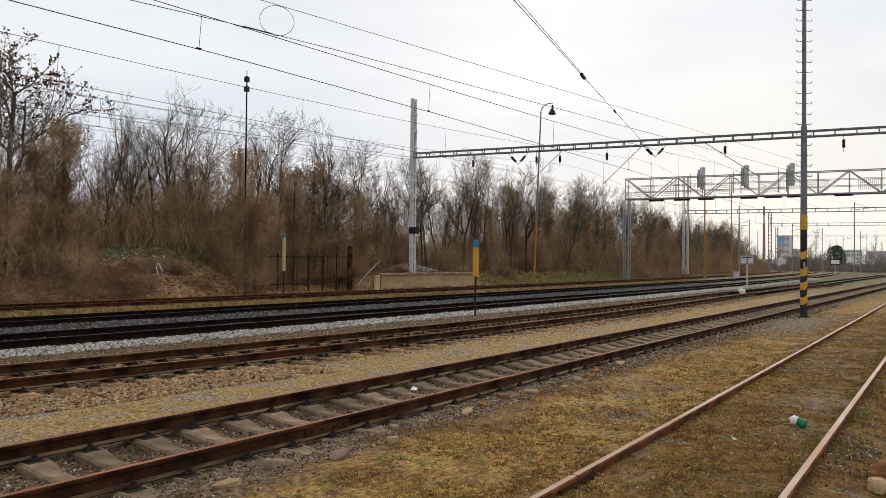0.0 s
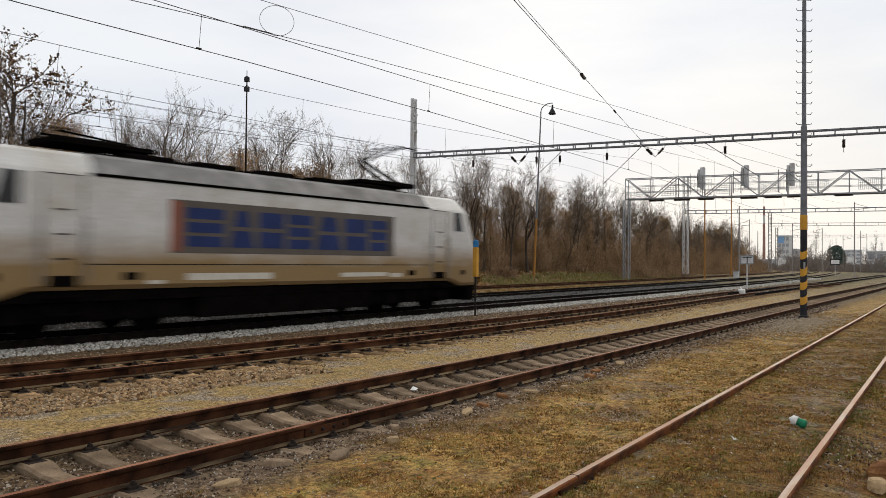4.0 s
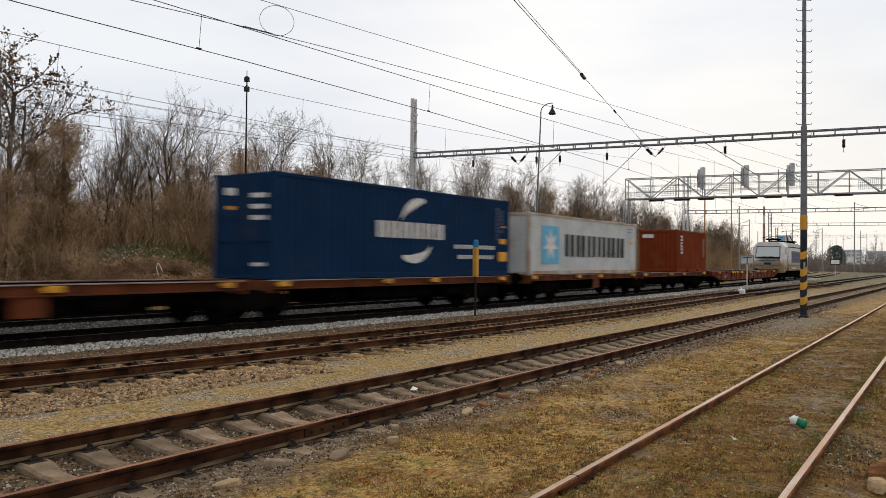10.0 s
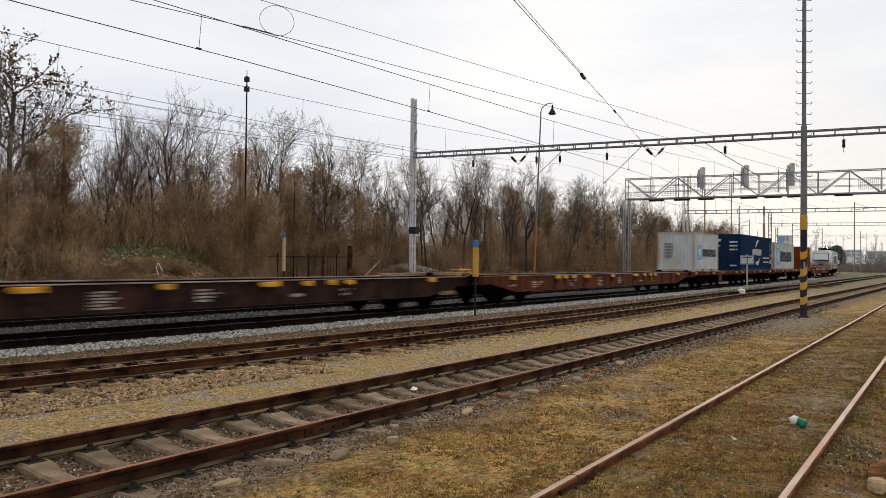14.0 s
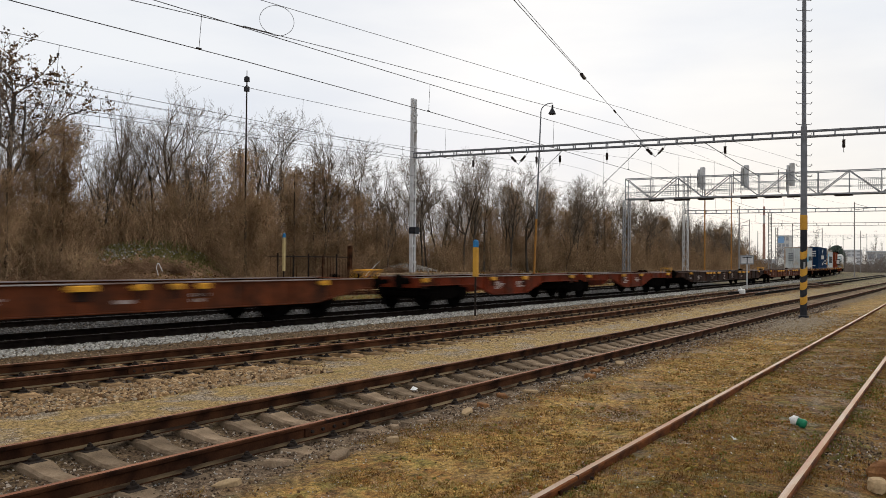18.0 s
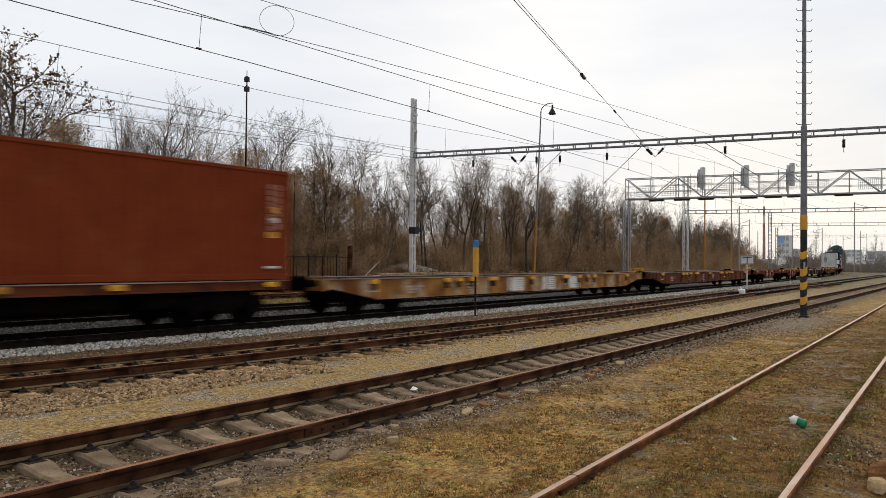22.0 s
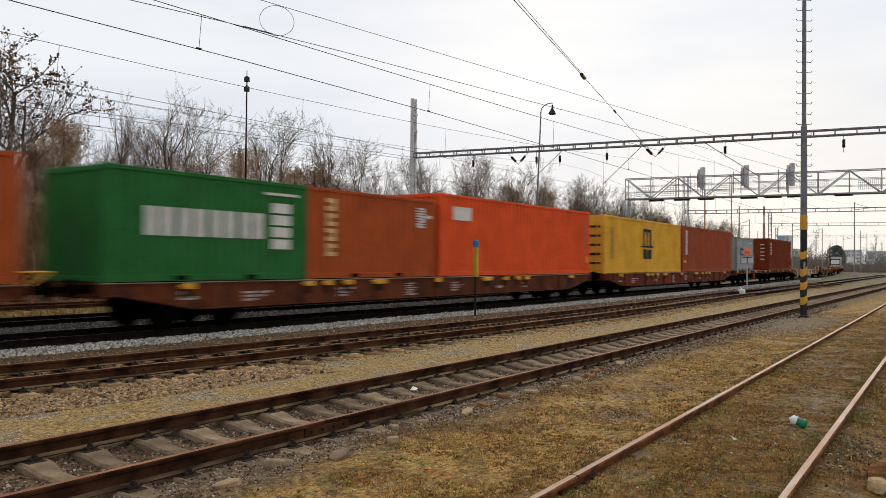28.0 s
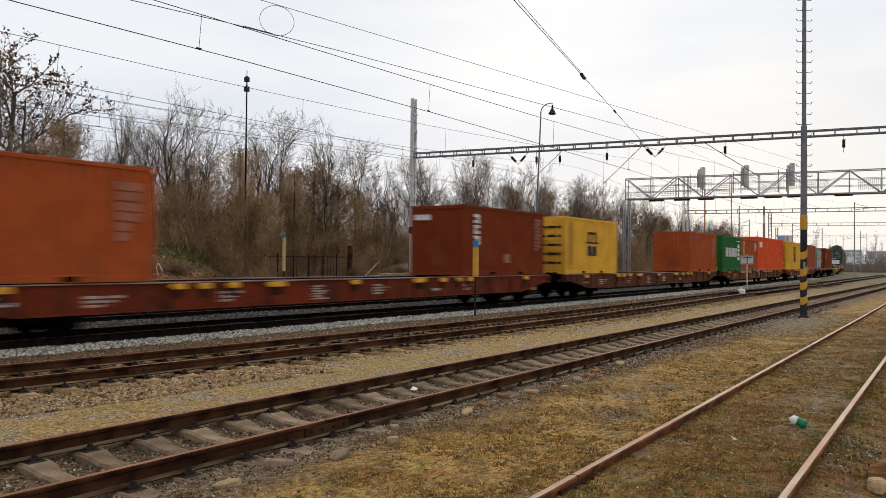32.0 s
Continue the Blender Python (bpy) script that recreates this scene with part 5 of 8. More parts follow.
MK_RUST_TEXT = material("dark_orange_lettering", (0.5, 0.09, 0.03), (0.42, 0.07, 0.03), 0.7, 0, 4, 40, 0.0)
MK_GREY_TEXT = material("faded_grey_lettering", (0.26, 0.27, 0.28), (0.2, 0.21, 0.22), 0.7, 0, 4, 40, 0.0)
MK_FAINT = material("faded_lettering", (0.36, 0.17, 0.12), (0.28, 0.12, 0.08), 0.7, 0, 4, 40, 0.0)
C_RED = paint("red_brown_container", (0.185, 0.036, 0.012), (0.2, 0.07, 0.022), 0.2)
C_GREY = paint("pale_grey_container", (0.57, 0.59, 0.58), (0.42, 0.3, 0.17), 0.18)
C_GREY_EDGE = paint("pale_grey_rusty_edge", (0.46, 0.42, 0.36), (0.32, 0.14, 0.05), 0.75)
C_STEEL_EDGE = paint("steel_grey_rusty_edge", (0.27, 0.28, 0.26), (0.14, 0.06, 0.025), 0.8)
C_BLUE = paint("navy_container", (0.007, 0.028, 0.074), (0.02, 0.03, 0.05))
C_STEEL = paint("steel_grey_container", (0.33, 0.38, 0.385), (0.25, 0.2, 0.14))
C_BROWN = paint("brown_container", (0.33, 0.08, 0.034), (0.15, 0.045, 0.025))
C_YELLOW = paint("yellow_container", (0.76, 0.41, 0.05), (0.6, 0.31, 0.05), 0.12)
C_ORANGE = paint("bright_orange_container", (0.76, 0.1, 0.028), (0.35, 0.06, 0.02), 0.15)
C_GREEN = paint("green_container", (0.03, 0.145, 0.038), (0.04, 0.1, 0.05))
C_RUST = paint("rusty_orange_container", (0.4, 0.085, 0.024), (0.2, 0.05, 0.02), 0.4)
L20, L40, H, HC = 6.058, 12.192, 2.591, 2.896


def column(x, z1, z0, w, n, mk):
    """Upright lettering as a column of plain bars."""
    k = (z1 - z0) / n
    if w < 0.3 or w > 0.6:
        return [(x, x + w, z1 - k * (i + 0.82), z1 - k * i, mk) for i in range(n)]
    out = []
    for i in range(n):
        top, low = z1 - k * i, z1 - k * (i + 0.82)
        d = (top - low) * 0.34
        out += [(x, x + w, top - d, top, mk), (x, x + w, low, low + d, mk), (x + w * (0.1 if i % 2 else 0.55), x + w * (0.45 if i % 2 else 0.9), low + d, top - d, mk)]
    return out


def word(x0, x1, z0, z1, n, mk, gap=0.16):
    """A word as one bar for each letter."""
    k = (x1 - x0) / n
    return [(x0 + k * i, x0 + k * (i + 1 - gap), z0, z1, mk) for i in range(n)]


def emblem_word(t, length, x0, x1, z0, z1, n, mk):
    """A trade name as a row of plain upright slabs, two meshes for each letter's width."""
    k = (x1 - x0) / n
    for i in range(n):
        x = -length / 2 + x0 + k * i
        for u, v in ((0.04, 0.34), (0.5, 0.82)):
            part("emblem_block", Build().prism([(x + u * k, z0), (x + v * k, z0), (x + v * k, z1), (x + u * k, z1)], -1.226, -1.214), mk, t)


fine_front = column(5.25, 2.15, 0.95, 0.16, 9, MK_FAINT) + column(5.5, 2.15, 0.95, 0.14, 8, MK_FAINT)
loads = []
wagons = []


def place(ob, u, on=None):
    (loads if on is not None else wagons).append((ob, u, on))
    return ob


place(locomotive(), 164.95)
W1 = place(flat_wagon("empty red-brown container flat wagon with yellow pins", RED_WAGON), 141.95)
P1 = place(articulated_wagon("red-brown articulated container wagon, half loaded", BROWN_WAGON, False), 115.5)
P2 = place(articulated_wagon("brown articulated container wagon with dark underframe", BROWN_WAGON, False), 88.45)
W6 = place(flat_wagon("empty brown flat wagon with dirty sills", BROWN_WAGON), 62.05)
W7 = place(flat_wagon("empty blackened flat wagon with yellow grab rail", DARK_WAGON, True), 36.1)
A1 = place(articulated_wagon("empty red articulated wagon with fish-bellied platforms", RED_WAGON, True, True), 9.1)
W9 = place(flat_wagon("empty brown flat wagon with grab rail", BROWN_WAGON, True), -18.25)
W10 = place(flat_wagon("empty faded ochre flat wagon patched with white", OCHRE_WAGON, True), -44.4)
for x0, x1 in ((-1.94, -0.69), (0.99, 2.12), (3.55, 4.64)):
    part("white_panel", Build().box(x0, x1, -1.182, -1.174, 0.52, 1.05), MK_WHITE, W10, "patched white lettering panel")
    for i in range(5):
        part("stencil", Build().box(x1 - 0.5 - 0.12 * (i % 2), x1 - 0.1, -1.187, -1.181, 0.6 + 0.085 * i, 0.615 + 0.085 * i), MK_DARK, W10)
P3 = place(articulated_wagon("brown articulated wagon carrying a red and a grey container", BROWN_WAGON, False), -70.9)
W11 = place(flat_wagon("red-brown flat wagon under two long containers", RED_WAGON), -97.45)
W12 = place(flat_wagon("brown flat wagon under three containers", BROWN_WAGON), -123.85)
W13 = place(flat_wagon("brown flat wagon with a container at each end", BROWN_WAGON, True), -150.15)
W14 = place(flat_wagon("red flat wagon with two containers", RED_WAGON), -176.5)
W15 = place(flat_wagon("brown flat wagon at the end of the train", BROWN_WAGON), -202.6)

red1 = container("red-brown twenty-foot container with white lettering bars", L20, H, C_RED, column(0.62, 2.24, 1.05, 0.36, 3, MK_WHITE) + fine_front, False,
                 [(0.3, 1.0, 2.1, 2.32, MK_WHITE)])
place(red1, 125.05, P1)
grey_box = container("pale grey forty-foot container with blue star square", L40, H, C_GREY, [(1.13, 2.75, 0.46, 2.08, MK_SKY), (10.9, 11.5, 2.25, 2.32, MK_GREY_TEXT), (10.9, 11.4, 2.1, 2.16, MK_GREY_TEXT), (11.1, 11.6, 1.5, 1.6, MK_AMBER)], False, rail_mat=C_GREY_EDGE)
emblem_word(grey_box, L40, 3.33, 10.6, 0.79, 1.77, 6, MK_CHAR)
star_mark(grey_box, L40, 1.94, 1.27, 0.72, MK_WHITE)
place(grey_box, 108.84, P1)
blue = container("navy forty-foot high container with white crescent emblem", L40, HC, C_BLUE,
                 word(8.45, 11.2, 0.98, 1.12, 8, MK_WHITE, 0.4) + word(8.7, 11.1, 0.62, 0.76, 7, MK_WHITE, 0.4)
                 + [(11.4, 12.0, 0.54, 0.9, MK_AMBER), (11.5, 11.9, 1.2, 1.4, MK_AMBER), (11.5, 11.85, 1.82, 1.9, MK_AMBER)] + column(11.2, 2.58, 1.3, 0.2, 9, MK_DIM_BLUE) + column(11.5, 2.5, 1.6, 0.2, 6, MK_DIM_BLUE), True,
                 [(-0.95, -0.35, 2.2 - 0.3 * i, 2.32 - 0.3 * i, MK_WHITE) for i in range(3)] + [(-0.9, -0.4, 0.35, 0.45, MK_WHITE), (0.3, 0.7, 2.3, 2.5, MK_WHITE), (0.35, 0.65, 1.9, 2.0, MK_AMBER)])
emblem_word(blue, L40, 4.2, 7.85, 1.26, 1.78, 6, MK_WHITE)
arc_mark(blue, L40, 6.4, 1.55, 1.05, 75, 165, 0.3, MK_WHITE)
arc_mark(blue, L40, 6.1, 1.5, 1.05, 235, 335, 0.3, MK_WHITE)
place(blue, 95.03, P2)
small_grey_box = container("pale grey twenty-foot container with blue square", L20, H, C_GREY, [(0.7, 1.75, 0.8, 1.75, MK_SKY)], False, [(0.25, 0.75, 1.72 - 0.2 * i, 1.86 - 0.2 * i, MK_GREY_TEXT) for i in range(5)], C_GREY_EDGE)
emblem_word(small_grey_box, L20, 1.95, 5.45, 1.0, 1.5, 6, MK_CHAR)
star_mark(small_grey_box, L20, 1.22, 1.28, 0.42, MK_WHITE)
place(small_grey_box, 78.8, P2)
r2 = container("red-brown forty-foot high container with barred doors", L40, HC, C_RED, column(0.8, 2.53, 1.36, 0.45, 4, MK_WHITE) + column(11.45, 2.5, 1.1, 0.16, 9, MK_FAINT) + column(11.7, 2.5, 1.3, 0.14, 7, MK_FAINT) + [(11.45, 11.75, 1.75, 1.9, MK_AMBER), (11.45, 11.75, 1.5, 1.62, MK_WHITE), (11.4, 11.75, 1.1, 1.25, MK_AMBER), (11.35, 11.8, 0.3, 0.36, MK_WHITE)], True,
               [(-0.85, -0.45, 2.25 - 0.33 * i, 2.33 - 0.33 * i, MK_WHITE) for i in range(5)] + [(0.3, 0.95, 2.25, 2.45, MK_WHITE), (0.3, 0.7, 1.6, 1.68, MK_AMBER)])
place(r2, -64.2, P3)
steel_box = container("steel-grey twenty-foot container with blue and orange patch", L20, H, C_STEEL, [(0.5, 0.62, 2.1, 2.2, MK_WHITE), (1.16, 2.3, 1.1, 1.8, MK_BLUE), (2.32, 4.95, 1.1, 1.8, MK_ORANGE), (4.4, 5.5, 2.18, 2.26, MK_WHITE)]
               + [(a, c, d - 0.002, e, MK_WHITE) for a, c, d, e in ((1.3, 1.5, 1.3, 1.6), (1.58, 1.78, 1.3, 1.6), (1.88, 2.2, 1.3, 1.6))], False, [(0.2, 1.0, 2.1, 2.2, MK_WHITE)], C_STEEL_EDGE)
for x0, x1, z0, z1, mk in word(2.55, 4.75, 1.28, 1.55, 8, MK_RUST_TEXT, 0.3):
    part("marking", Build().box(-L20 / 2 + x0, -L20 / 2 + x1, -1.226, -1.218, z0, z1), mk, steel_box)
place(steel_box, -80.32, P3)
br = container("brown forty-foot high container with white upright bars", L40, HC, C_BROWN, column(0.62, 2.6, 1.04, 0.38, 5, MK_WHITE) + [(0.26, 0.7, 0.58, 0.75, MK_AMBER)] + column(11.6, 2.5, 1.0, 0.15, 9, MK_FAINT), False)
place(br, -91.13, W11)
yellow_box = container("yellow forty-foot high container with black emblem", L40, HC, C_YELLOW,
               [(5.5, 5.7, 1.46, 2.38, MK_DARK), (6.05, 6.2, 1.46, 2.38, MK_DARK), (6.55, 6.78, 1.46, 2.38, MK_DARK), (5.5, 6.78, 2.22, 2.39, MK_DARK), (5.15, 7.15, 1.38, 1.47, MK_DARK), (5.5, 6.1, 0.76, 1.28, MK_DARK), (6.25, 6.85, 0.76, 1.28, MK_DARK)]
               + column(0.8, 2.3, 0.7, 0.4, 9, MK_DIM_OCHRE) + [(11.2, 11.7, 1.85, 1.98, MK_AMBER), (11.2, 11.8, 0.9, 1.0, MK_AMBER)], True,
               [(-1.0, 1.0, 0.45 + 0.45 * i, 0.56 + 0.45 * i, MK_DARK) for i in range(5)])
place(yellow_box, -103.75, W11)
orange_box = container("bright orange forty-foot high container with white patch", L40, HC, C_ORANGE, [(0.8, 1.95, 1.98, 2.46, MK_WHITE), (11.85, 12.0, 0.52, 0.8, MK_AMBER)] + column(11.6, 2.5, 0.9, 0.14, 10, MK_FAINT), False)
place(orange_box, -117.7, W12)
gold = container("weathered brown twenty-foot container with cream bars", L20, H, C_RUST, column(0.72, 2.3, 0.57, 0.42, 4, MK_CREAM) + column(5.0, 2.28, 1.6, 0.45, 4, MK_WHITE) + [(5.5, 5.8, 1.95, 2.05, MK_WHITE)], False)
place(gold, -127.1, W12)
green_box = container("green twenty-foot container with white block lettering bars", L20, H, C_GREEN, column(4.78, 2.02, 0.75, 0.64, 4, MK_WHITE) + [(4.53, 5.7, 2.22, 2.29, MK_WHITE)], False)
emblem_word(green_box, L20, 0.98, 4.62, 1.06, 1.72, 4, MK_WHITE)
place(green_box, -133.2, W12)
rusty_box = container("rusty orange twenty-foot container with small blue sticker", L20, H, C_RUST, [(0.55, 1.01, 1.97, 2.25, MK_BLUE)] + column(5.05, 2.25, 0.92, 0.2, 8, MK_FAINT) + column(5.35, 2.25, 1.2, 0.18, 6, MK_FAINT), False)
place(rusty_box, -140.95, W13)
small_yellow_box = container("yellow twenty-foot container with black emblem", L20, H, C_YELLOW,
                [(2.43, 2.56, 1.5, 1.95, MK_DARK), (2.85, 2.98, 1.5, 1.95, MK_DARK), (3.3, 3.45, 1.5, 1.95, MK_DARK), (2.43, 3.45, 1.86, 1.96, MK_DARK), (2.2, 3.7, 1.42, 1.49, MK_DARK), (2.43, 2.88, 0.85, 1.3, MK_DARK), (3.0, 3.45, 0.85, 1.3, MK_DARK)]
                + column(0.4, 2.3, 0.4, 0.36, 11, MK_DIM_OCHRE), True,
                [(-1.0, 1.0, 0.45 + 0.4 * i, 0.56 + 0.4 * i, MK_DARK) for i in range(5)])
place(small_yellow_box, -159.6, W13)
rd = container("dark red twenty-foot container with white lettering bars", L20, H, C_RED, column(0.66, 2.26, 1.08, 0.36, 3, MK_WHITE) + column(5.3, 2.3, 0.96, 0.18, 9, MK_FAINT) + column(5.58, 2.3, 1.1, 0.16, 8, MK_FAINT) + [(2.8, 3.2, 0.5, 0.82, MK_FAINT)], False, [(0.3, 1.0, 2.05, 2.25, MK_WHITE)])
place(rd, -167.7, W14)
last = container("orange twenty-foot container with faded patches", L20, H, C_RUST, column(5.15, 2.2, 0.87, 0.25, 6, MK_FAINT) + column(5.5, 2.2, 1.3, 0.2, 4, MK_FAINT), False)
place(last, -186.4, W14)

ARC_X = np.linspace(-420.0, 520.0, 9401)
ARC_Y = np.array([line_main(float(x)) for x in ARC_X])
ARC_S = np.concatenate([[0.0], np.cumsum(np.hypot(np.diff(ARC_X), np.diff(ARC_Y)))])
ARC_S -= np.interp(0.0, ARC_X, ARC_S)


def run(t):
    """How far the train's mark has come at t seconds: some 12.5 m/s, easing a little."""
    u = (t - 16) / 16
    return 196.655 * u - 3.378 * u ** 2 + 0.8135 * u ** 3 + 0.381 * u ** 4


def on_line(s):
    x = float(np.interp(s, ARC_S, ARC_X))
    return pose(x, line_main(x), Z_MAIN, 0, 0, math.degrees(math.atan(slope_of(line_main, x))))


# ---- masts, portals, gantry, posts ----
def lattice_leg(b, x, y, z0, z1, w, d, r=0.03, step=0.8):
    c = [(x - w, y - d), (x + w, y - d), (x + w, y + d), (x - w, y + d)]
    for px, py in c:
        b.bar((px, py, z0), (px, py, z1), 0.08, 0.08)
    n = max(2, round((z1 - z0) / step))
    for i in range(n):
        za, zb = z0 + (z1 - z0) * i / n, z0 + (z1 - z0) * (i + 1) / n
        for k in range(4):
            p, q = c[k], c[(k + 1) % 4]
            if i % 2:
                p, q = q, p
            b.bar((*p, za), (*q, zb), r * 1.3, r * 1.3)


def striped_mast():
    t = thing("floodlight_mast", "tall grey steel mast with black and yellow striped foot and rungs", "mast", at=pose(30.17, 5.0, 0.0, 0, 0, 20))
    b = Build()
    b.lathe([(0.17, 0.0), (0.17, 0.08), (0.12, 0.09), (0.115, 3.6)], n=16)
    part("striped_foot", b, MAST_BLACK, t, "black painted foot", smooth=False)
    for z, hgt, tip in ((0.56, 0.26, 0.1), (1.08, 0.26, 0.1), (1.56, 0.26, 0.1), (2.16, 0.26, 0.1), (3.115, 0.52, 0.0)):
        b = Build()
        n = 16
        lo, hi = [], []
        for k in range(n):
            a = 2 * math.pi * k / n
            sl = -tip * math.sin(a - 0.9)
            lo.append((0.1225 * math.cos(a), 0.1225 * math.sin(a), z + sl))
            hi.append((0.1225 * math.cos(a), 0.1225 * math.sin(a), z + sl + hgt))
        b.loft([lo, hi])
        part("yellow_band", b, YELLOW, t, "yellow slanting band" if tip else "level yellow band")
    part("reflector", Build().box(-0.128, -0.118, -0.03, 0.03, 1.74, 1.98, 0.004), GALV, t, "pale worn plate")
    part("lower_tube", Build().lathe([(0.114, 3.6), (0.104, 6.75), (0.075, 6.85), (0.075, 6.9)], n=16), MAST_GREY, t)
    part("upper_tube", Build().lathe([(0.075, 6.9), (0.069, 11.2), (0.058, 11.3), (0.055, 19.5)], n=16), MAST_GREY, t)
    z = 5.015
    while z < 18:
        b = Build()
        for s in (-1, 1):
            b.rod((0, 0, z), (s * 0.24, 0, z - 0.02), 0.011, 5)
            b.rod((s * 0.24, 0, z - 0.02), (s * 0.29, 0, z + 0.06), 0.011, 5)
        rung = part("step_iron", b, IRON, t, at=pose(0, 0, 0, 0, 0, -75))
        z += 0.369
    part("lamp_platform", Build().lathe([(0.1, 19.4), (0.9, 19.5), (0.9, 19.6), (0.1, 19.7)], n=12), MAST_GREY, t)
    return t


def portal(label, a, e, z, depth, leg_z, mat, leg="double", span=1.0, above=2.2):
    """Catenary portal: a ladder-like lattice beam from the leg at a to the far leg at e."""
    t = thing("catenary_portal", label, "catenary portal")
    A, E2 = Vector((*a, z + 0.1)), Vector((*e, z - 0.12))
    d = (E2 - A).normalized()
    nrm = Vector((-d.y, d.x, 0))
    b = Build()
    for k in (-0.18, 0.18):
        for h in (0, depth):
            o = nrm * k + Vector((0, 0, h))
            b.bar(A + o, E2 + o, 0.07, 0.07)
    n = int((E2 - A).length / span)
    for i in range(n + 1):
        q = A + (E2 - A) * (i / n)
        for k in (-0.18, 0.18):
            b.bar(q + nrm * k, q + nrm * k + Vector((0, 0, depth)), 0.05, 0.05)
        if i < n:
            q2 = A + (E2 - A) * ((i + 1) / n)
            b.bar(q - nrm * 0.18, q2 + nrm * 0.18, 0.035, 0.035)
    part("beam", b, mat, t, "grey lattice beam")
    for (x, y), zz in ((a, leg_z[0]), (e, leg_z[1])):
        b = Build()
        if leg == "double":
            for k in (-0.17, 0.17):
                o = nrm * k
                b.bar((x + o.x - d.x * 0.12, y + o.y - d.y * 0.12, zz), (x + o.x - d.x * 0.12, y + o.y - d.y * 0.12, z + 4.05), 0.14, 0.22)
            k = zz + 0.7
            while k < z + 3.9:
                b.box(x - 0.22, x + 0.22, y - 0.03, y + 0.03, k, k + 0.16)
                k += 1.1
        else:
            lattice_leg(b, x, y, zz, z + depth + above, 0.27, 0.27)
        up = part("upright", b, PALE_PAINT if leg == "double" or above > 3 else mat, t)
        if leg == "double":
            part("black_band", Build().box(x - 0.26, x + 0.26, y - 0.24, y + 0.24, 3.69, 4.14), MAST_BLACK, up, "black painted band")
        part("foot_block", Build().box(x - 0.5, x + 0.5, y - 0.5, y + 0.5, zz - 0.35, zz + 0.12, 0.05), SLEEPER, t, "concrete foot block")
    return t


def gantry():
    """Signal bridge: a deep walkway truss with three signals standing on it."""
    t = thing("signal_gantry", "grey steel signal bridge with three signal heads and walkway", "signal gantry")
    a, e = Vector((79.0, 30.2, 8.5)), Vector((82.0, -6.0, 8.38))
    d = (e - a).normalized()
    nrm = Vector((-d.y, d.x, 0))
    b = Build()
    n = 14
    for k in (-0.55, 0.55):
        for h, w in ((0, 0.13), (2.12, 0.085), (0.72, 0.045), (1.35, 0.04)):
            b.bar(a + nrm * k + Vector((0, 0, h)), e + nrm * k + Vector((0, 0, h)), w, w)
        for i in range(n):
            p, q = a + (e - a) * (i / n), a + (e - a) * ((i + 1) / n)
            b.bar(p + nrm * k, p + nrm * k + Vector((0, 0, 2.12)), 0.07, 0.07)
            p, q = (p, q) if i % 2 else (q, p)
            b.bar(p + nrm * k, q + nrm * k + Vector((0, 0, 2.12)), 0.08, 0.08)
    for i in range(n + 1):
        p = a + (e - a) * (i / n)
        b.bar(p - nrm * 0.55, p + nrm * 0.55, 0.08, 0.08)
    part("truss", b, GALV, t, "galvanised truss")
    part("walkway", Build().bar(a + Vector((0, 0, 0.05)), e + Vector((0, 0, 0.05)), 1.1, 0.05), IRON, t)
    for f in (0.09, 0.16, 0.225, 0.335, 0.395, 0.45, 0.56):
        p = a + (e - a) * f
        part("cable_tray", Build().box(p.x - 0.75, p.x - 0.25, p.y - 0.75, p.y + 0.75, 8.2, 8.34, 0.03), IRON, t, "dark tray hung under the bridge")
    for f in (0.06, 0.13, 0.27, 0.385, 0.5, 0.62):
        p = a + (e - a) * f
        b = Build()
        for k in range(13):
            yk = p.y - 0.95 + 1.9 * k / 12
            b.bar((p.x - 0.66, yk, 8.75), (p.x - 0.66, yk, 9.75), 0.025, 0.025)
        for k in range(6):
            zk = 8.75 + k * 0.2
            b.bar((p.x - 0.66, p.y - 0.95, zk), (p.x - 0.66, p.y + 0.95, zk), 0.025, 0.025)
        part("guard_screen", b, PALE_PAINT, t, "pale wire guard screen")
    for x, y in ((79.0, 30.2), (82.0, -6.0)):
        b = Build()
        lattice_leg(b, x, y, 0.2, 8.45, 0.28, 0.28)
        part("leg", b, GALV, t, "galvanised lattice leg")
    for f in (0.21, 0.3235, 0.436):
        p = a + (e - a) * f
        b = Build()
        b.box(p.x - 0.3, p.x + 0.15, p.y - 0.3, p.y + 0.12, 9.3, 11.5, 0.04)
        b.box(p.x - 0.3, p.x + 0.1, p.y + 0.16, p.y + 0.36, 9.5, 11.3, 0.03)
        sg = part("signal_head", b, PALE_PAINT, t, "grey signal housing seen from behind")
        b = Build()
        for k in range(9):
            yk = p.y - 1.1 + 2.2 * k / 8
            b.bar((p.x - 0.62, yk, 8.95), (p.x - 0.62, yk, 10.2), 0.02, 0.02)
        for k in range(5):
            zk = 8.95 + 1.25 * k / 4
            b.bar((p.x - 0.62, p.y - 1.1, zk), (p.x - 0.62, p.y + 1.1, zk), 0.02, 0.02)
        part("mesh_screen", b, PALE_PAINT, t, "pale wire screen")
        b = Build()
        for k in (-0.35, 0.35):
            b.rod((p.x - 0.4, p.y + 0.7 + k, 8.8), (p.x - 0.4, p.y + 0.7 + k, 10.9), 0.03, 5)
        part("ladder", b, IRON, t)
    return t


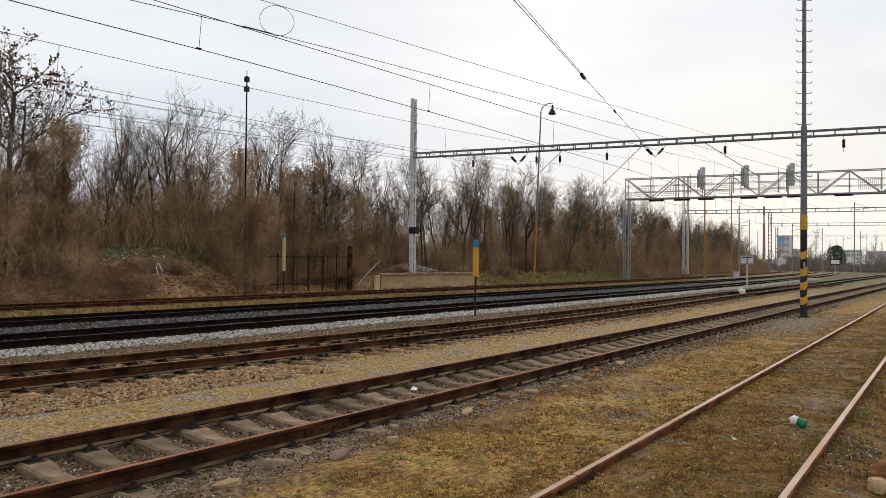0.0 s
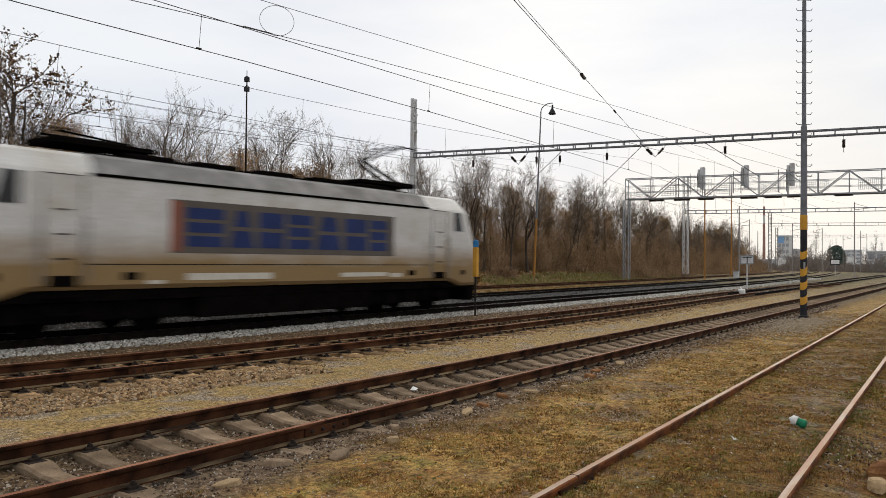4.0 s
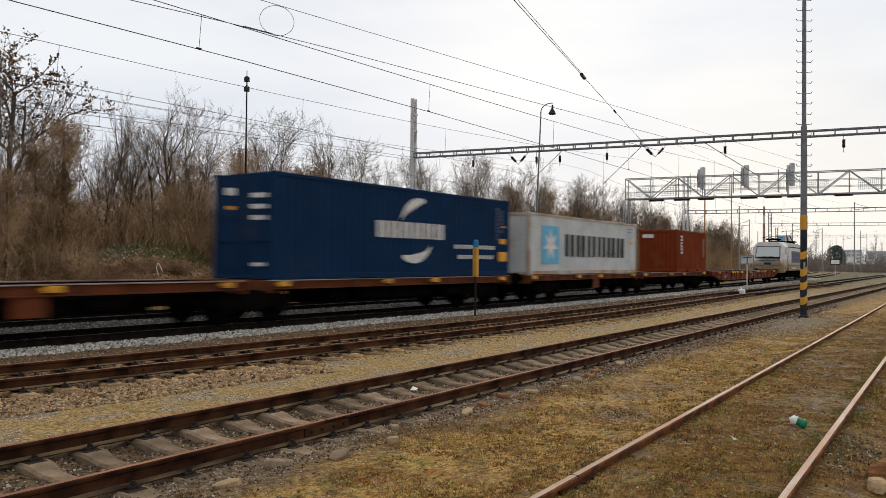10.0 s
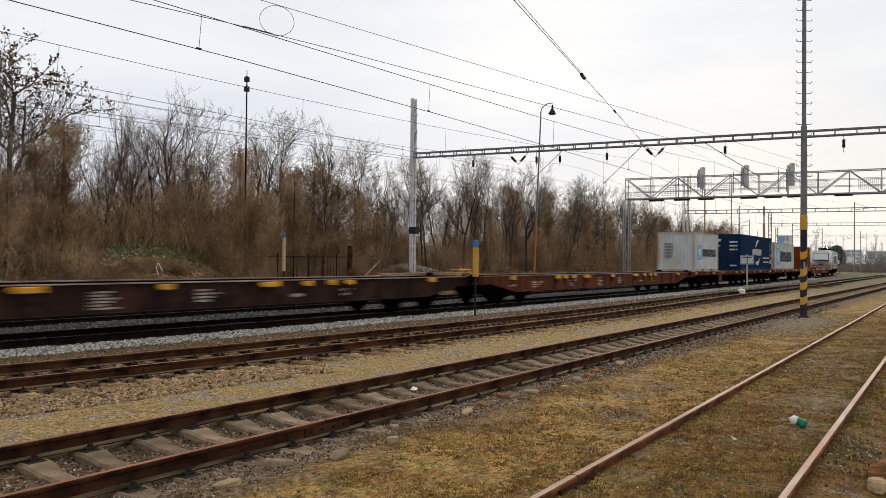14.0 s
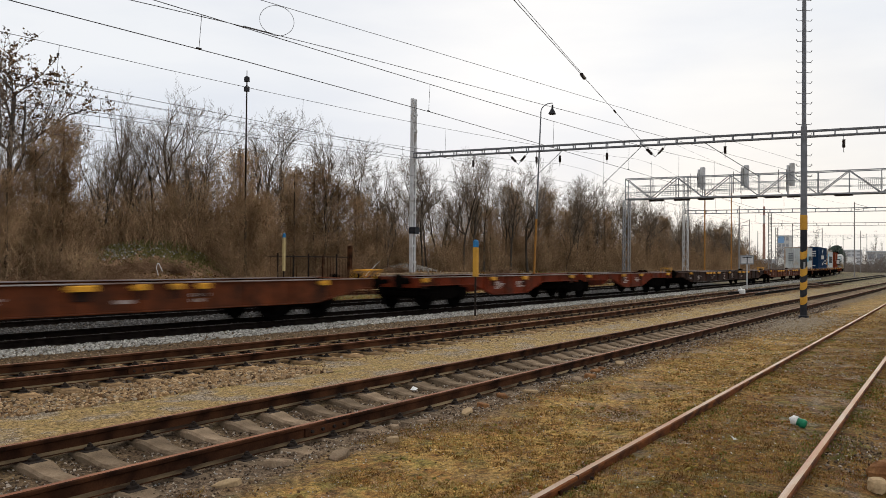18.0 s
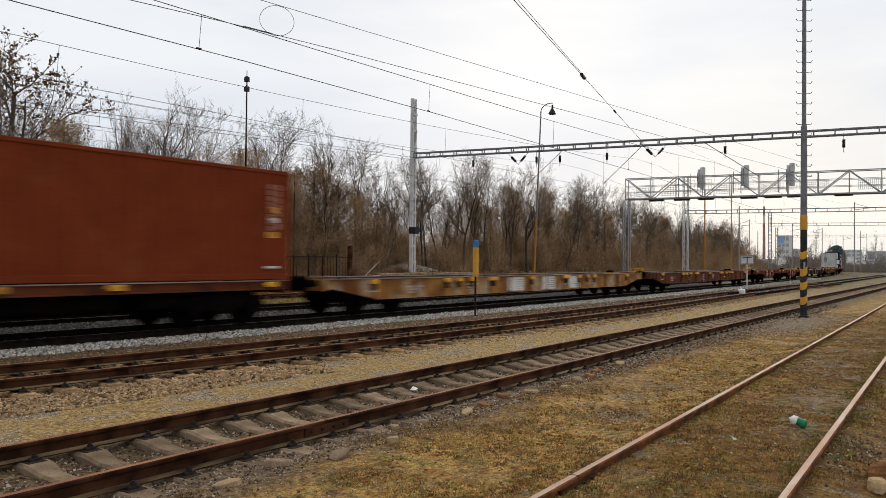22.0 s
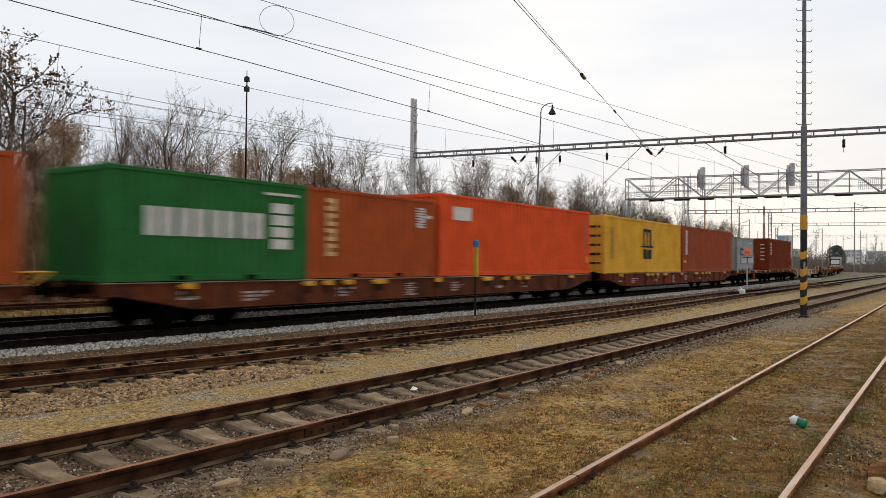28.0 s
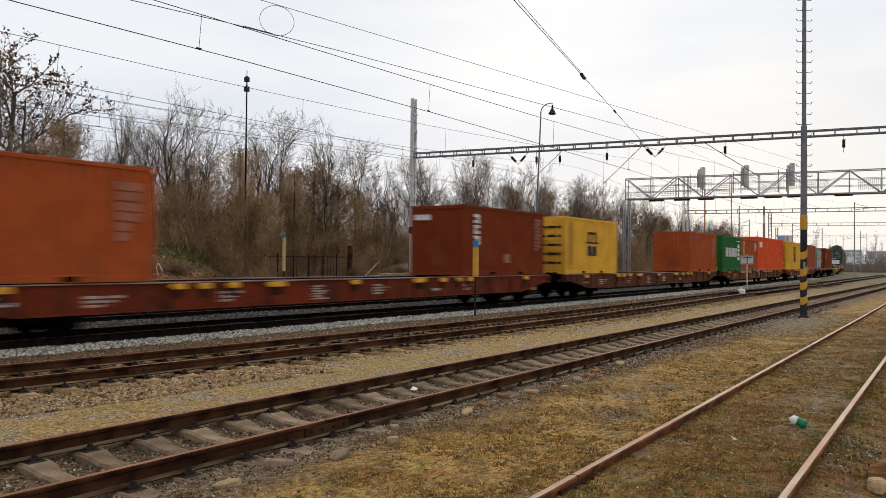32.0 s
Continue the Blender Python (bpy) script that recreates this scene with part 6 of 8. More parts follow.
def striped_post(x, y, z0, h, w, foot, label, paint_mat):
    t = thing("marker_post", label, "marker post", "blue-capped posts", at=pose(x, y, z0))
    part("pole", Build().rod((0, 0, -0.1), (0, 0, foot + 0.3), w * 0.22, 8), IRON, t, "thin steel foot pole")
    part("board", Build().box(-w / 2, w / 2, -w / 2, w / 2, foot, h - w * 1.6, 0.02), paint_mat, t, "painted post body")
    b = Build()
    b.box(-w / 2 - 0.01, w / 2 + 0.01, -w / 2 - 0.01, w / 2 + 0.01, h - w * 1.6, h, w * 0.35)
    part("cap", b, BLUE_CAP, t, "blue painted cap")
    return t


def lamp_post(x, y, z0, h, label, arm=1.0):
    t = thing("lamp_post", label, "lamp post", at=pose(x, y, z0, 0, 0, -56) @ pose(0, 0, 0, 0, 2.0, 0))
    part("pole", Build().rod((0, 0, 0), (0, 0, h * 0.33), 0.1, 10, 0.09), LAMP_YELLOW, t, "ochre painted lower pole")
    part("upper_pole", Build().rod((0, 0, h * 0.33), (0, 0, h - 0.8), 0.085, 10, 0.055), MAST_GREY, t)
    b = Build()
    prev = Vector((0, 0, h - 0.8))
    for i in range(1, 9):
        a = math.pi / 2 * i / 8
        q = Vector((arm * (1 - math.cos(a)), 0, h - 0.8 + 0.8 * math.sin(a)))
        b.rod(prev, q, 0.045, 6)
        prev = q
    part("arm", b, MAST_GREY, t)
    part("lamp", Build().lathe([(0.07, h - 0.15), (0.1, h - 0.5), (0.17, h - 0.6), (0.34, h - 0.95), (0.3, h - 1.0), (0.05, h - 1.0)], (arm, 0, 0), 12), MAST_BLACK, t, "dark bell-shaped lamp")
    return t


striped_mast()
PORTAL_Z = 8.72
portal("grey catenary portal with a twin-post upright spanning the tracks", (42.4, 31.0), (46.2, -3.0), PORTAL_Z - 0.04, 0.29, (1.0, 0.0), MAST_GREY)
gantry()
portal("distant lattice catenary portal over the yard", (99.0, 30.1), (102.0, -8.0), 8.0, 0.4, (0.4, 0.0), MAST_GREY, "lattice", 1.2, 4.4)
striped_post(23.0, 14.19, 0.02, 2.62, 0.165, 1.35, "ochre marker post with blue cap on a thin pole", YELLOW)
striped_post(28.9, 29.4, 0.2, 3.05, 0.14, 1.1, "pale yellow marker post with blue cap by the back siding", CREAM_PAINT)
lamp_post(62.0, 32.2, 0.6, 15.4, "tall yard lamp post with curved arm and bell lamp")


# ---- overhead wires ----
def tube(line, r, n=4):
    """One continuous tube along a line of points."""
    rings = []
    for i, p in enumerate(line):
        q = (line[min(i + 1, len(line) - 1)] - line[max(i - 1, 0)]).to_track_quat("Z", "Y").to_matrix()
        rings.append([p + q @ Vector((r * math.cos(2 * math.pi * k / n), r * math.sin(2 * math.pi * k / n), 0)) for k in range(n)])
    return Build().loft(rings)


def wire(name, label, pts, r=0.012, sag=0.0, parent=None):
    line = [Vector(pts[0])]
    for (a, e) in zip(pts, pts[1:]):
        a, e = Vector(a), Vector(e)
        n = 10 if sag else 1
        for i in range(1, n + 1):
            f = i / n
            line.append(a + (e - a) * f - Vector((0, 0, sag * 4 * f * (1 - f))))
    b = tube(line, r)
    if parent is not None:
        return part(name, b, WIRE, parent)
    return tagged(part(name, b, WIRE), label, "overhead wire", "overhead line")


def follow(line, x0, x1, step, z, off=0.0):
    out = []
    x = x0
    while x <= x1:
        out.append((x, line(x) + off, z(x) if callable(z) else z))
        x += step
    return out


def catenary(label, line, x0, x1, z, messenger, pitch, phase, r=0.0065):
    """Contact wire, messenger wire and droppers over one track."""
    t = thing("overhead_line", label, "overhead wire", "overhead line")
    wire("contact_wire", "", follow(line, x0, x1, 6, z), r, parent=t)
    wire("messenger_wire", "", follow(line, x0, x1, 4, messenger), r, parent=t)
    x = x0 + phase
    while x < x1:
        low = z(x) if callable(z) else z
        part("dropper", Build().rod((x, line(x), low), (x + 0.05, line(x), messenger(x)), 0.006, 4), WIRE, t)
        if x < 60:
            part("dropper_clamp", Build().rod((x - 0.05, line(x), low + 0.01), (x + 0.05, line(x), low + 0.01), 0.016, 6), WIRE, t)
        x += pitch
    return t


def main_sag(x):
    k = (x - 8) % 76
    k = k - 76 if k > 38 else k
    return 6.55 + 0.00105 * k * k


catenary("contact and messenger wire over the near main track", line_main, -40, 240, 5.74, main_sag, 7.4, 5.05)
catenary("contact and messenger wire over the far main track", lambda x: line_main(x, 4.75), -40, 240, 5.74, main_sag, 7.2, 3.0)
catenary("contact and messenger wire over the loop track", line_b, -14, 74, lambda x: 5.71 - 0.0118 * min(x, 24.0), lambda x: 6.195 + 0.00125 * (x - 14) ** 2 if x < 44 else 7.32 - 0.02 * (x - 44), 6.55, 3.39, 0.008)


def straight(p, q, x):
    f = (x - p[0]) / (q[0] - p[0])
    return tuple(a + (c - a) * f for a, c in zip(p, q))


for label, p, q, x0, x1, r in (
        ("heavy anchor wire running over the sidings", (15.2, 8.455, 7.7), (38.0, 13.655, 7.85), -20, 43, 0.011),
        ("twin of the anchor wire", (15.2, 8.37, 7.7), (23.0, 10.22, 7.78), -20, 23, 0.0085)):
    wire("overhead_wire", label, [straight(p, q, x0), straight(p, q, x1)], r)
wire("overhead_wire", "crossing messenger wire over the sidings", [(-30, 15.5, 5.9), (10.22, 11.12, 6.77), (14.62, 10.63, 6.83), (26.09, 9.37, 6.97), (46, 7.2, 7.2)], 0.006)
wire("overhead_wire", "crossing contact wire over the sidings", [(-30, 15.5, 5.4), (7.66, 11.4, 6.1), (9.5, 11.2, 6.17), (12.21, 10.9, 6.23), (19.81, 10.06, 6.32), (26.09, 9.37, 6.39), (46, 7.2, 6.6)], 0.007)
for cx0, cr, lab in ((22.9, 0.06, "dark clamp joining two anchor wires"), (29.1, 0.035, "small dark clamp on the anchor wire")):
    clamp = Build()
    c0 = Vector(straight((15.2, 8.455, 7.7), (38.0, 13.655, 7.85), cx0))
    clamp.rod(c0 - Vector((0.25, 0.06, 0)), c0 + Vector((0.25, 0.06, 0)), cr, 8)
    tagged(part("wire_clamp", clamp, INSULATOR), lab, "clamp", "clamps on the wires")
splice = Build()
splice.rod((9.9, 11.19, 6.195), (10.55, 11.12, 6.205), 0.014, 6)
tagged(part("wire_splice", splice, INSULATOR), "dark splice where two wires are bound together", "clamp", "clamps on the wires")
rc = Vector((10.65, 11.1, 6.48))
ring = tube([rc + Vector((0.27 * math.cos(a), -0.188 * math.cos(a), 0.29 * math.sin(a))) for a in (2 * math.pi * i / 28 for i in range(29))], 0.005)
tagged(part("wire_coil", ring, WIRE), "loop of spare wire hanging between two wires", "wire coil")
for k, dz in ((0.0, 0.0), (0.25, -0.12)):
    wire("feeder_wire", "twin feeder wires along the back of the yard", [(-40, 31.5 + k, 8.6 + dz), (11.5, 31.0 + k, 7.85 + dz), (42.4, 30.8 + k, 8.75 + dz)], 0.012)
for label, a, e in (("thin wire along the tree line", (-30, 31.5, 7.6), (95, 30.5, 8.2)), ("lower thin wire along the tree line", (-30, 31.5, 7.2), (95, 30.5, 7.7)),
                    ("thin return wire beside the far main track", (-30, 24.0, 7.2), (44, 24.5, 8.0)), ("thin cross wire towards the signal bridge", (44.0, 14, 8.6), (100, 12, 8.8))):
    wire("thin_wire", label, [a, e], 0.006, 0.5)


def insulator_arm(x, y, z, kind):
    """Insulator string hung from a portal beam, single or as a V."""
    t = thing("insulator", "dark ribbed insulator hanging from the portal beam", "insulator", "insulators on the portal")
    ends = [(0.0, -0.9)] if kind == "single" else [(-0.55, -0.6), (0.55, -0.6)]
    low = Vector((x, y, z - 0.75))
    for dx, _ in ends:
        top = Vector((x + dx * 0.1, y + dx * 1.4, z)) if kind != "single" else Vector((x, y, z))
        bot = low if kind != "single" else Vector((x, y, z - 1.0))
        d = bot - top
        b = Build()
        b.rod(top, bot, 0.015, 5)
        part("hanger", b, WIRE, t)
        b = Build()
        for i in range(6):
            p = top + d * (0.35 + 0.07 * i)
            b.rod(p, p + d * 0.062, 0.09, 8, 0.055)
        part("ribbed_body", b, INSULATOR, t)
    return t


def on_portal(y):
    f = (31.0 - y) / 34.0
    return 42.4 + 3.8 * f


for y, kind in ((26.7, "single"), (23.6, "v"), (22.4, "single"), (20.9, "single"), (18.0, "single"), (15.2, "v"), (11.4, "single"), (5.6, "single")):
    insulator_arm(on_portal(y), y, PORTAL_Z, kind)
for y0, y1, z1, label in ((20.7, 22.9, 6.6, "slanting steady arm under the portal"), (15.9, 18.1, 6.5, "slanting steady arm with insulator"), (12.6, 9.6, 6.6, "long slanting steady arm under the portal")):
    b = Build()
    b.rod((on_portal(y0), y0, PORTAL_Z), (on_portal(y1) - 0.3, y1, z1), 0.02, 5)
    tagged(part("steady_arm", b, WIRE), label, "steady arm", "steady arms")


# ---- bare winter trees and thickets on the bank ----
BARK = material("bark", (0.1, 0.082, 0.066), (0.055, 0.044, 0.035), 0.95, 0, 6, 50, 0.4, random_tint=0.3)
TWIG = island_material("twigs", [(0.15, 0.117, 0.088), (0.21, 0.165, 0.122), (0.1, 0.08, 0.06), (0.28, 0.225, 0.17)], broad=((0.65, 0.6, 0.55), 0.5))
TWIG_RED = island_material("reddish_twigs", [(0.28, 0.178, 0.104), (0.38, 0.25, 0.148), (0.19, 0.122, 0.072), (0.48, 0.33, 0.195), (0.27, 0.21, 0.105)], broad=((0.5, 0.46, 0.42), 0.6))
TWIG_RUSSET = island_material("russet_scrub", [(0.22, 0.135, 0.08), (0.31, 0.195, 0.118), (0.15, 0.093, 0.056), (0.38, 0.255, 0.155)], broad=((0.6, 0.55, 0.5), 0.9))


def tree_meshes(seed, spread, forks, thick, bare=0.25):
    """A bare tree ten metres high: tapered trunk and limbs in one mesh, branches and twigs in another."""
    rnd = random.Random(seed)
    wood, fine = Build(), Build()

    def grow(p, d, length, r, level):
        steps = (6, 5, 4, 3, 2)[level]
        q = p
        for i in range(steps):
            wig = 0.09 if level == 0 else 0.2
            d = (d + Vector((rnd.gauss(0, wig), rnd.gauss(0, wig), rnd.gauss(0.03 if level == 0 else 0.075, wig * 0.7)))).normalized()
            e = q + d * (length / steps)
            r1, r2 = r * (1 - 0.6 * i / steps), r * (1 - 0.6 * (i + 1) / steps)
            if level < 2:
                wood.rod(q, e, r1, 6 if level == 0 else 5, r2)
            else:
                fine.rod(q, e, max(r1, 0.0085 - 0.001 * level), 3, max(r2, 0.0045))
            q = e
            if level < 4 and (i > 1 or level > 0 or bare < 0.1):
                for _ in range(forks[level] + (1 if rnd.random() < 0.3 else 0)):
                    ax = Vector((rnd.gauss(0, 1), rnd.gauss(0, 1), rnd.gauss(0, 0.5))).normalized()
                    nd = (d * rnd.uniform(0.45, 0.9) + ax * spread * rnd.uniform(0.65, 1.3) + Vector((0, 0, 0.18))).normalized()
                    k = (0.62, 0.58, 0.6, 0.6)[level] * rnd.uniform(0.6, 1.2) * (1 - 0.4 * i / steps)
                    grow(q, nd, length * k, r2 * rnd.uniform(0.5, 0.75), level + 1)

    grow(Vector((0, 0, -0.2)), Vector((rnd.uniform(-0.08, 0.08), rnd.uniform(-0.08, 0.08), 1)), 7.0, thick, 0)
    k = 10.0 / max(v[2] for v in fine.v)
    for b in (wood, fine):
        b.v = [(x * k, y * k, z * k) for x, y, z in b.v]
    return wood.mesh("trunk"), fine.mesh("crown")


def dry_leaves(b, rnd, n):
    """Withered leaves left on the stems."""
    out = Build()
    for _ in range(n):
        p = Vector(b.v[rnd.randrange(len(b.v))])
        d1 = Vector((rnd.gauss(0, 1), rnd.gauss(0, 1), rnd.gauss(0, 1))).normalized() * rnd.uniform(0.025, 0.06)
        d2 = Vector((rnd.gauss(0, 1), rnd.gauss(0, 1), rnd.gauss(0, 1))).normalized() * rnd.uniform(0.02, 0.04)
        out.add([p - d1, p + d2, p + d1, p - d2], [(0, 1, 2, 3)])
    return out


def thicket_mesh(seed, n, height, width):
    """Dense scrub: many thin leaning stems with side twigs."""
    rnd = random.Random(seed)
    b = Build()
    for _ in range(n):
        p = Vector((rnd.gauss(0, width), rnd.gauss(0, width * 0.6), -0.1))
        d = Vector((rnd.gauss(0, 0.25), rnd.gauss(0, 0.25), 1)).normalized()
        h = height * rnd.uniform(0.3, 1.0) * math.exp(-0.18 * (p.x / width) ** 2)
        r = rnd.uniform(0.009, 0.02)
        for i in range(4):
            d = (d + Vector((rnd.gauss(0, 0.2), rnd.gauss(0, 0.2), 0.02))).normalized()
            q = p + d * h / 4
            b.rod(p, q, r, 3, r * 0.75)
            r *= 0.75
            for _ in range(4):
                e = (d * 0.5 + Vector((rnd.gauss(0, 0.7), rnd.gauss(0, 0.7), rnd.gauss(0.2, 0.4)))).normalized()
                b.rod(q, q + e * h * rnd.uniform(0.08, 0.24), max(r * 0.6, 0.005), 3, 0.004)
            p = q
    return b.mesh("stem_tangle"), dry_leaves(b, rnd, n * 9).mesh("dry_foliage")


def clad_mesh(seed, height, width, n=520):
    """A trunk smothered in dry climber: short twigs all the way up."""
    rnd = random.Random(seed)
    b = Build()
    trunk = Build().rod((0, 0, -0.2), (rnd.uniform(-0.3, 0.3), 0, height * 0.9), 0.12, 6, 0.03)
    for _ in range(n):
        k = rnd.random()
        p = Vector((rnd.gauss(0, width * 0.4), rnd.gauss(0, width * 0.4), height * 0.85 * k))
        d = Vector((rnd.gauss(0, 0.4), rnd.gauss(0, 0.4), rnd.uniform(0.3, 1.3))).normalized()
        h = rnd.uniform(0.6, 1.5) * (1.15 - 0.5 * k)
        r = rnd.uniform(0.008, 0.014)
        for i in range(3):
            d = (d + Vector((rnd.gauss(0, 0.3), rnd.gauss(0, 0.3), 0.05))).normalized()
            q = p + d * h / 3
            b.rod(p, q, r, 3, r * 0.8)
            for _ in range(3):
                e = (d * 0.3 + Vector((rnd.gauss(0, 0.7), rnd.gauss(0, 0.7), rnd.gauss(0, 0.5)))).normalized()
                b.rod(q, q + e * rnd.uniform(0.15, 0.5), 0.006, 3, 0.005)
            p = q
    return trunk.mesh("trunk"), b.mesh("climber"), dry_leaves(b, rnd, n * 4).mesh("dry_foliage")


def bramble_mesh(seed, radius, height, n=300):
    """A dome of arching bramble canes."""
    rnd = random.Random(seed)
    b = Build()
    for _ in range(n):
        a = rnd.uniform(0, 6.283)
        p = Vector((rnd.gauss(0, radius * 0.45), rnd.gauss(0, radius * 0.45), -0.05))
        out = Vector((math.cos(a), math.sin(a), 0)) * rnd.uniform(0.2, 0.8)
        d = (out + Vector((0, 0, 1))).normalized()
        length = height * rnd.uniform(0.7, 1.6)
        r = rnd.uniform(0.006, 0.012)
        for i in range(5):
            d = (d + out * 0.25 + Vector((rnd.gauss(0, 0.15), rnd.gauss(0, 0.15), -0.32))).normalized()
            q = p + d * length / 5
            b.rod(p, q, r, 3, r * 0.85)
            for _ in range(3):
                e = Vector((rnd.gauss(0, 0.7), rnd.gauss(0, 0.7), rnd.gauss(0.1, 0.5))).normalized()
                b.rod(q, q + e * rnd.uniform(0.1, 0.35), 0.006, 3, 0.004)
            p = q
    return b.mesh("cane_dome"), dry_leaves(b, rnd, n * 9).mesh("dry_foliage")


TREES = []
for seed, spread, forks, thick in ((11, 0.55, (2, 2, 1, 1), 0.115), (12, 0.5, (2, 1, 1, 1), 0.13), (13, 0.65, (2, 2, 1, 1), 0.105), (14, 0.42, (2, 1, 1, 1), 0.09), (15, 0.5, (2, 1, 1, 1), 0.085), (16, 0.9, (2, 1, 1, 1), 0.15)):
    w, f = tree_meshes(seed, spread, forks, thick, 0.0 if seed in (14, 15) else 0.25)
    w.materials.append(BARK)
    f.materials.append(TWIG)
    TREES.append((w, f))
THICKETS = []
for seed, n, hgt, wd in ((31, 200, 4.2, 1.5), (32, 240, 3.0, 1.9), (33, 200, 6.5, 1.3), (34, 260, 1.4, 1.9), (35, 200, 5.2, 1.6)):
    THICKETS.append(thicket_mesh(seed, n, hgt, wd))


CLAD = []
for seed, hgt, wd in ((41, 7.4, 1.05), (42, 6.2, 1.25), (43, 8.2, 0.95)):
    CLAD.append(clad_mesh(seed, hgt, wd))
BRAMBLES = []
for seed, rad, hgt in ((51, 1.3, 1.5), (52, 1.7, 1.2), (53, 1.0, 1.0)):
    BRAMBLES.append(bramble_mesh(seed, rad, hgt))


def fuzz_mesh(seed, width, height, n=1900):
    """A low mass of undergrowth: countless short fine twigs, thinning out upwards."""
    rnd = random.Random(seed)
    b = Build()
    for _ in range(n):
        px, py = rnd.gauss(0, width * 0.5), rnd.gauss(0, width * 0.35)
        top = height * math.exp(-0.5 * (px / width) ** 2) * (0.75 + 0.35 * math.sin(px * 3.1 + seed))
        p = Vector((px, py, top * rnd.random() ** 1.5))
        d = Vector((rnd.gauss(0, 0.5), rnd.gauss(0, 0.5), rnd.uniform(0.2, 1.2))).normalized()
        q = p + d * rnd.uniform(0.3, 0.8)
        b.rod(p, q, rnd.uniform(0.006, 0.012), 3, 0.005)
        for _k in range(2):
            e = (d + Vector((rnd.gauss(0, 0.6), rnd.gauss(0, 0.6), rnd.gauss(0, 0.4)))).normalized()
            b.rod(q, q + e * rnd.uniform(0.15, 0.45), 0.006, 3, 0.003)
    return b.mesh("twig_mass"), dry_leaves(b, rnd, n * 2).mesh("dry_foliage")


def plant_tree(k, x, y, scale, turn, label="bare deciduous tree with fine brown twigs on the bank"):
    w, f = TREES[k]
    t = thing("tree", label, "tree", "trees on the bank", at=pose(x, y, ground_height(x, y), 0, 0, turn) @ Matrix.Diagonal((scale, scale, scale, 1)))
    part("trunk", w, BARK, t)
    part("crown", f, TWIG, t)
    return t


def plant(kind, x, y, scale, turn):
    meshes, name, label, group, cat = kind
    t = thing(name, label, cat, group, at=pose(x, y, ground_height(x, y), 0, 0, turn) @ Matrix.Diagonal((scale, scale * 0.95, scale, 1)))
    for me in meshes:
        plain = me.name.split(".")[0]
        part(plain, me, BARK if plain == "trunk" else (TWIG_RUSSET if name == "bramble" else TWIG_RED), t)


SCRUB = [(m, "bush", "leafless brown thicket of thin stems on the bank", "thickets on the bank", "bush") for m in THICKETS]
VINE = [(m, "climber_clad_tree", "small tree smothered in dry brown climber", "overgrown trees", "tree") for m in CLAD]
FUZZ = [(fuzz_mesh(sd, wd, hg), "undergrowth", "fuzzy brown undergrowth of fine dry twigs", "undergrowth of the wood", "bush") for sd, wd, hg in ((61, 1.7, 3.2), (62, 2.2, 2.6), (63, 1.4, 3.9))]
BRAMBLE = [(m, "bramble", "brown arching bramble bush beside the siding", "brambles", "bush") for m in BRAMBLES]


def by_view(px, y):
    """Place at depth y on a bearing across the view."""
    return y / math.tan(YAW - math.atan((px - 784) / 1391.0))


def tree_top(x):
    """Height of the tree line along the bank."""
    stops = ((10, 9.5), (19, 10.2), (22, 8.8), (26, 10.2), (31, 10.7), (38, 10.4), (44, 9.6), (46.5, 7.8), (49, 8.6), (54, 10.0), (75, 11.0), (100, 10.6), (125, 9.6), (150, 9.0), (190, 8.0))
    for (a, p), (b, q) in zip(stops, stops[1:]):
        if a <= x <= b:
            return p + (q - p) * (x - a) / (b - a)
    return 9.0


rt = random.Random(5)
x = 12.0
while x < 185:
    for row in range(4):
        if x < 46 and rt.random() < 0.42 or x > 31 and row == 3 or 44 < x < 80 and row == 2 and rt.random() < 0.5:
            continue
        xx = x * (1 + 0.04 * row) + rt.uniform(-1.5, 1.5)
        yy = line_main(xx) + 18.6 + row * 3.2 + rt.uniform(-1.3, 1.3)
        if 20 < xx < 31 and row < 2:
            continue
        key = (x if row == 0 else x * (1 + 0.04 * row)) / (yy / 36.0)
        plant_tree(rt.randrange(6), xx, yy, 0.1 * tree_top(key) * rt.uniform(0.72, 1.12) * (0.95 + 0.05 * row), rt.uniform(0, 360))
    x += 2.6 if x < 60 else 4.6
for px, y, k, s in ((214, 43.0, 0, 1.0), (262, 41.5, 4, 0.95), (303, 40.0, 1, 1.08), (322, 41.0, 3, 1.05), (352, 42.5, 2, 0.9), (178, 40.0, 3, 0.95)):
    plant_tree(k, by_view(px, y), y, s, px * 7)
# tangled climbers and scrub in front of the wood
for px, y, s in ((12, 33.5, 0.9), (62, 34.5, 0.85), (108, 34.5, 0.95), (300, 39.0, 0.55), (436, 30.9, 0.95), (452, 31.2, 0.75), (470, 33.5, 1.0), (425, 34.5, 1.1), (520, 34.5, 1.05), (556, 35.0, 1.15),
                 (598, 34.6, 1.0), (630, 35.0, 0.9), (668, 36.0, 0.8), (840, 36.0, 0.95), (868, 35.0, 0.85), (905, 36.5, 1.0), (968, 36.0, 1.1), (1000, 35.5, 0.9), (1040, 36.0, 1.1), (1072, 36.5, 1.0), (1150, 37.0, 1.1), (1176, 37.0, 1.0), (1245, 38.0, 1.0), (1270, 39.0, 1.0)):
    plant(rt.choice(VINE), by_view(px, y), y, s * rt.uniform(0.9, 1.1), rt.uniform(0, 360))
x = 12.0
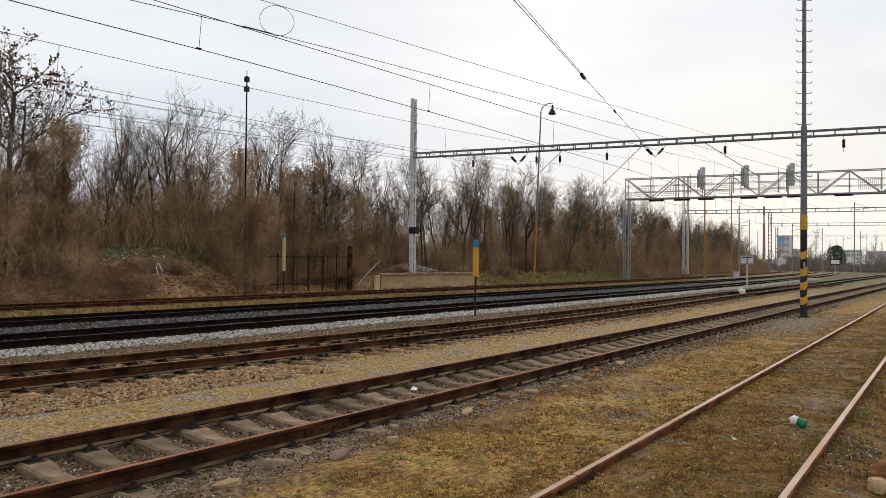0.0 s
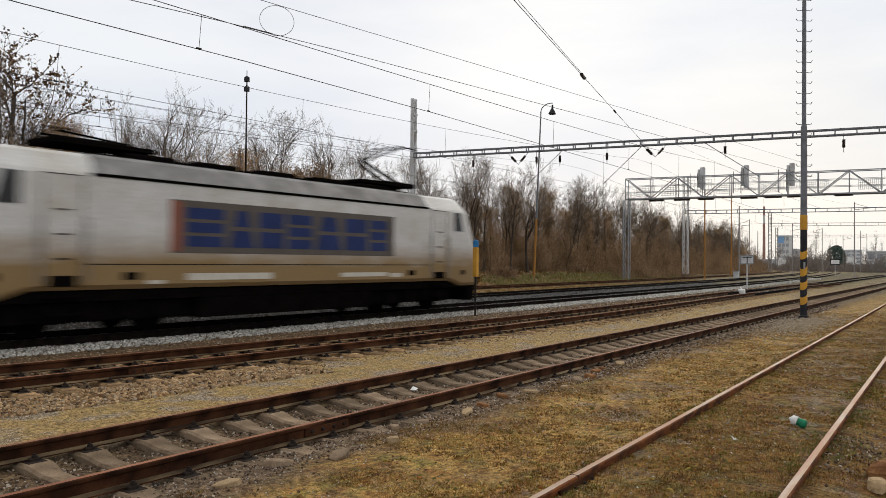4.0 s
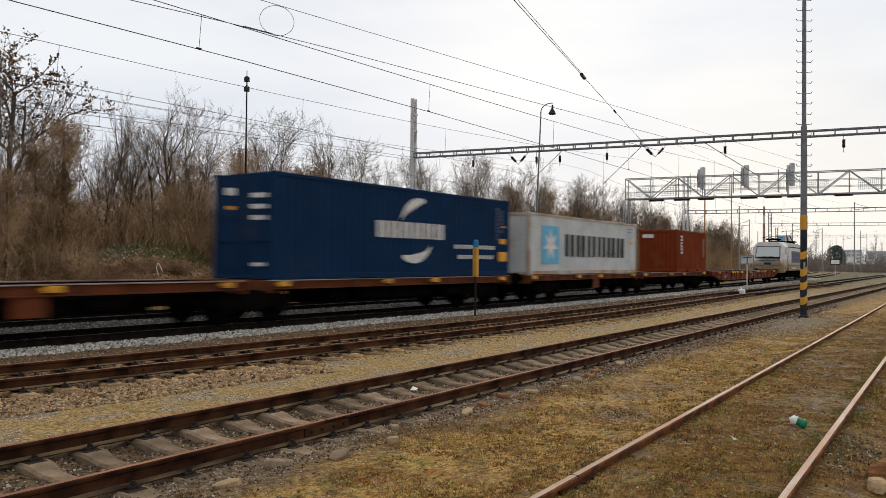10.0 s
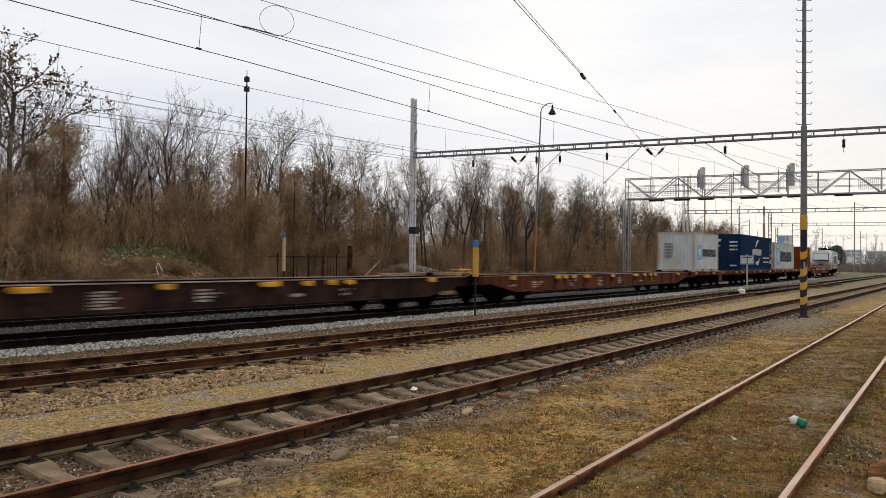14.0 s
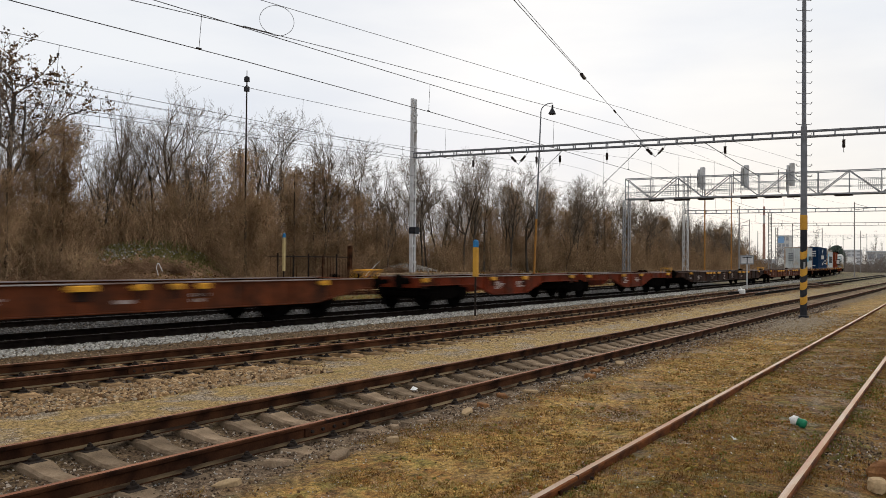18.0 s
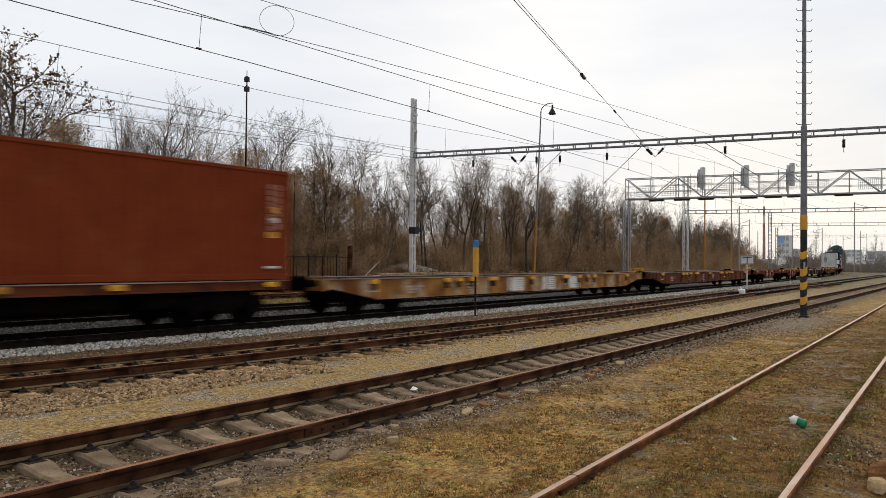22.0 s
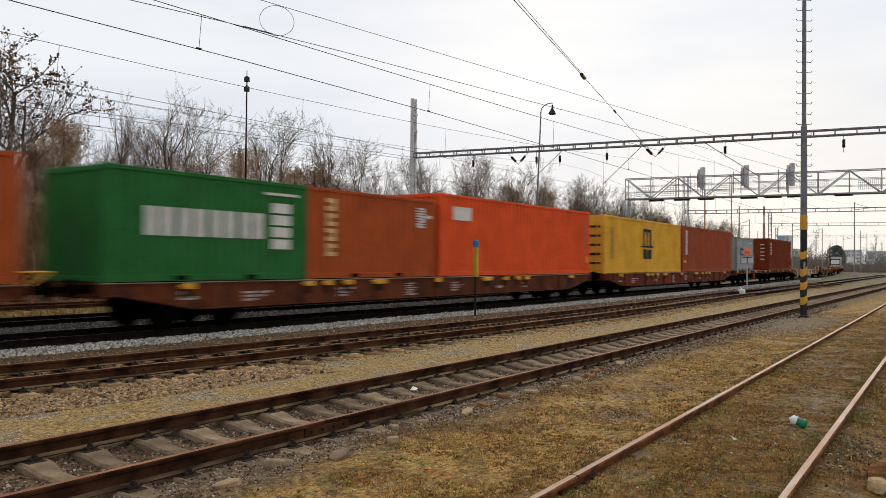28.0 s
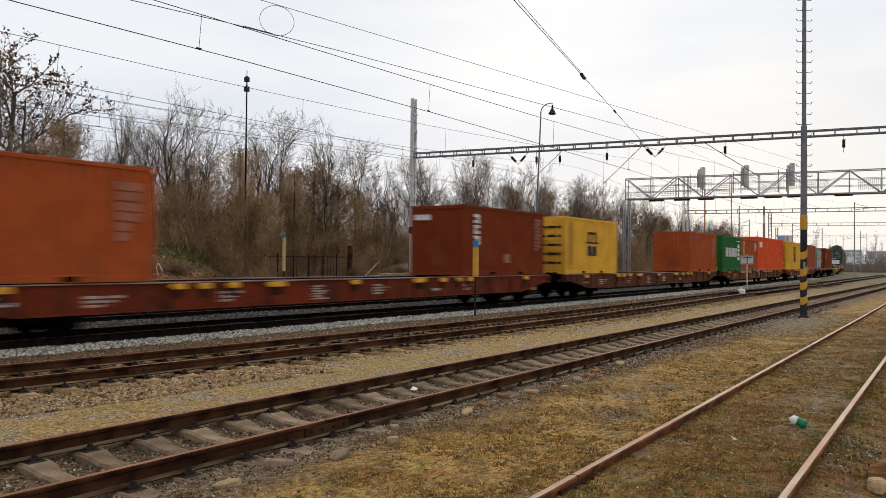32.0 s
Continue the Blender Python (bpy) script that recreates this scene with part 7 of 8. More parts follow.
while x < 190:
    for row in range(3):
        xx = x + rt.uniform(-1.2, 1.2)
        yy = line_main(xx) + 16.4 + row * 2.8 + rt.uniform(-0.8, 0.8)
        if 28.5 < xx < 51 and yy < 33.4 or 20.5 < xx < 33 and row < 2 or xx < 21 and rt.random() < 0.35 or 36 < xx < 52 and yy < 37.5 or 52 < xx < 80 and row == 0 or rt.random() < (0.62 if xx < 60 else 0.42):
            continue
        plant(rt.choice(SCRUB[:3] + SCRUB[1:2] + SCRUB[4:]), xx, yy, rt.uniform(0.7, 1.15), rt.uniform(0, 360))
    x += 1.9 if x < 60 else 3.4
for px, y, s in ((15, 31.0, 0.75), (60, 30.6, 0.7), (100, 31.4, 0.6), (186, 32.6, 0.62), (222, 32.2, 0.66), (205, 33.2, 0.7), (150, 33.6, 0.7), (125, 34.4, 0.9), (350, 33.0, 0.5), (203, 31.6, 0.85), (170, 31.4, 0.6), (240, 34.6, 0.55), (268, 35.2, 0.5), (310, 35.0, 0.45), (20, 32.5, 0.85), (90, 33.0, 0.8), (480, 32.4, 0.6), (610, 32.6, 0.8), (700, 33.5, 0.8), (890, 33.0, 0.9)):
    plant(rt.choice(BRAMBLE), by_view(px, y), y, s, rt.uniform(0, 360))
for px, y, s in ((25, 35.5, 0.75), (75, 36.0, 0.8), (112, 36.5, 0.75), (30, 38.0, 0.9), (95, 38.5, 0.9), (140, 39.0, 0.7), (425, 36.5, 1.0), (455, 35.5, 0.9), (500, 35.0, 0.8), (545, 36.5, 1.0), (585, 36.0, 0.9),
                 (640, 36.5, 0.9), (690, 37.0, 1.0), (725, 38.0, 1.0), (800, 38.5, 1.1), (835, 37.5, 1.0), (870, 37.0, 1.0), (910, 37.5, 1.1), (950, 38.0, 1.1), (990, 38.0, 1.1), (1030, 38.5, 1.2), (1075, 39.0, 1.3), (1110, 39.5, 1.3),
                 (1150, 40.0, 1.4), (1185, 41.0, 1.5), (1215, 42.0, 1.5), (1245, 44.0, 1.5), (1275, 47.0, 1.5), (205, 49.0, 1.9), (245, 51.0, 2.1), (290, 52.0, 2.2), (335, 50.0, 2.0), (380, 51.0, 2.0), (250, 47.0, 1.2), (330, 48.0, 1.4), (400, 44.0, 1.2), (470, 41.0, 1.4), (540, 41.5, 1.5), (610, 41.5, 1.4), (670, 42.5, 1.4)):
    plant(rt.choice(FUZZ), by_view(px, y), y, s, rt.uniform(0, 360))
x = 82.0
while x < 180:
    plant(SCRUB[3], x + rt.uniform(-1, 1), line_main(x) + 15.6 + rt.uniform(-0.8, 0.8), rt.uniform(0.7, 1.3), rt.uniform(0, 360))
    x += 4.5
# deeper wood behind, closing the gaps low down
x = 10.0
while x < 340:
    if 22 < x < 60 and rt.random() < 0.5:
        x += 2.8
        continue
    plant(rt.choice((SCRUB[0], SCRUB[4], SCRUB[2])), x + rt.uniform(-2, 2), line_main(x) + 33 + rt.uniform(-3, 3), rt.uniform(1.1, 1.6), rt.uniform(0, 360))
    x += 2.8 if x < 80 else 5.0
for px, y, s in ((30, 40.0, 1.0), (62, 42.0, 1.1), (95, 41.0, 1.0), (125, 43.0, 1.1), (155, 42.0, 1.0), (185, 44.0, 0.9)):
    plant(SCRUB[0], by_view(px, y), y, s, px * 3)
for px, y, k in ((48, 39.5, 3), (120, 41.5, 4)):
    plant_tree(k, by_view(px, y), y, 0.95, px)
# the tall tree with clusters of dry leaves
tall = plant_tree(5, 18.6, 36.6, 1.2, 125, "tall bare tree with clusters of dry leaves")
leafy = Build()
rl = random.Random(9)
tips = [Vector(v.co) for v in TREES[5][1].vertices]
for _ in range(3000):
    p = tips[rl.randrange(len(tips))]
    if p.z < 4:
        continue
    d1 = Vector((rl.gauss(0, 1), rl.gauss(0, 1), rl.gauss(0, 1))).normalized() * 0.07
    d2 = Vector((rl.gauss(0, 1), rl.gauss(0, 1), rl.gauss(0, 1))).normalized() * 0.05
    leafy.add([p - d1, p + d2, p + d1, p - d2], [(0, 1, 2, 3)])
part("dry_foliage", leafy, LEAVES, tall, "clusters of dry brown leaves")


# ---- small things of the yard and the far end of the station ----
BEIGE = material("beige_block_wall", (0.46, 0.34, 0.2), (0.32, 0.22, 0.12), 0.9, 0, 1.2, 40, 0.3, dirt=(0.14, 0.09, 0.05), dirt_amount=0.5, random_tint=0.15)
# far plaster and windows: distance haze is put into their pale, close colours
FAR_GREY = material("distant_grey_plaster", (0.6, 0.61, 0.63), (0.54, 0.55, 0.57), 0.9, 0, 0.2, 3, 0.0)
FAR_WHITE = material("distant_white_plaster", (0.62, 0.61, 0.6), (0.54, 0.54, 0.53), 0.9, 0, 0.3, 3, 0.0)
FAR_GLASS = material("distant_window", (0.36, 0.37, 0.39), (0.32, 0.33, 0.35), 0.7, 0, 0.3, 3, 0.0)
FAR_BLUE = material("distant_blue_sheet", (0.25, 0.42, 0.68), (0.22, 0.38, 0.6), 0.7, 0, 0.3, 3, 0.0)
CHIM_RED = material("chimney_red", (0.36, 0.2, 0.16), (0.3, 0.17, 0.14), 0.9, 0, 0.3, 3, 0.0)
GREEN_GLASS = material("green_plastic", (0.02, 0.2, 0.1), (0.02, 0.15, 0.08), 0.3, 0, 8, 60, 0.02)
CONIFER = island_material("evergreen_leaves", [(0.075, 0.11, 0.09), (0.11, 0.15, 0.12), (0.06, 0.08, 0.07)])


def ramp_wall():
    """Low retaining wall of an old loading ramp, in beige blocks with a coping."""
    t = thing("loading_ramp", "low beige block wall of an old loading ramp", "retaining wall")
    rnd = random.Random(3)
    part("core", Build().box(37.8, 48.9, 30.22, 30.5, -0.1, 0.98), BEIGE, t)
    me = Build().box(-1.09, 1.09, -0.05, 0.05, 0, 0.485, 0.01).mesh("block")
    for row in range(2):
        x = 38.95
        while x < 48.2:
            part("block", me, BEIGE, t, at=pose(x, 30.18 + rnd.uniform(-0.012, 0.012), row * 0.49, 0, 0, rnd.uniform(-0.3, 0.3)))
            x += 2.2
    part("coping", Build().box(37.7, 49.0, 30.05, 30.6, 0.98, 1.1, 0.02), SLEEPER, t, "worn concrete coping")
    plate = part("end_plate", Build().box(49.02, 49.35, 29.98, 30.04, 0.3, 1.05, 0.01), YELLOW, t, "yellow plate with slanting black stripes")
    for k in range(3):
        part("stripe", Build().prism([(49.03, 0.34 + 0.24 * k), (49.34, 0.48 + 0.24 * k), (49.34, 0.58 + 0.24 * k), (49.03, 0.44 + 0.24 * k)], 29.972, 29.981), MAST_BLACK, plate)
    part("end_post", Build().box(37.3, 37.7, 30.1, 30.3, -0.1, 1.0, 0.03), CREAM_PAINT, t, "pale yellow end of the wall")


def fence():
    t = thing("fence", "dark rusty metal yard fence with posts", "fence")
    x0, x1, y = 29.4, 36.6, 31.6
    n = 6
    for i in range(n + 1):
        x = x0 + (x1 - x0) * i / n
        big = i in (4, n)
        k = 0.12 if i == n else 0.04
        part("post", Build().box(x - k, x + k, y - k, y + k, 0.0, 2.75 if i == n else 2.15 + 0.1 * (i % 2), 0.015), RUST if big else IRON, t, "thick rusty gate post" if i == n else "")
    for z in (0.5, 2.04):
        part("rail", Build().box(x0, x1, y - 0.025, y + 0.025, z, z + 0.06), IRON, t)
    x = x0 + 0.16
    while x < x1:
        part("bar", Build().box(x - 0.007, x + 0.007, y - 0.007, y + 0.007, 0.25, 2.1), RUST, t)
        x += 0.27 if x > 33.8 else 0.5


def floodlight_pole():
    t = thing("floodlight_pole", "dark thin pole with two floodlight heads among trees", "floodlight", at=pose(27.7, 31.0, 0.4))
    part("pole", Build().rod((0, 0, 0), (0, 0, 10.9), 0.055, 8, 0.035), IRON, t)
    for z in (10.25, 10.75):
        b = Build()
        b.box(-0.11, 0.11, -0.13, 0.13, z - 0.13, z + 0.13, 0.04)
        part("lamp_head", b, MAST_BLACK, t)
    part("tip", Build().rod((0, 0, 10.9), (0, 0, 11.2), 0.02, 6), IRON, t)


def board_sign(x, y, z, w, h, turn, label, face, edge):
    t = thing("track_sign", label, "sign", at=pose(x, y, ground_height(x, y), 0, 0, turn))
    part("post", Build().rod((0.04, 0, 0), (0.04, 0, z + h * 0.6), 0.04, 8), PALE_PAINT, t)
    part("board", Build().box(-0.02, 0.01, -w / 2, w / 2, z - h / 2, z + h / 2), edge, t)
    part("face", Build().box(-0.03, -0.018, -w / 2 + w * 0.09, w / 2 - w * 0.09, z - h / 2 + h * 0.14, z + h / 2 - h * 0.14), face, t)


ramp_wall()
fence()
floodlight_pole()
board_sign(56.46, 12.94, 2.15, 0.9, 0.62, 15, "pale square track sign on a white post", PALE_PAINT, GALV)
sg = bpy.data.objects["track_sign"]
for y0, y1, z0, z1 in ((-0.03, 0.03, 1.92, 2.36), (-0.3, 0.3, 2.28, 2.33)):
    part("mark", Build().box(-0.036, -0.028, y0, y1, z0, z1), MAST_BLACK, sg, "dark mark on the board")
board_sign(150.0, 150.0 * math.tan(YAW - math.atan((1478 - 784) / 1391.0)), 2.3, 1.6, 0.95, 8, "white track sign with dark border", WHITE, MAST_BLACK)
wb = thing("point_lantern", "white painted point lever box beside the loop track", "point box", at=pose(50.93, 12.0, 0.02, 0, 0, 8))
part("box", Build().box(-0.3, 0.3, -0.2, 0.2, 0, 0.28, 0.04), WHITE, wb)
part("lever", Build().rod((0, 0, 0.26), (0.55, 0.1, 0.42), 0.03, 6), WHITE, wb)
# litter in the foreground
bt = thing("plastic_bottle", "crumpled green plastic bottle with white label", "bottle", at=pose(9.45, 1.61, ground_height(9.45, 1.61) + 0.06, 0, 74, 84) @ Matrix.Diagonal((0.84, 0.84, 0.54, 1)))
part("body", Build().lathe([(0.02, -0.15), (0.055, -0.14), (0.062, -0.06), (0.05, 0.0), (0.058, 0.03)], n=14), GREEN_GLASS, bt, "dented green body", True)
part("label_band", Build().lathe([(0.058, 0.03), (0.064, 0.035), (0.062, 0.14), (0.05, 0.15)], n=14), WHITE, bt, "white label", True)
part("neck", Build().lathe([(0.05, 0.15), (0.02, 0.18), (0.016, 0.2)], n=12), WHITE, bt, "white neck and cap", True)
for x, y, s, turn in ((9.64, 7.02, 0.075, 20), (8.27, 2.02, 0.035, 70)):
    p = Build()
    p.add([(-s, -s * 0.5, 0.012), (s, -s * 0.6, 0.02), (s * 0.9, s * 0.5, 0.05), (0, s * 0.2, 0.03), (-s * 0.8, s * 0.6, 0.015), (0, 0, 0.002)], [(0, 1, 3), (1, 2, 3), (3, 2, 4), (0, 3, 4), (0, 5, 1)])
    pp = part("paper_scrap", p, WHITE, at=pose(x, y, ground_height(x, y) + 0.015, 0, 0, turn))
    tagged(pp, "crumpled scrap of white paper on the gravel", "litter")
RUBBLE_TAN = material("rusty_tan_concrete", (0.32, 0.16, 0.065), (0.16, 0.07, 0.03), 0.9, 0, 8, 60, 0.5)
rk = random.Random(14)
for x, y, z, sx, sy, sz, mat, lab in ((7.72, 0.62, 0.02, 0.34, 0.26, 0.16, RUBBLE_TAN, "rusty orange lump of broken concrete"), (7.95, 0.5, 0.04, 0.4, 0.22, 0.2, BEIGE, "grey broken concrete slab piece"), (7.4, 0.66, 0.0, 0.2, 0.16, 0.1, BEIGE, "small broken concrete lump")):
    b = Build()
    rings = []
    for k, f in ((0, 0.9), (0.45, 1.0), (0.8, 0.85), (1.0, 0.5)):
        rings.append([(sx / 2 * f * math.cos(a * math.pi / 5) * rk.uniform(0.8, 1.15), sy / 2 * f * math.sin(a * math.pi / 5) * rk.uniform(0.8, 1.15), sz * k * rk.uniform(0.9, 1.05)) for a in range(10)])
    b.loft(rings)
    tagged(part("concrete_lump", b, mat, at=pose(x, y, z + 0.04, rk.uniform(-8, 8), rk.uniform(-8, 8), rk.uniform(0, 90))), lab, "rubble", "rubble at the platform edge")
rb = random.Random(21)
for k in range(16):
    x = 4.6 + 0.62 * k + rb.uniform(-0.2, 0.2)
    y = line_c(x) - rb.uniform(1.05, 1.5)
    sx, sy, sz = rb.uniform(0.07, 0.17), rb.uniform(0.05, 0.11), rb.uniform(0.03, 0.06)
    b = Build()
    ring = [(sx * math.cos(a * math.pi / 3 + 0.3) * rb.uniform(0.75, 1.15), sy * math.sin(a * math.pi / 3 + 0.3) * rb.uniform(0.75, 1.15)) for a in range(6)]
    b.loft([[(u, v, -0.03) for u, v in ring], [(u, v, sz * 0.8) for u, v in ring], [(u * 0.86, v * 0.86, sz) for u, v in ring]])
    tagged(part("concrete_chip", b, rb.choice((BEIGE, SLEEPER, RUBBLE_TAN)), at=pose(x, y, ground_height(x, y), rb.uniform(-9, 9), rb.uniform(-9, 9), rb.uniform(0, 180))), "flat broken chip of concrete beside the siding", "rubble", "chips beside the siding")
rs = np.random.default_rng(15)
stones("gravel", "dark mixed gravel at the platform edge", BALLAST_BROWN, 8.6 + rs.normal(0, 0.5, 350), 0.95 + rs.normal(0, 0.18, 350), 0.012, 0.03, 15)
bp = Build()
for a, e in (((0, 0, 0), (-0.15, 0, 0.5)), ((-0.15, 0, 0.5), (-0.1, 0, 0.8)), ((-0.1, 0, 0.8), (0.05, 0, 0.82)), ((0.05, 0, 0.82), (0.35, 0, 0.3))):
    bp.rod(a, e, 0.035, 6)
tagged(part("bent_pipe", bp, WHITE, at=pose(23.95, 32.9, 1.05, 0, 0, -40) @ Matrix.Diagonal((0.55, 0.55, 0.72, 1))), "bent white pipe sticking out of the bank", "pipe")
lp = Build().rod((0, 0, 0), (0.8, -0.15, 0.8), 0.03, 6, 0.024).rod((0.78, -0.146, 0.79), (1.75, -0.3, 1.5), 0.024, 6, 0.012)
tagged(part("leaning_pole", lp, PALE_PAINT, at=pose(36.9, 31.2, 0.35)), "pale broken pole leaning by the ramp", "pole")

# far end: hazy town and station
def far_block(name, label, x, y, w, d, h, mat, floors, bays, cat="building"):
    t = thing(name, label, cat, "", "", pose(x, y, 0))
    part("wall", Build().box(-d / 2, d / 2, -w / 2, w / 2, 0, h, 0.0), mat, t)
    part("roof", Build().box(-d / 2 - 0.3, d / 2 + 0.3, -w / 2 - 0.3, w / 2 + 0.3, h, h + 0.35), FAR_GREY, t)
    wm = Build().box(-0.12, 0.0, -w / bays * 0.34, w / bays * 0.34, 0, h / floors * 0.5).mesh("window")
    for f in range(floors):
        for k in range(bays):
            part("window", wm, FAR_GLASS, t, at=pose(-d / 2 - 0.02, -w / 2 + w / bays * (k + 0.5), h / floors * (f + 0.3)))
    return t


def at_bearing(px, x):
    """Side place that lies on a bearing to the right of the view, at distance x."""
    return x * math.tan(YAW - math.atan((px - 784) / 1391.0))


far_block("station_building", "distant white flat-roofed station building with window rows", 250, at_bearing(1592, 250), 15, 10, 5.4, FAR_WHITE, 2, 7)
far_block("tower_block", "hazy pale apartment block on the horizon", 850, at_bearing(1500, 850), 24, 14, 16, FAR_GREY, 5, 6)
bh = far_block("grain_tower", "distant pale tower building with blue sheet panel", 520, at_bearing(1390, 520), 6.5, 12, 19, FAR_WHITE, 5, 3)
part("blue_panel", Build().box(-6.3, -6.0, -0.4, 3.3, 14.8, 18.8), FAR_BLUE, bh, "blue sheet panel")
far_block("warehouse", "low pale hall beside the tower", 530, at_bearing(1410, 530), 9, 12, 11, FAR_WHITE, 3, 4)
far_block("warehouse", "low hazy warehouse beyond the yard", 420, at_bearing(1420, 420), 40, 20, 4, FAR_GREY, 2, 10)
ch = thing("chimney", "tall brick-red factory chimney with white band", "chimney", at=pose(640, at_bearing(1352, 640), 0))
for i in range(7):
    z0, z1 = i * 6.6, (i + 1) * 6.6
    part("band", Build().lathe([(1.15 - 0.06 * i, z0), (1.09 - 0.06 * i, z1)], n=14), FAR_WHITE if i in (5,) else CHIM_RED, ch, "white band" if i == 5 else "brick-red shaft")


# steel lightened to paint in the haze over the far masts
HAZY_STEEL = material("hazy_steel", (0.3, 0.28, 0.265), (0.24, 0.225, 0.21), 0.8, 0, 1, 10, 0.0)


def far_mast(px, x, h, label="distant steel catenary mast", arm=0.0, mat=MAST_GREY):
    y = at_bearing(px, x)
    t = thing("catenary_mast", label, "mast", "distant masts", at=pose(x, y, 0))
    part("pole", Build().rod((0, 0, 0), (0, 0, h), 0.1, 8, 0.07), mat, t)
    if arm:
        part("arm", Build().bar((0, 0, h - 1.2), (0, arm, h - 0.9), 0.08, 0.08), mat, t)
        part("brace", Build().bar((0, 0, h - 0.2), (0, arm * 0.8, h - 0.9), 0.05, 0.05), mat, t)


for px, x, h, arm in ((1247, 92, 10.5, 0), (1294, 120, 12.5, 0), (1308, 105, 9.3, 0), (1326, 150, 10, 2.6), (1341, 180, 9, 0), (1402, 160, 9.5, -2.5), (1455, 190, 10, 2.5), (1512, 135, 11.5, -2.5), (1523, 210, 10, 0), (1534, 260, 11, 2.5), (1492, 240, 10, -2)):
    far_mast(px, x, h, arm=arm, mat=LAMP_YELLOW if px in (1247, 1294) else HAZY_STEEL)
portal("hazy lattice catenary portal across the yard", (165.0, 33.5), (168.0, -6.0), 9.3, 0.5, (0.2, 0.0), HAZY_STEEL, "lattice", 2.0)
portal("small hazy lattice portal at the yard's end", (230.0, 45.0), (234.0, -2.0), 9.2, 0.5, (0.2, 0.0), HAZY_STEEL, "lattice", 2.5)


def evergreen(x, y, w, h):
    rnd = random.Random(8)
    t = thing("evergreen_bush", "dark evergreen shrub at the far end", "bush", at=pose(x, y, 0))
    part("trunk", Build().rod((0, 0, -0.1), (0, 0, h * 0.7), 0.2, 6, 0.08), BARK, t)
    b = Build()
    for _ in range(1500):
        a, r, k = rnd.uniform(0, 6.283), rnd.uniform(0.2, 1) ** 0.5, rnd.uniform(0.02, 1)
        rad = w * r * (1 - k ** 2.2) ** 0.5 * (0.8 + 0.3 * math.sin(3 * a + 4 * k))
        p = Vector((rad * math.cos(a), rad * math.sin(a), h * k))
        d1, d2 = Vector((rnd.gauss(0, 1), rnd.gauss(0, 1), rnd.gauss(0, 1))).normalized() * 0.45, Vector((rnd.gauss(0, 1), rnd.gauss(0, 1), rnd.gauss(0, 1))).normalized() * 0.3
        b.add([p - d1, p + d2, p + d1, p - d2], [(0, 1, 2, 3)])
    part("crown", b, CONIFER, t)


evergreen(330, at_bearing(1481, 330), 5.0, 9.0)


# slim poplars far off
for px, x, h in ((1443, 380, 19.0), (1435, 420, 14.0), (1546, 330, 15.0), (1558, 340, 12.0), (1466, 450, 15.0)):
    y = at_bearing(px, x)
    w, f = TREES[3]
    t = thing("poplar_tree", "slim bare poplar in the hazy distance", "tree", "distant poplars", at=pose(x, y, 0, 0, 0, px) @ Matrix.Diagonal((h * 0.035, h * 0.035, h * 0.1, 1)))
    part("trunk", w, BARK, t)
    part("crown", f, TWIG, t)
# low equipment beside the far tracks
for px, x, w, h, lab in ((1385, 380, 5.0, 4.4, "small white hut at the end of the yard"), (1506, 300, 3.2, 4.6, "pale equipment hut beside the far tracks"), (1303, 98, 0.6, 0.9, "small black and white track box")):
    y = at_bearing(px, x)
    t = thing("switch_box" if w < 1 else "hut", lab, "cabinet" if w < 1 else "hut", "boxes at the far end", at=pose(x, y, ground_height(x, y), 0, 0, 8))
    part("body", Build().box(-w / 2, w / 2, -w / 2, w / 2, 0, h, 0.04), WHITE if w > 1 else PALE_PAINT, t)
    part("lid", Build().box(-w / 2 - 0.05, w / 2 + 0.05, -w / 2 - 0.05, w / 2 + 0.05, h, h + 0.07, 0.02), GALV, t)

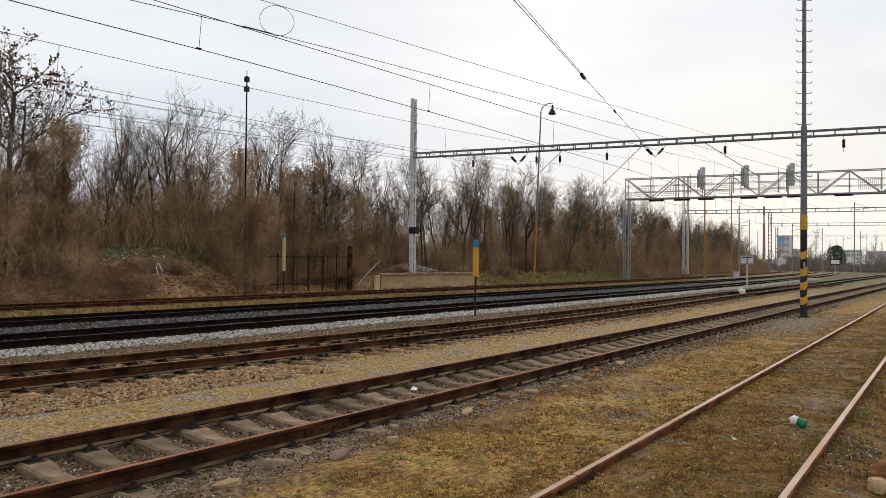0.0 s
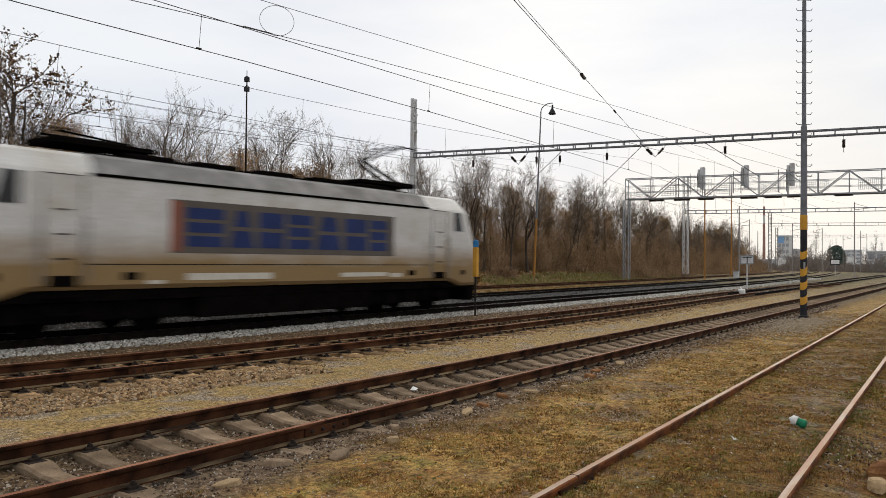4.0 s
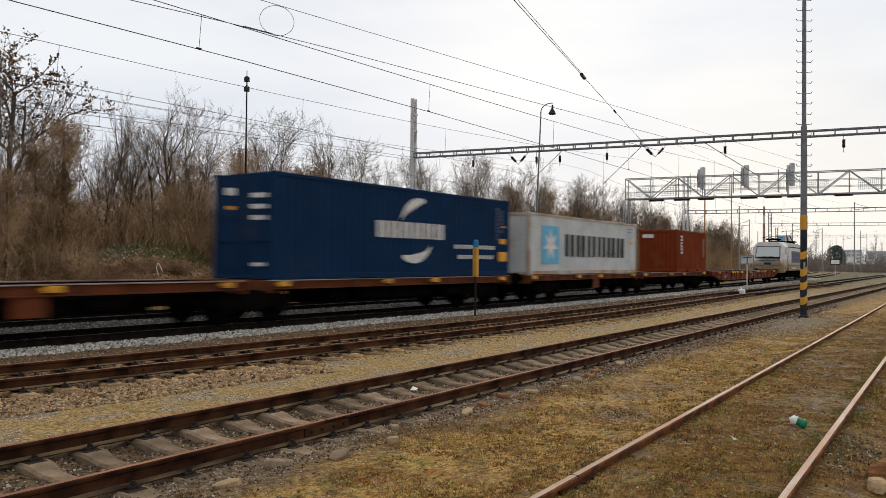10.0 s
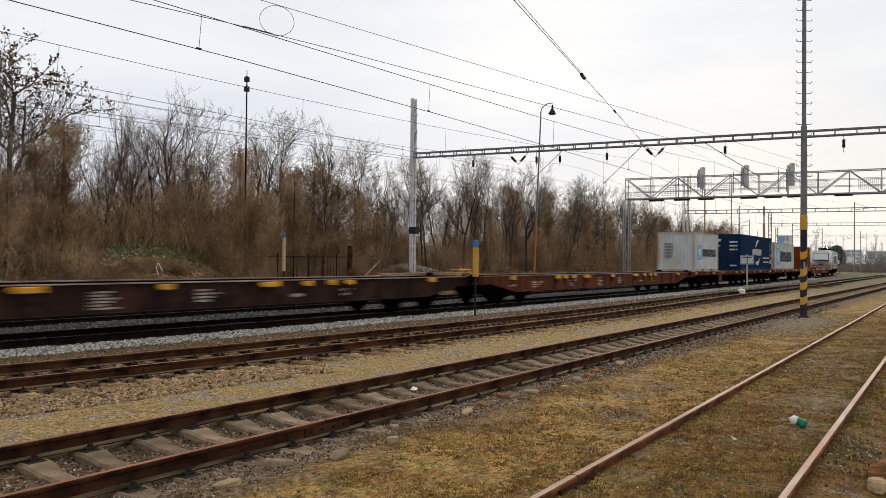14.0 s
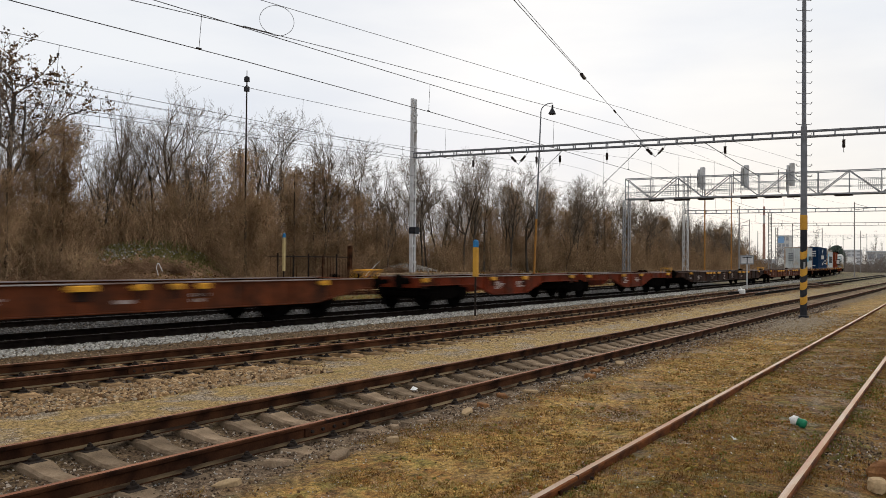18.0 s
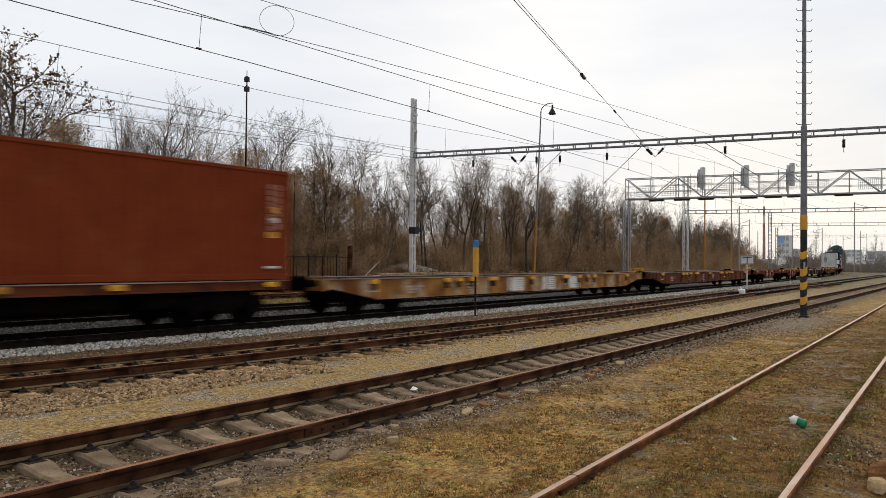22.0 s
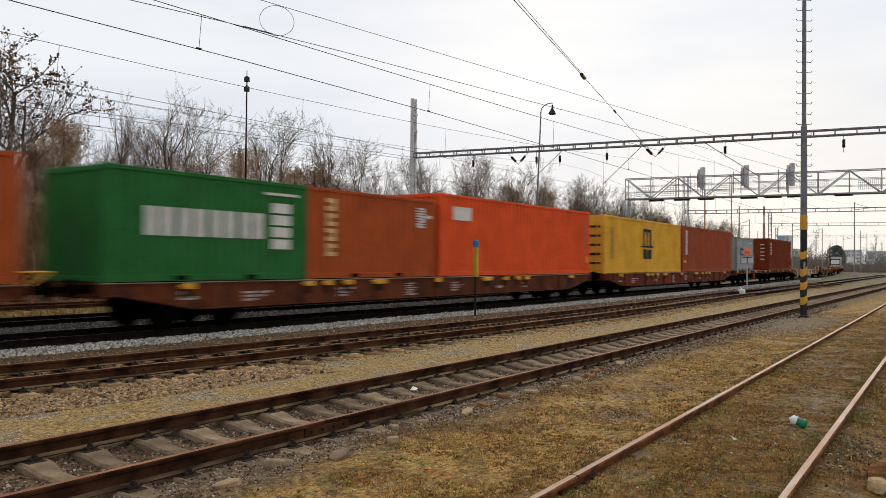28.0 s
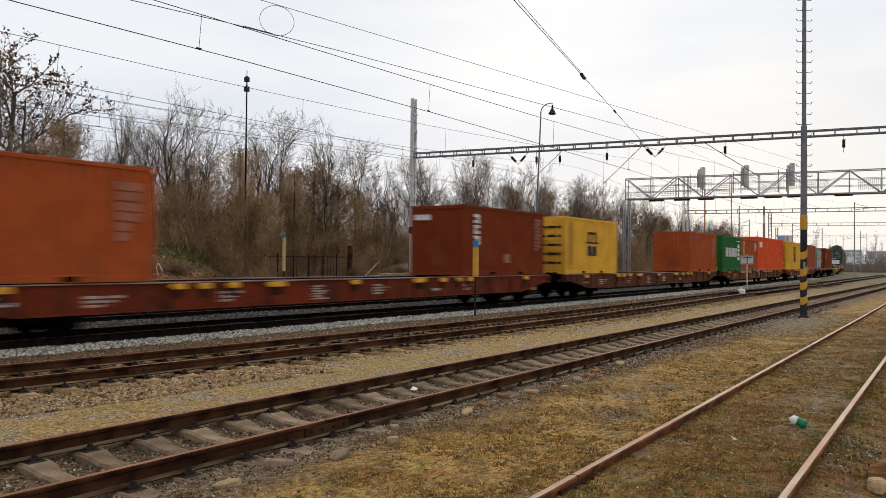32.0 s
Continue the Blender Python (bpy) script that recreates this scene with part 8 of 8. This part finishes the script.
# hazy scrub and bare trees closing the far end of the yard
# greyer twig colours that carry the haze of the distance
FAR_TWIG = island_material("hazy_far_twigs", [(0.16, 0.13, 0.11), (0.22, 0.18, 0.155), (0.12, 0.1, 0.085), (0.28, 0.235, 0.2)])
rf = random.Random(77)
far_scrub = Build()
for _ in range(5200):
    px = rf.uniform(1285, 1620)
    x = rf.uniform(215, 330)
    y = at_bearing(px, x)
    top = (2.6 + 1.6 * math.sin(px * 0.045) + 1.1 * math.sin(px * 0.13 + 1)) * rf.uniform(0.25, 1.1) + 0.6
    lean = Vector((rf.gauss(0, 0.3), rf.gauss(0, 0.5), 1)) * max(top, 0.5)
    p = Vector((x, y, -0.1))
    far_scrub.rod(p, p + lean, 0.06, 3, 0.02)
    for _k in range(3):
        q = p + lean * rf.uniform(0.3, 1.0)
        far_scrub.rod(q, q + Vector((rf.gauss(0, 0.5), rf.gauss(0, 0.7), rf.uniform(-0.1, 0.7))), 0.035, 3, 0.015)
tagged(part("far_scrub", far_scrub, FAR_TWIG), "hazy brown scrub at the far end of the yard", "bush", kind="stuff")
FAR_TREES = []
for k in range(4):
    w, f = TREES[k][0].copy(), TREES[k][1].copy()
    w.name, f.name = "trunk", "crown"
    for me in (w, f):
        me.materials.clear()
        me.materials.append(FAR_TWIG)
    FAR_TREES.append((w, f))
for px, x, s in ((1300, 215, 0.9), (1322, 230, 0.95), (1338, 250, 0.75), (1362, 270, 0.7), (1376, 260, 0.8), (1410, 300, 0.8), (1432, 310, 0.9), (1452, 320, 0.75), (1468, 300, 0.85), (1497, 280, 0.7), (1530, 300, 0.8), (1549, 290, 0.95), (1312, 205, 0.8), (1285, 200, 1.0)):
    y = at_bearing(px, x)
    w, f = FAR_TREES[px % 4]
    t = thing("tree", "hazy bare tree at the far end of the yard", "tree", "far trees", at=pose(x, y, 0, 0, 0, px * 5) @ Matrix.Diagonal((s * 0.8, s * 0.8, s, 1)))
    part("trunk", w, FAR_TWIG, t)
    part("crown", f, FAR_TWIG, t)


def motions():
    """The train runs through, wagon by wagon; each container keeps its place on its wagon."""
    where = {ob: u for ob, u, _ in wagons}
    times = [k * 1.0 for k in range(33)]
    for ob, u, _ in wagons:
        walk(ob, [(t, on_line(u + run(t))) for t in times])
    for ob, u, w in loads:
        walk(ob, [(t, on_line(where[w] + run(t)) @ pose(u - where[w], 0, 1.131)) for t in times])


motions()
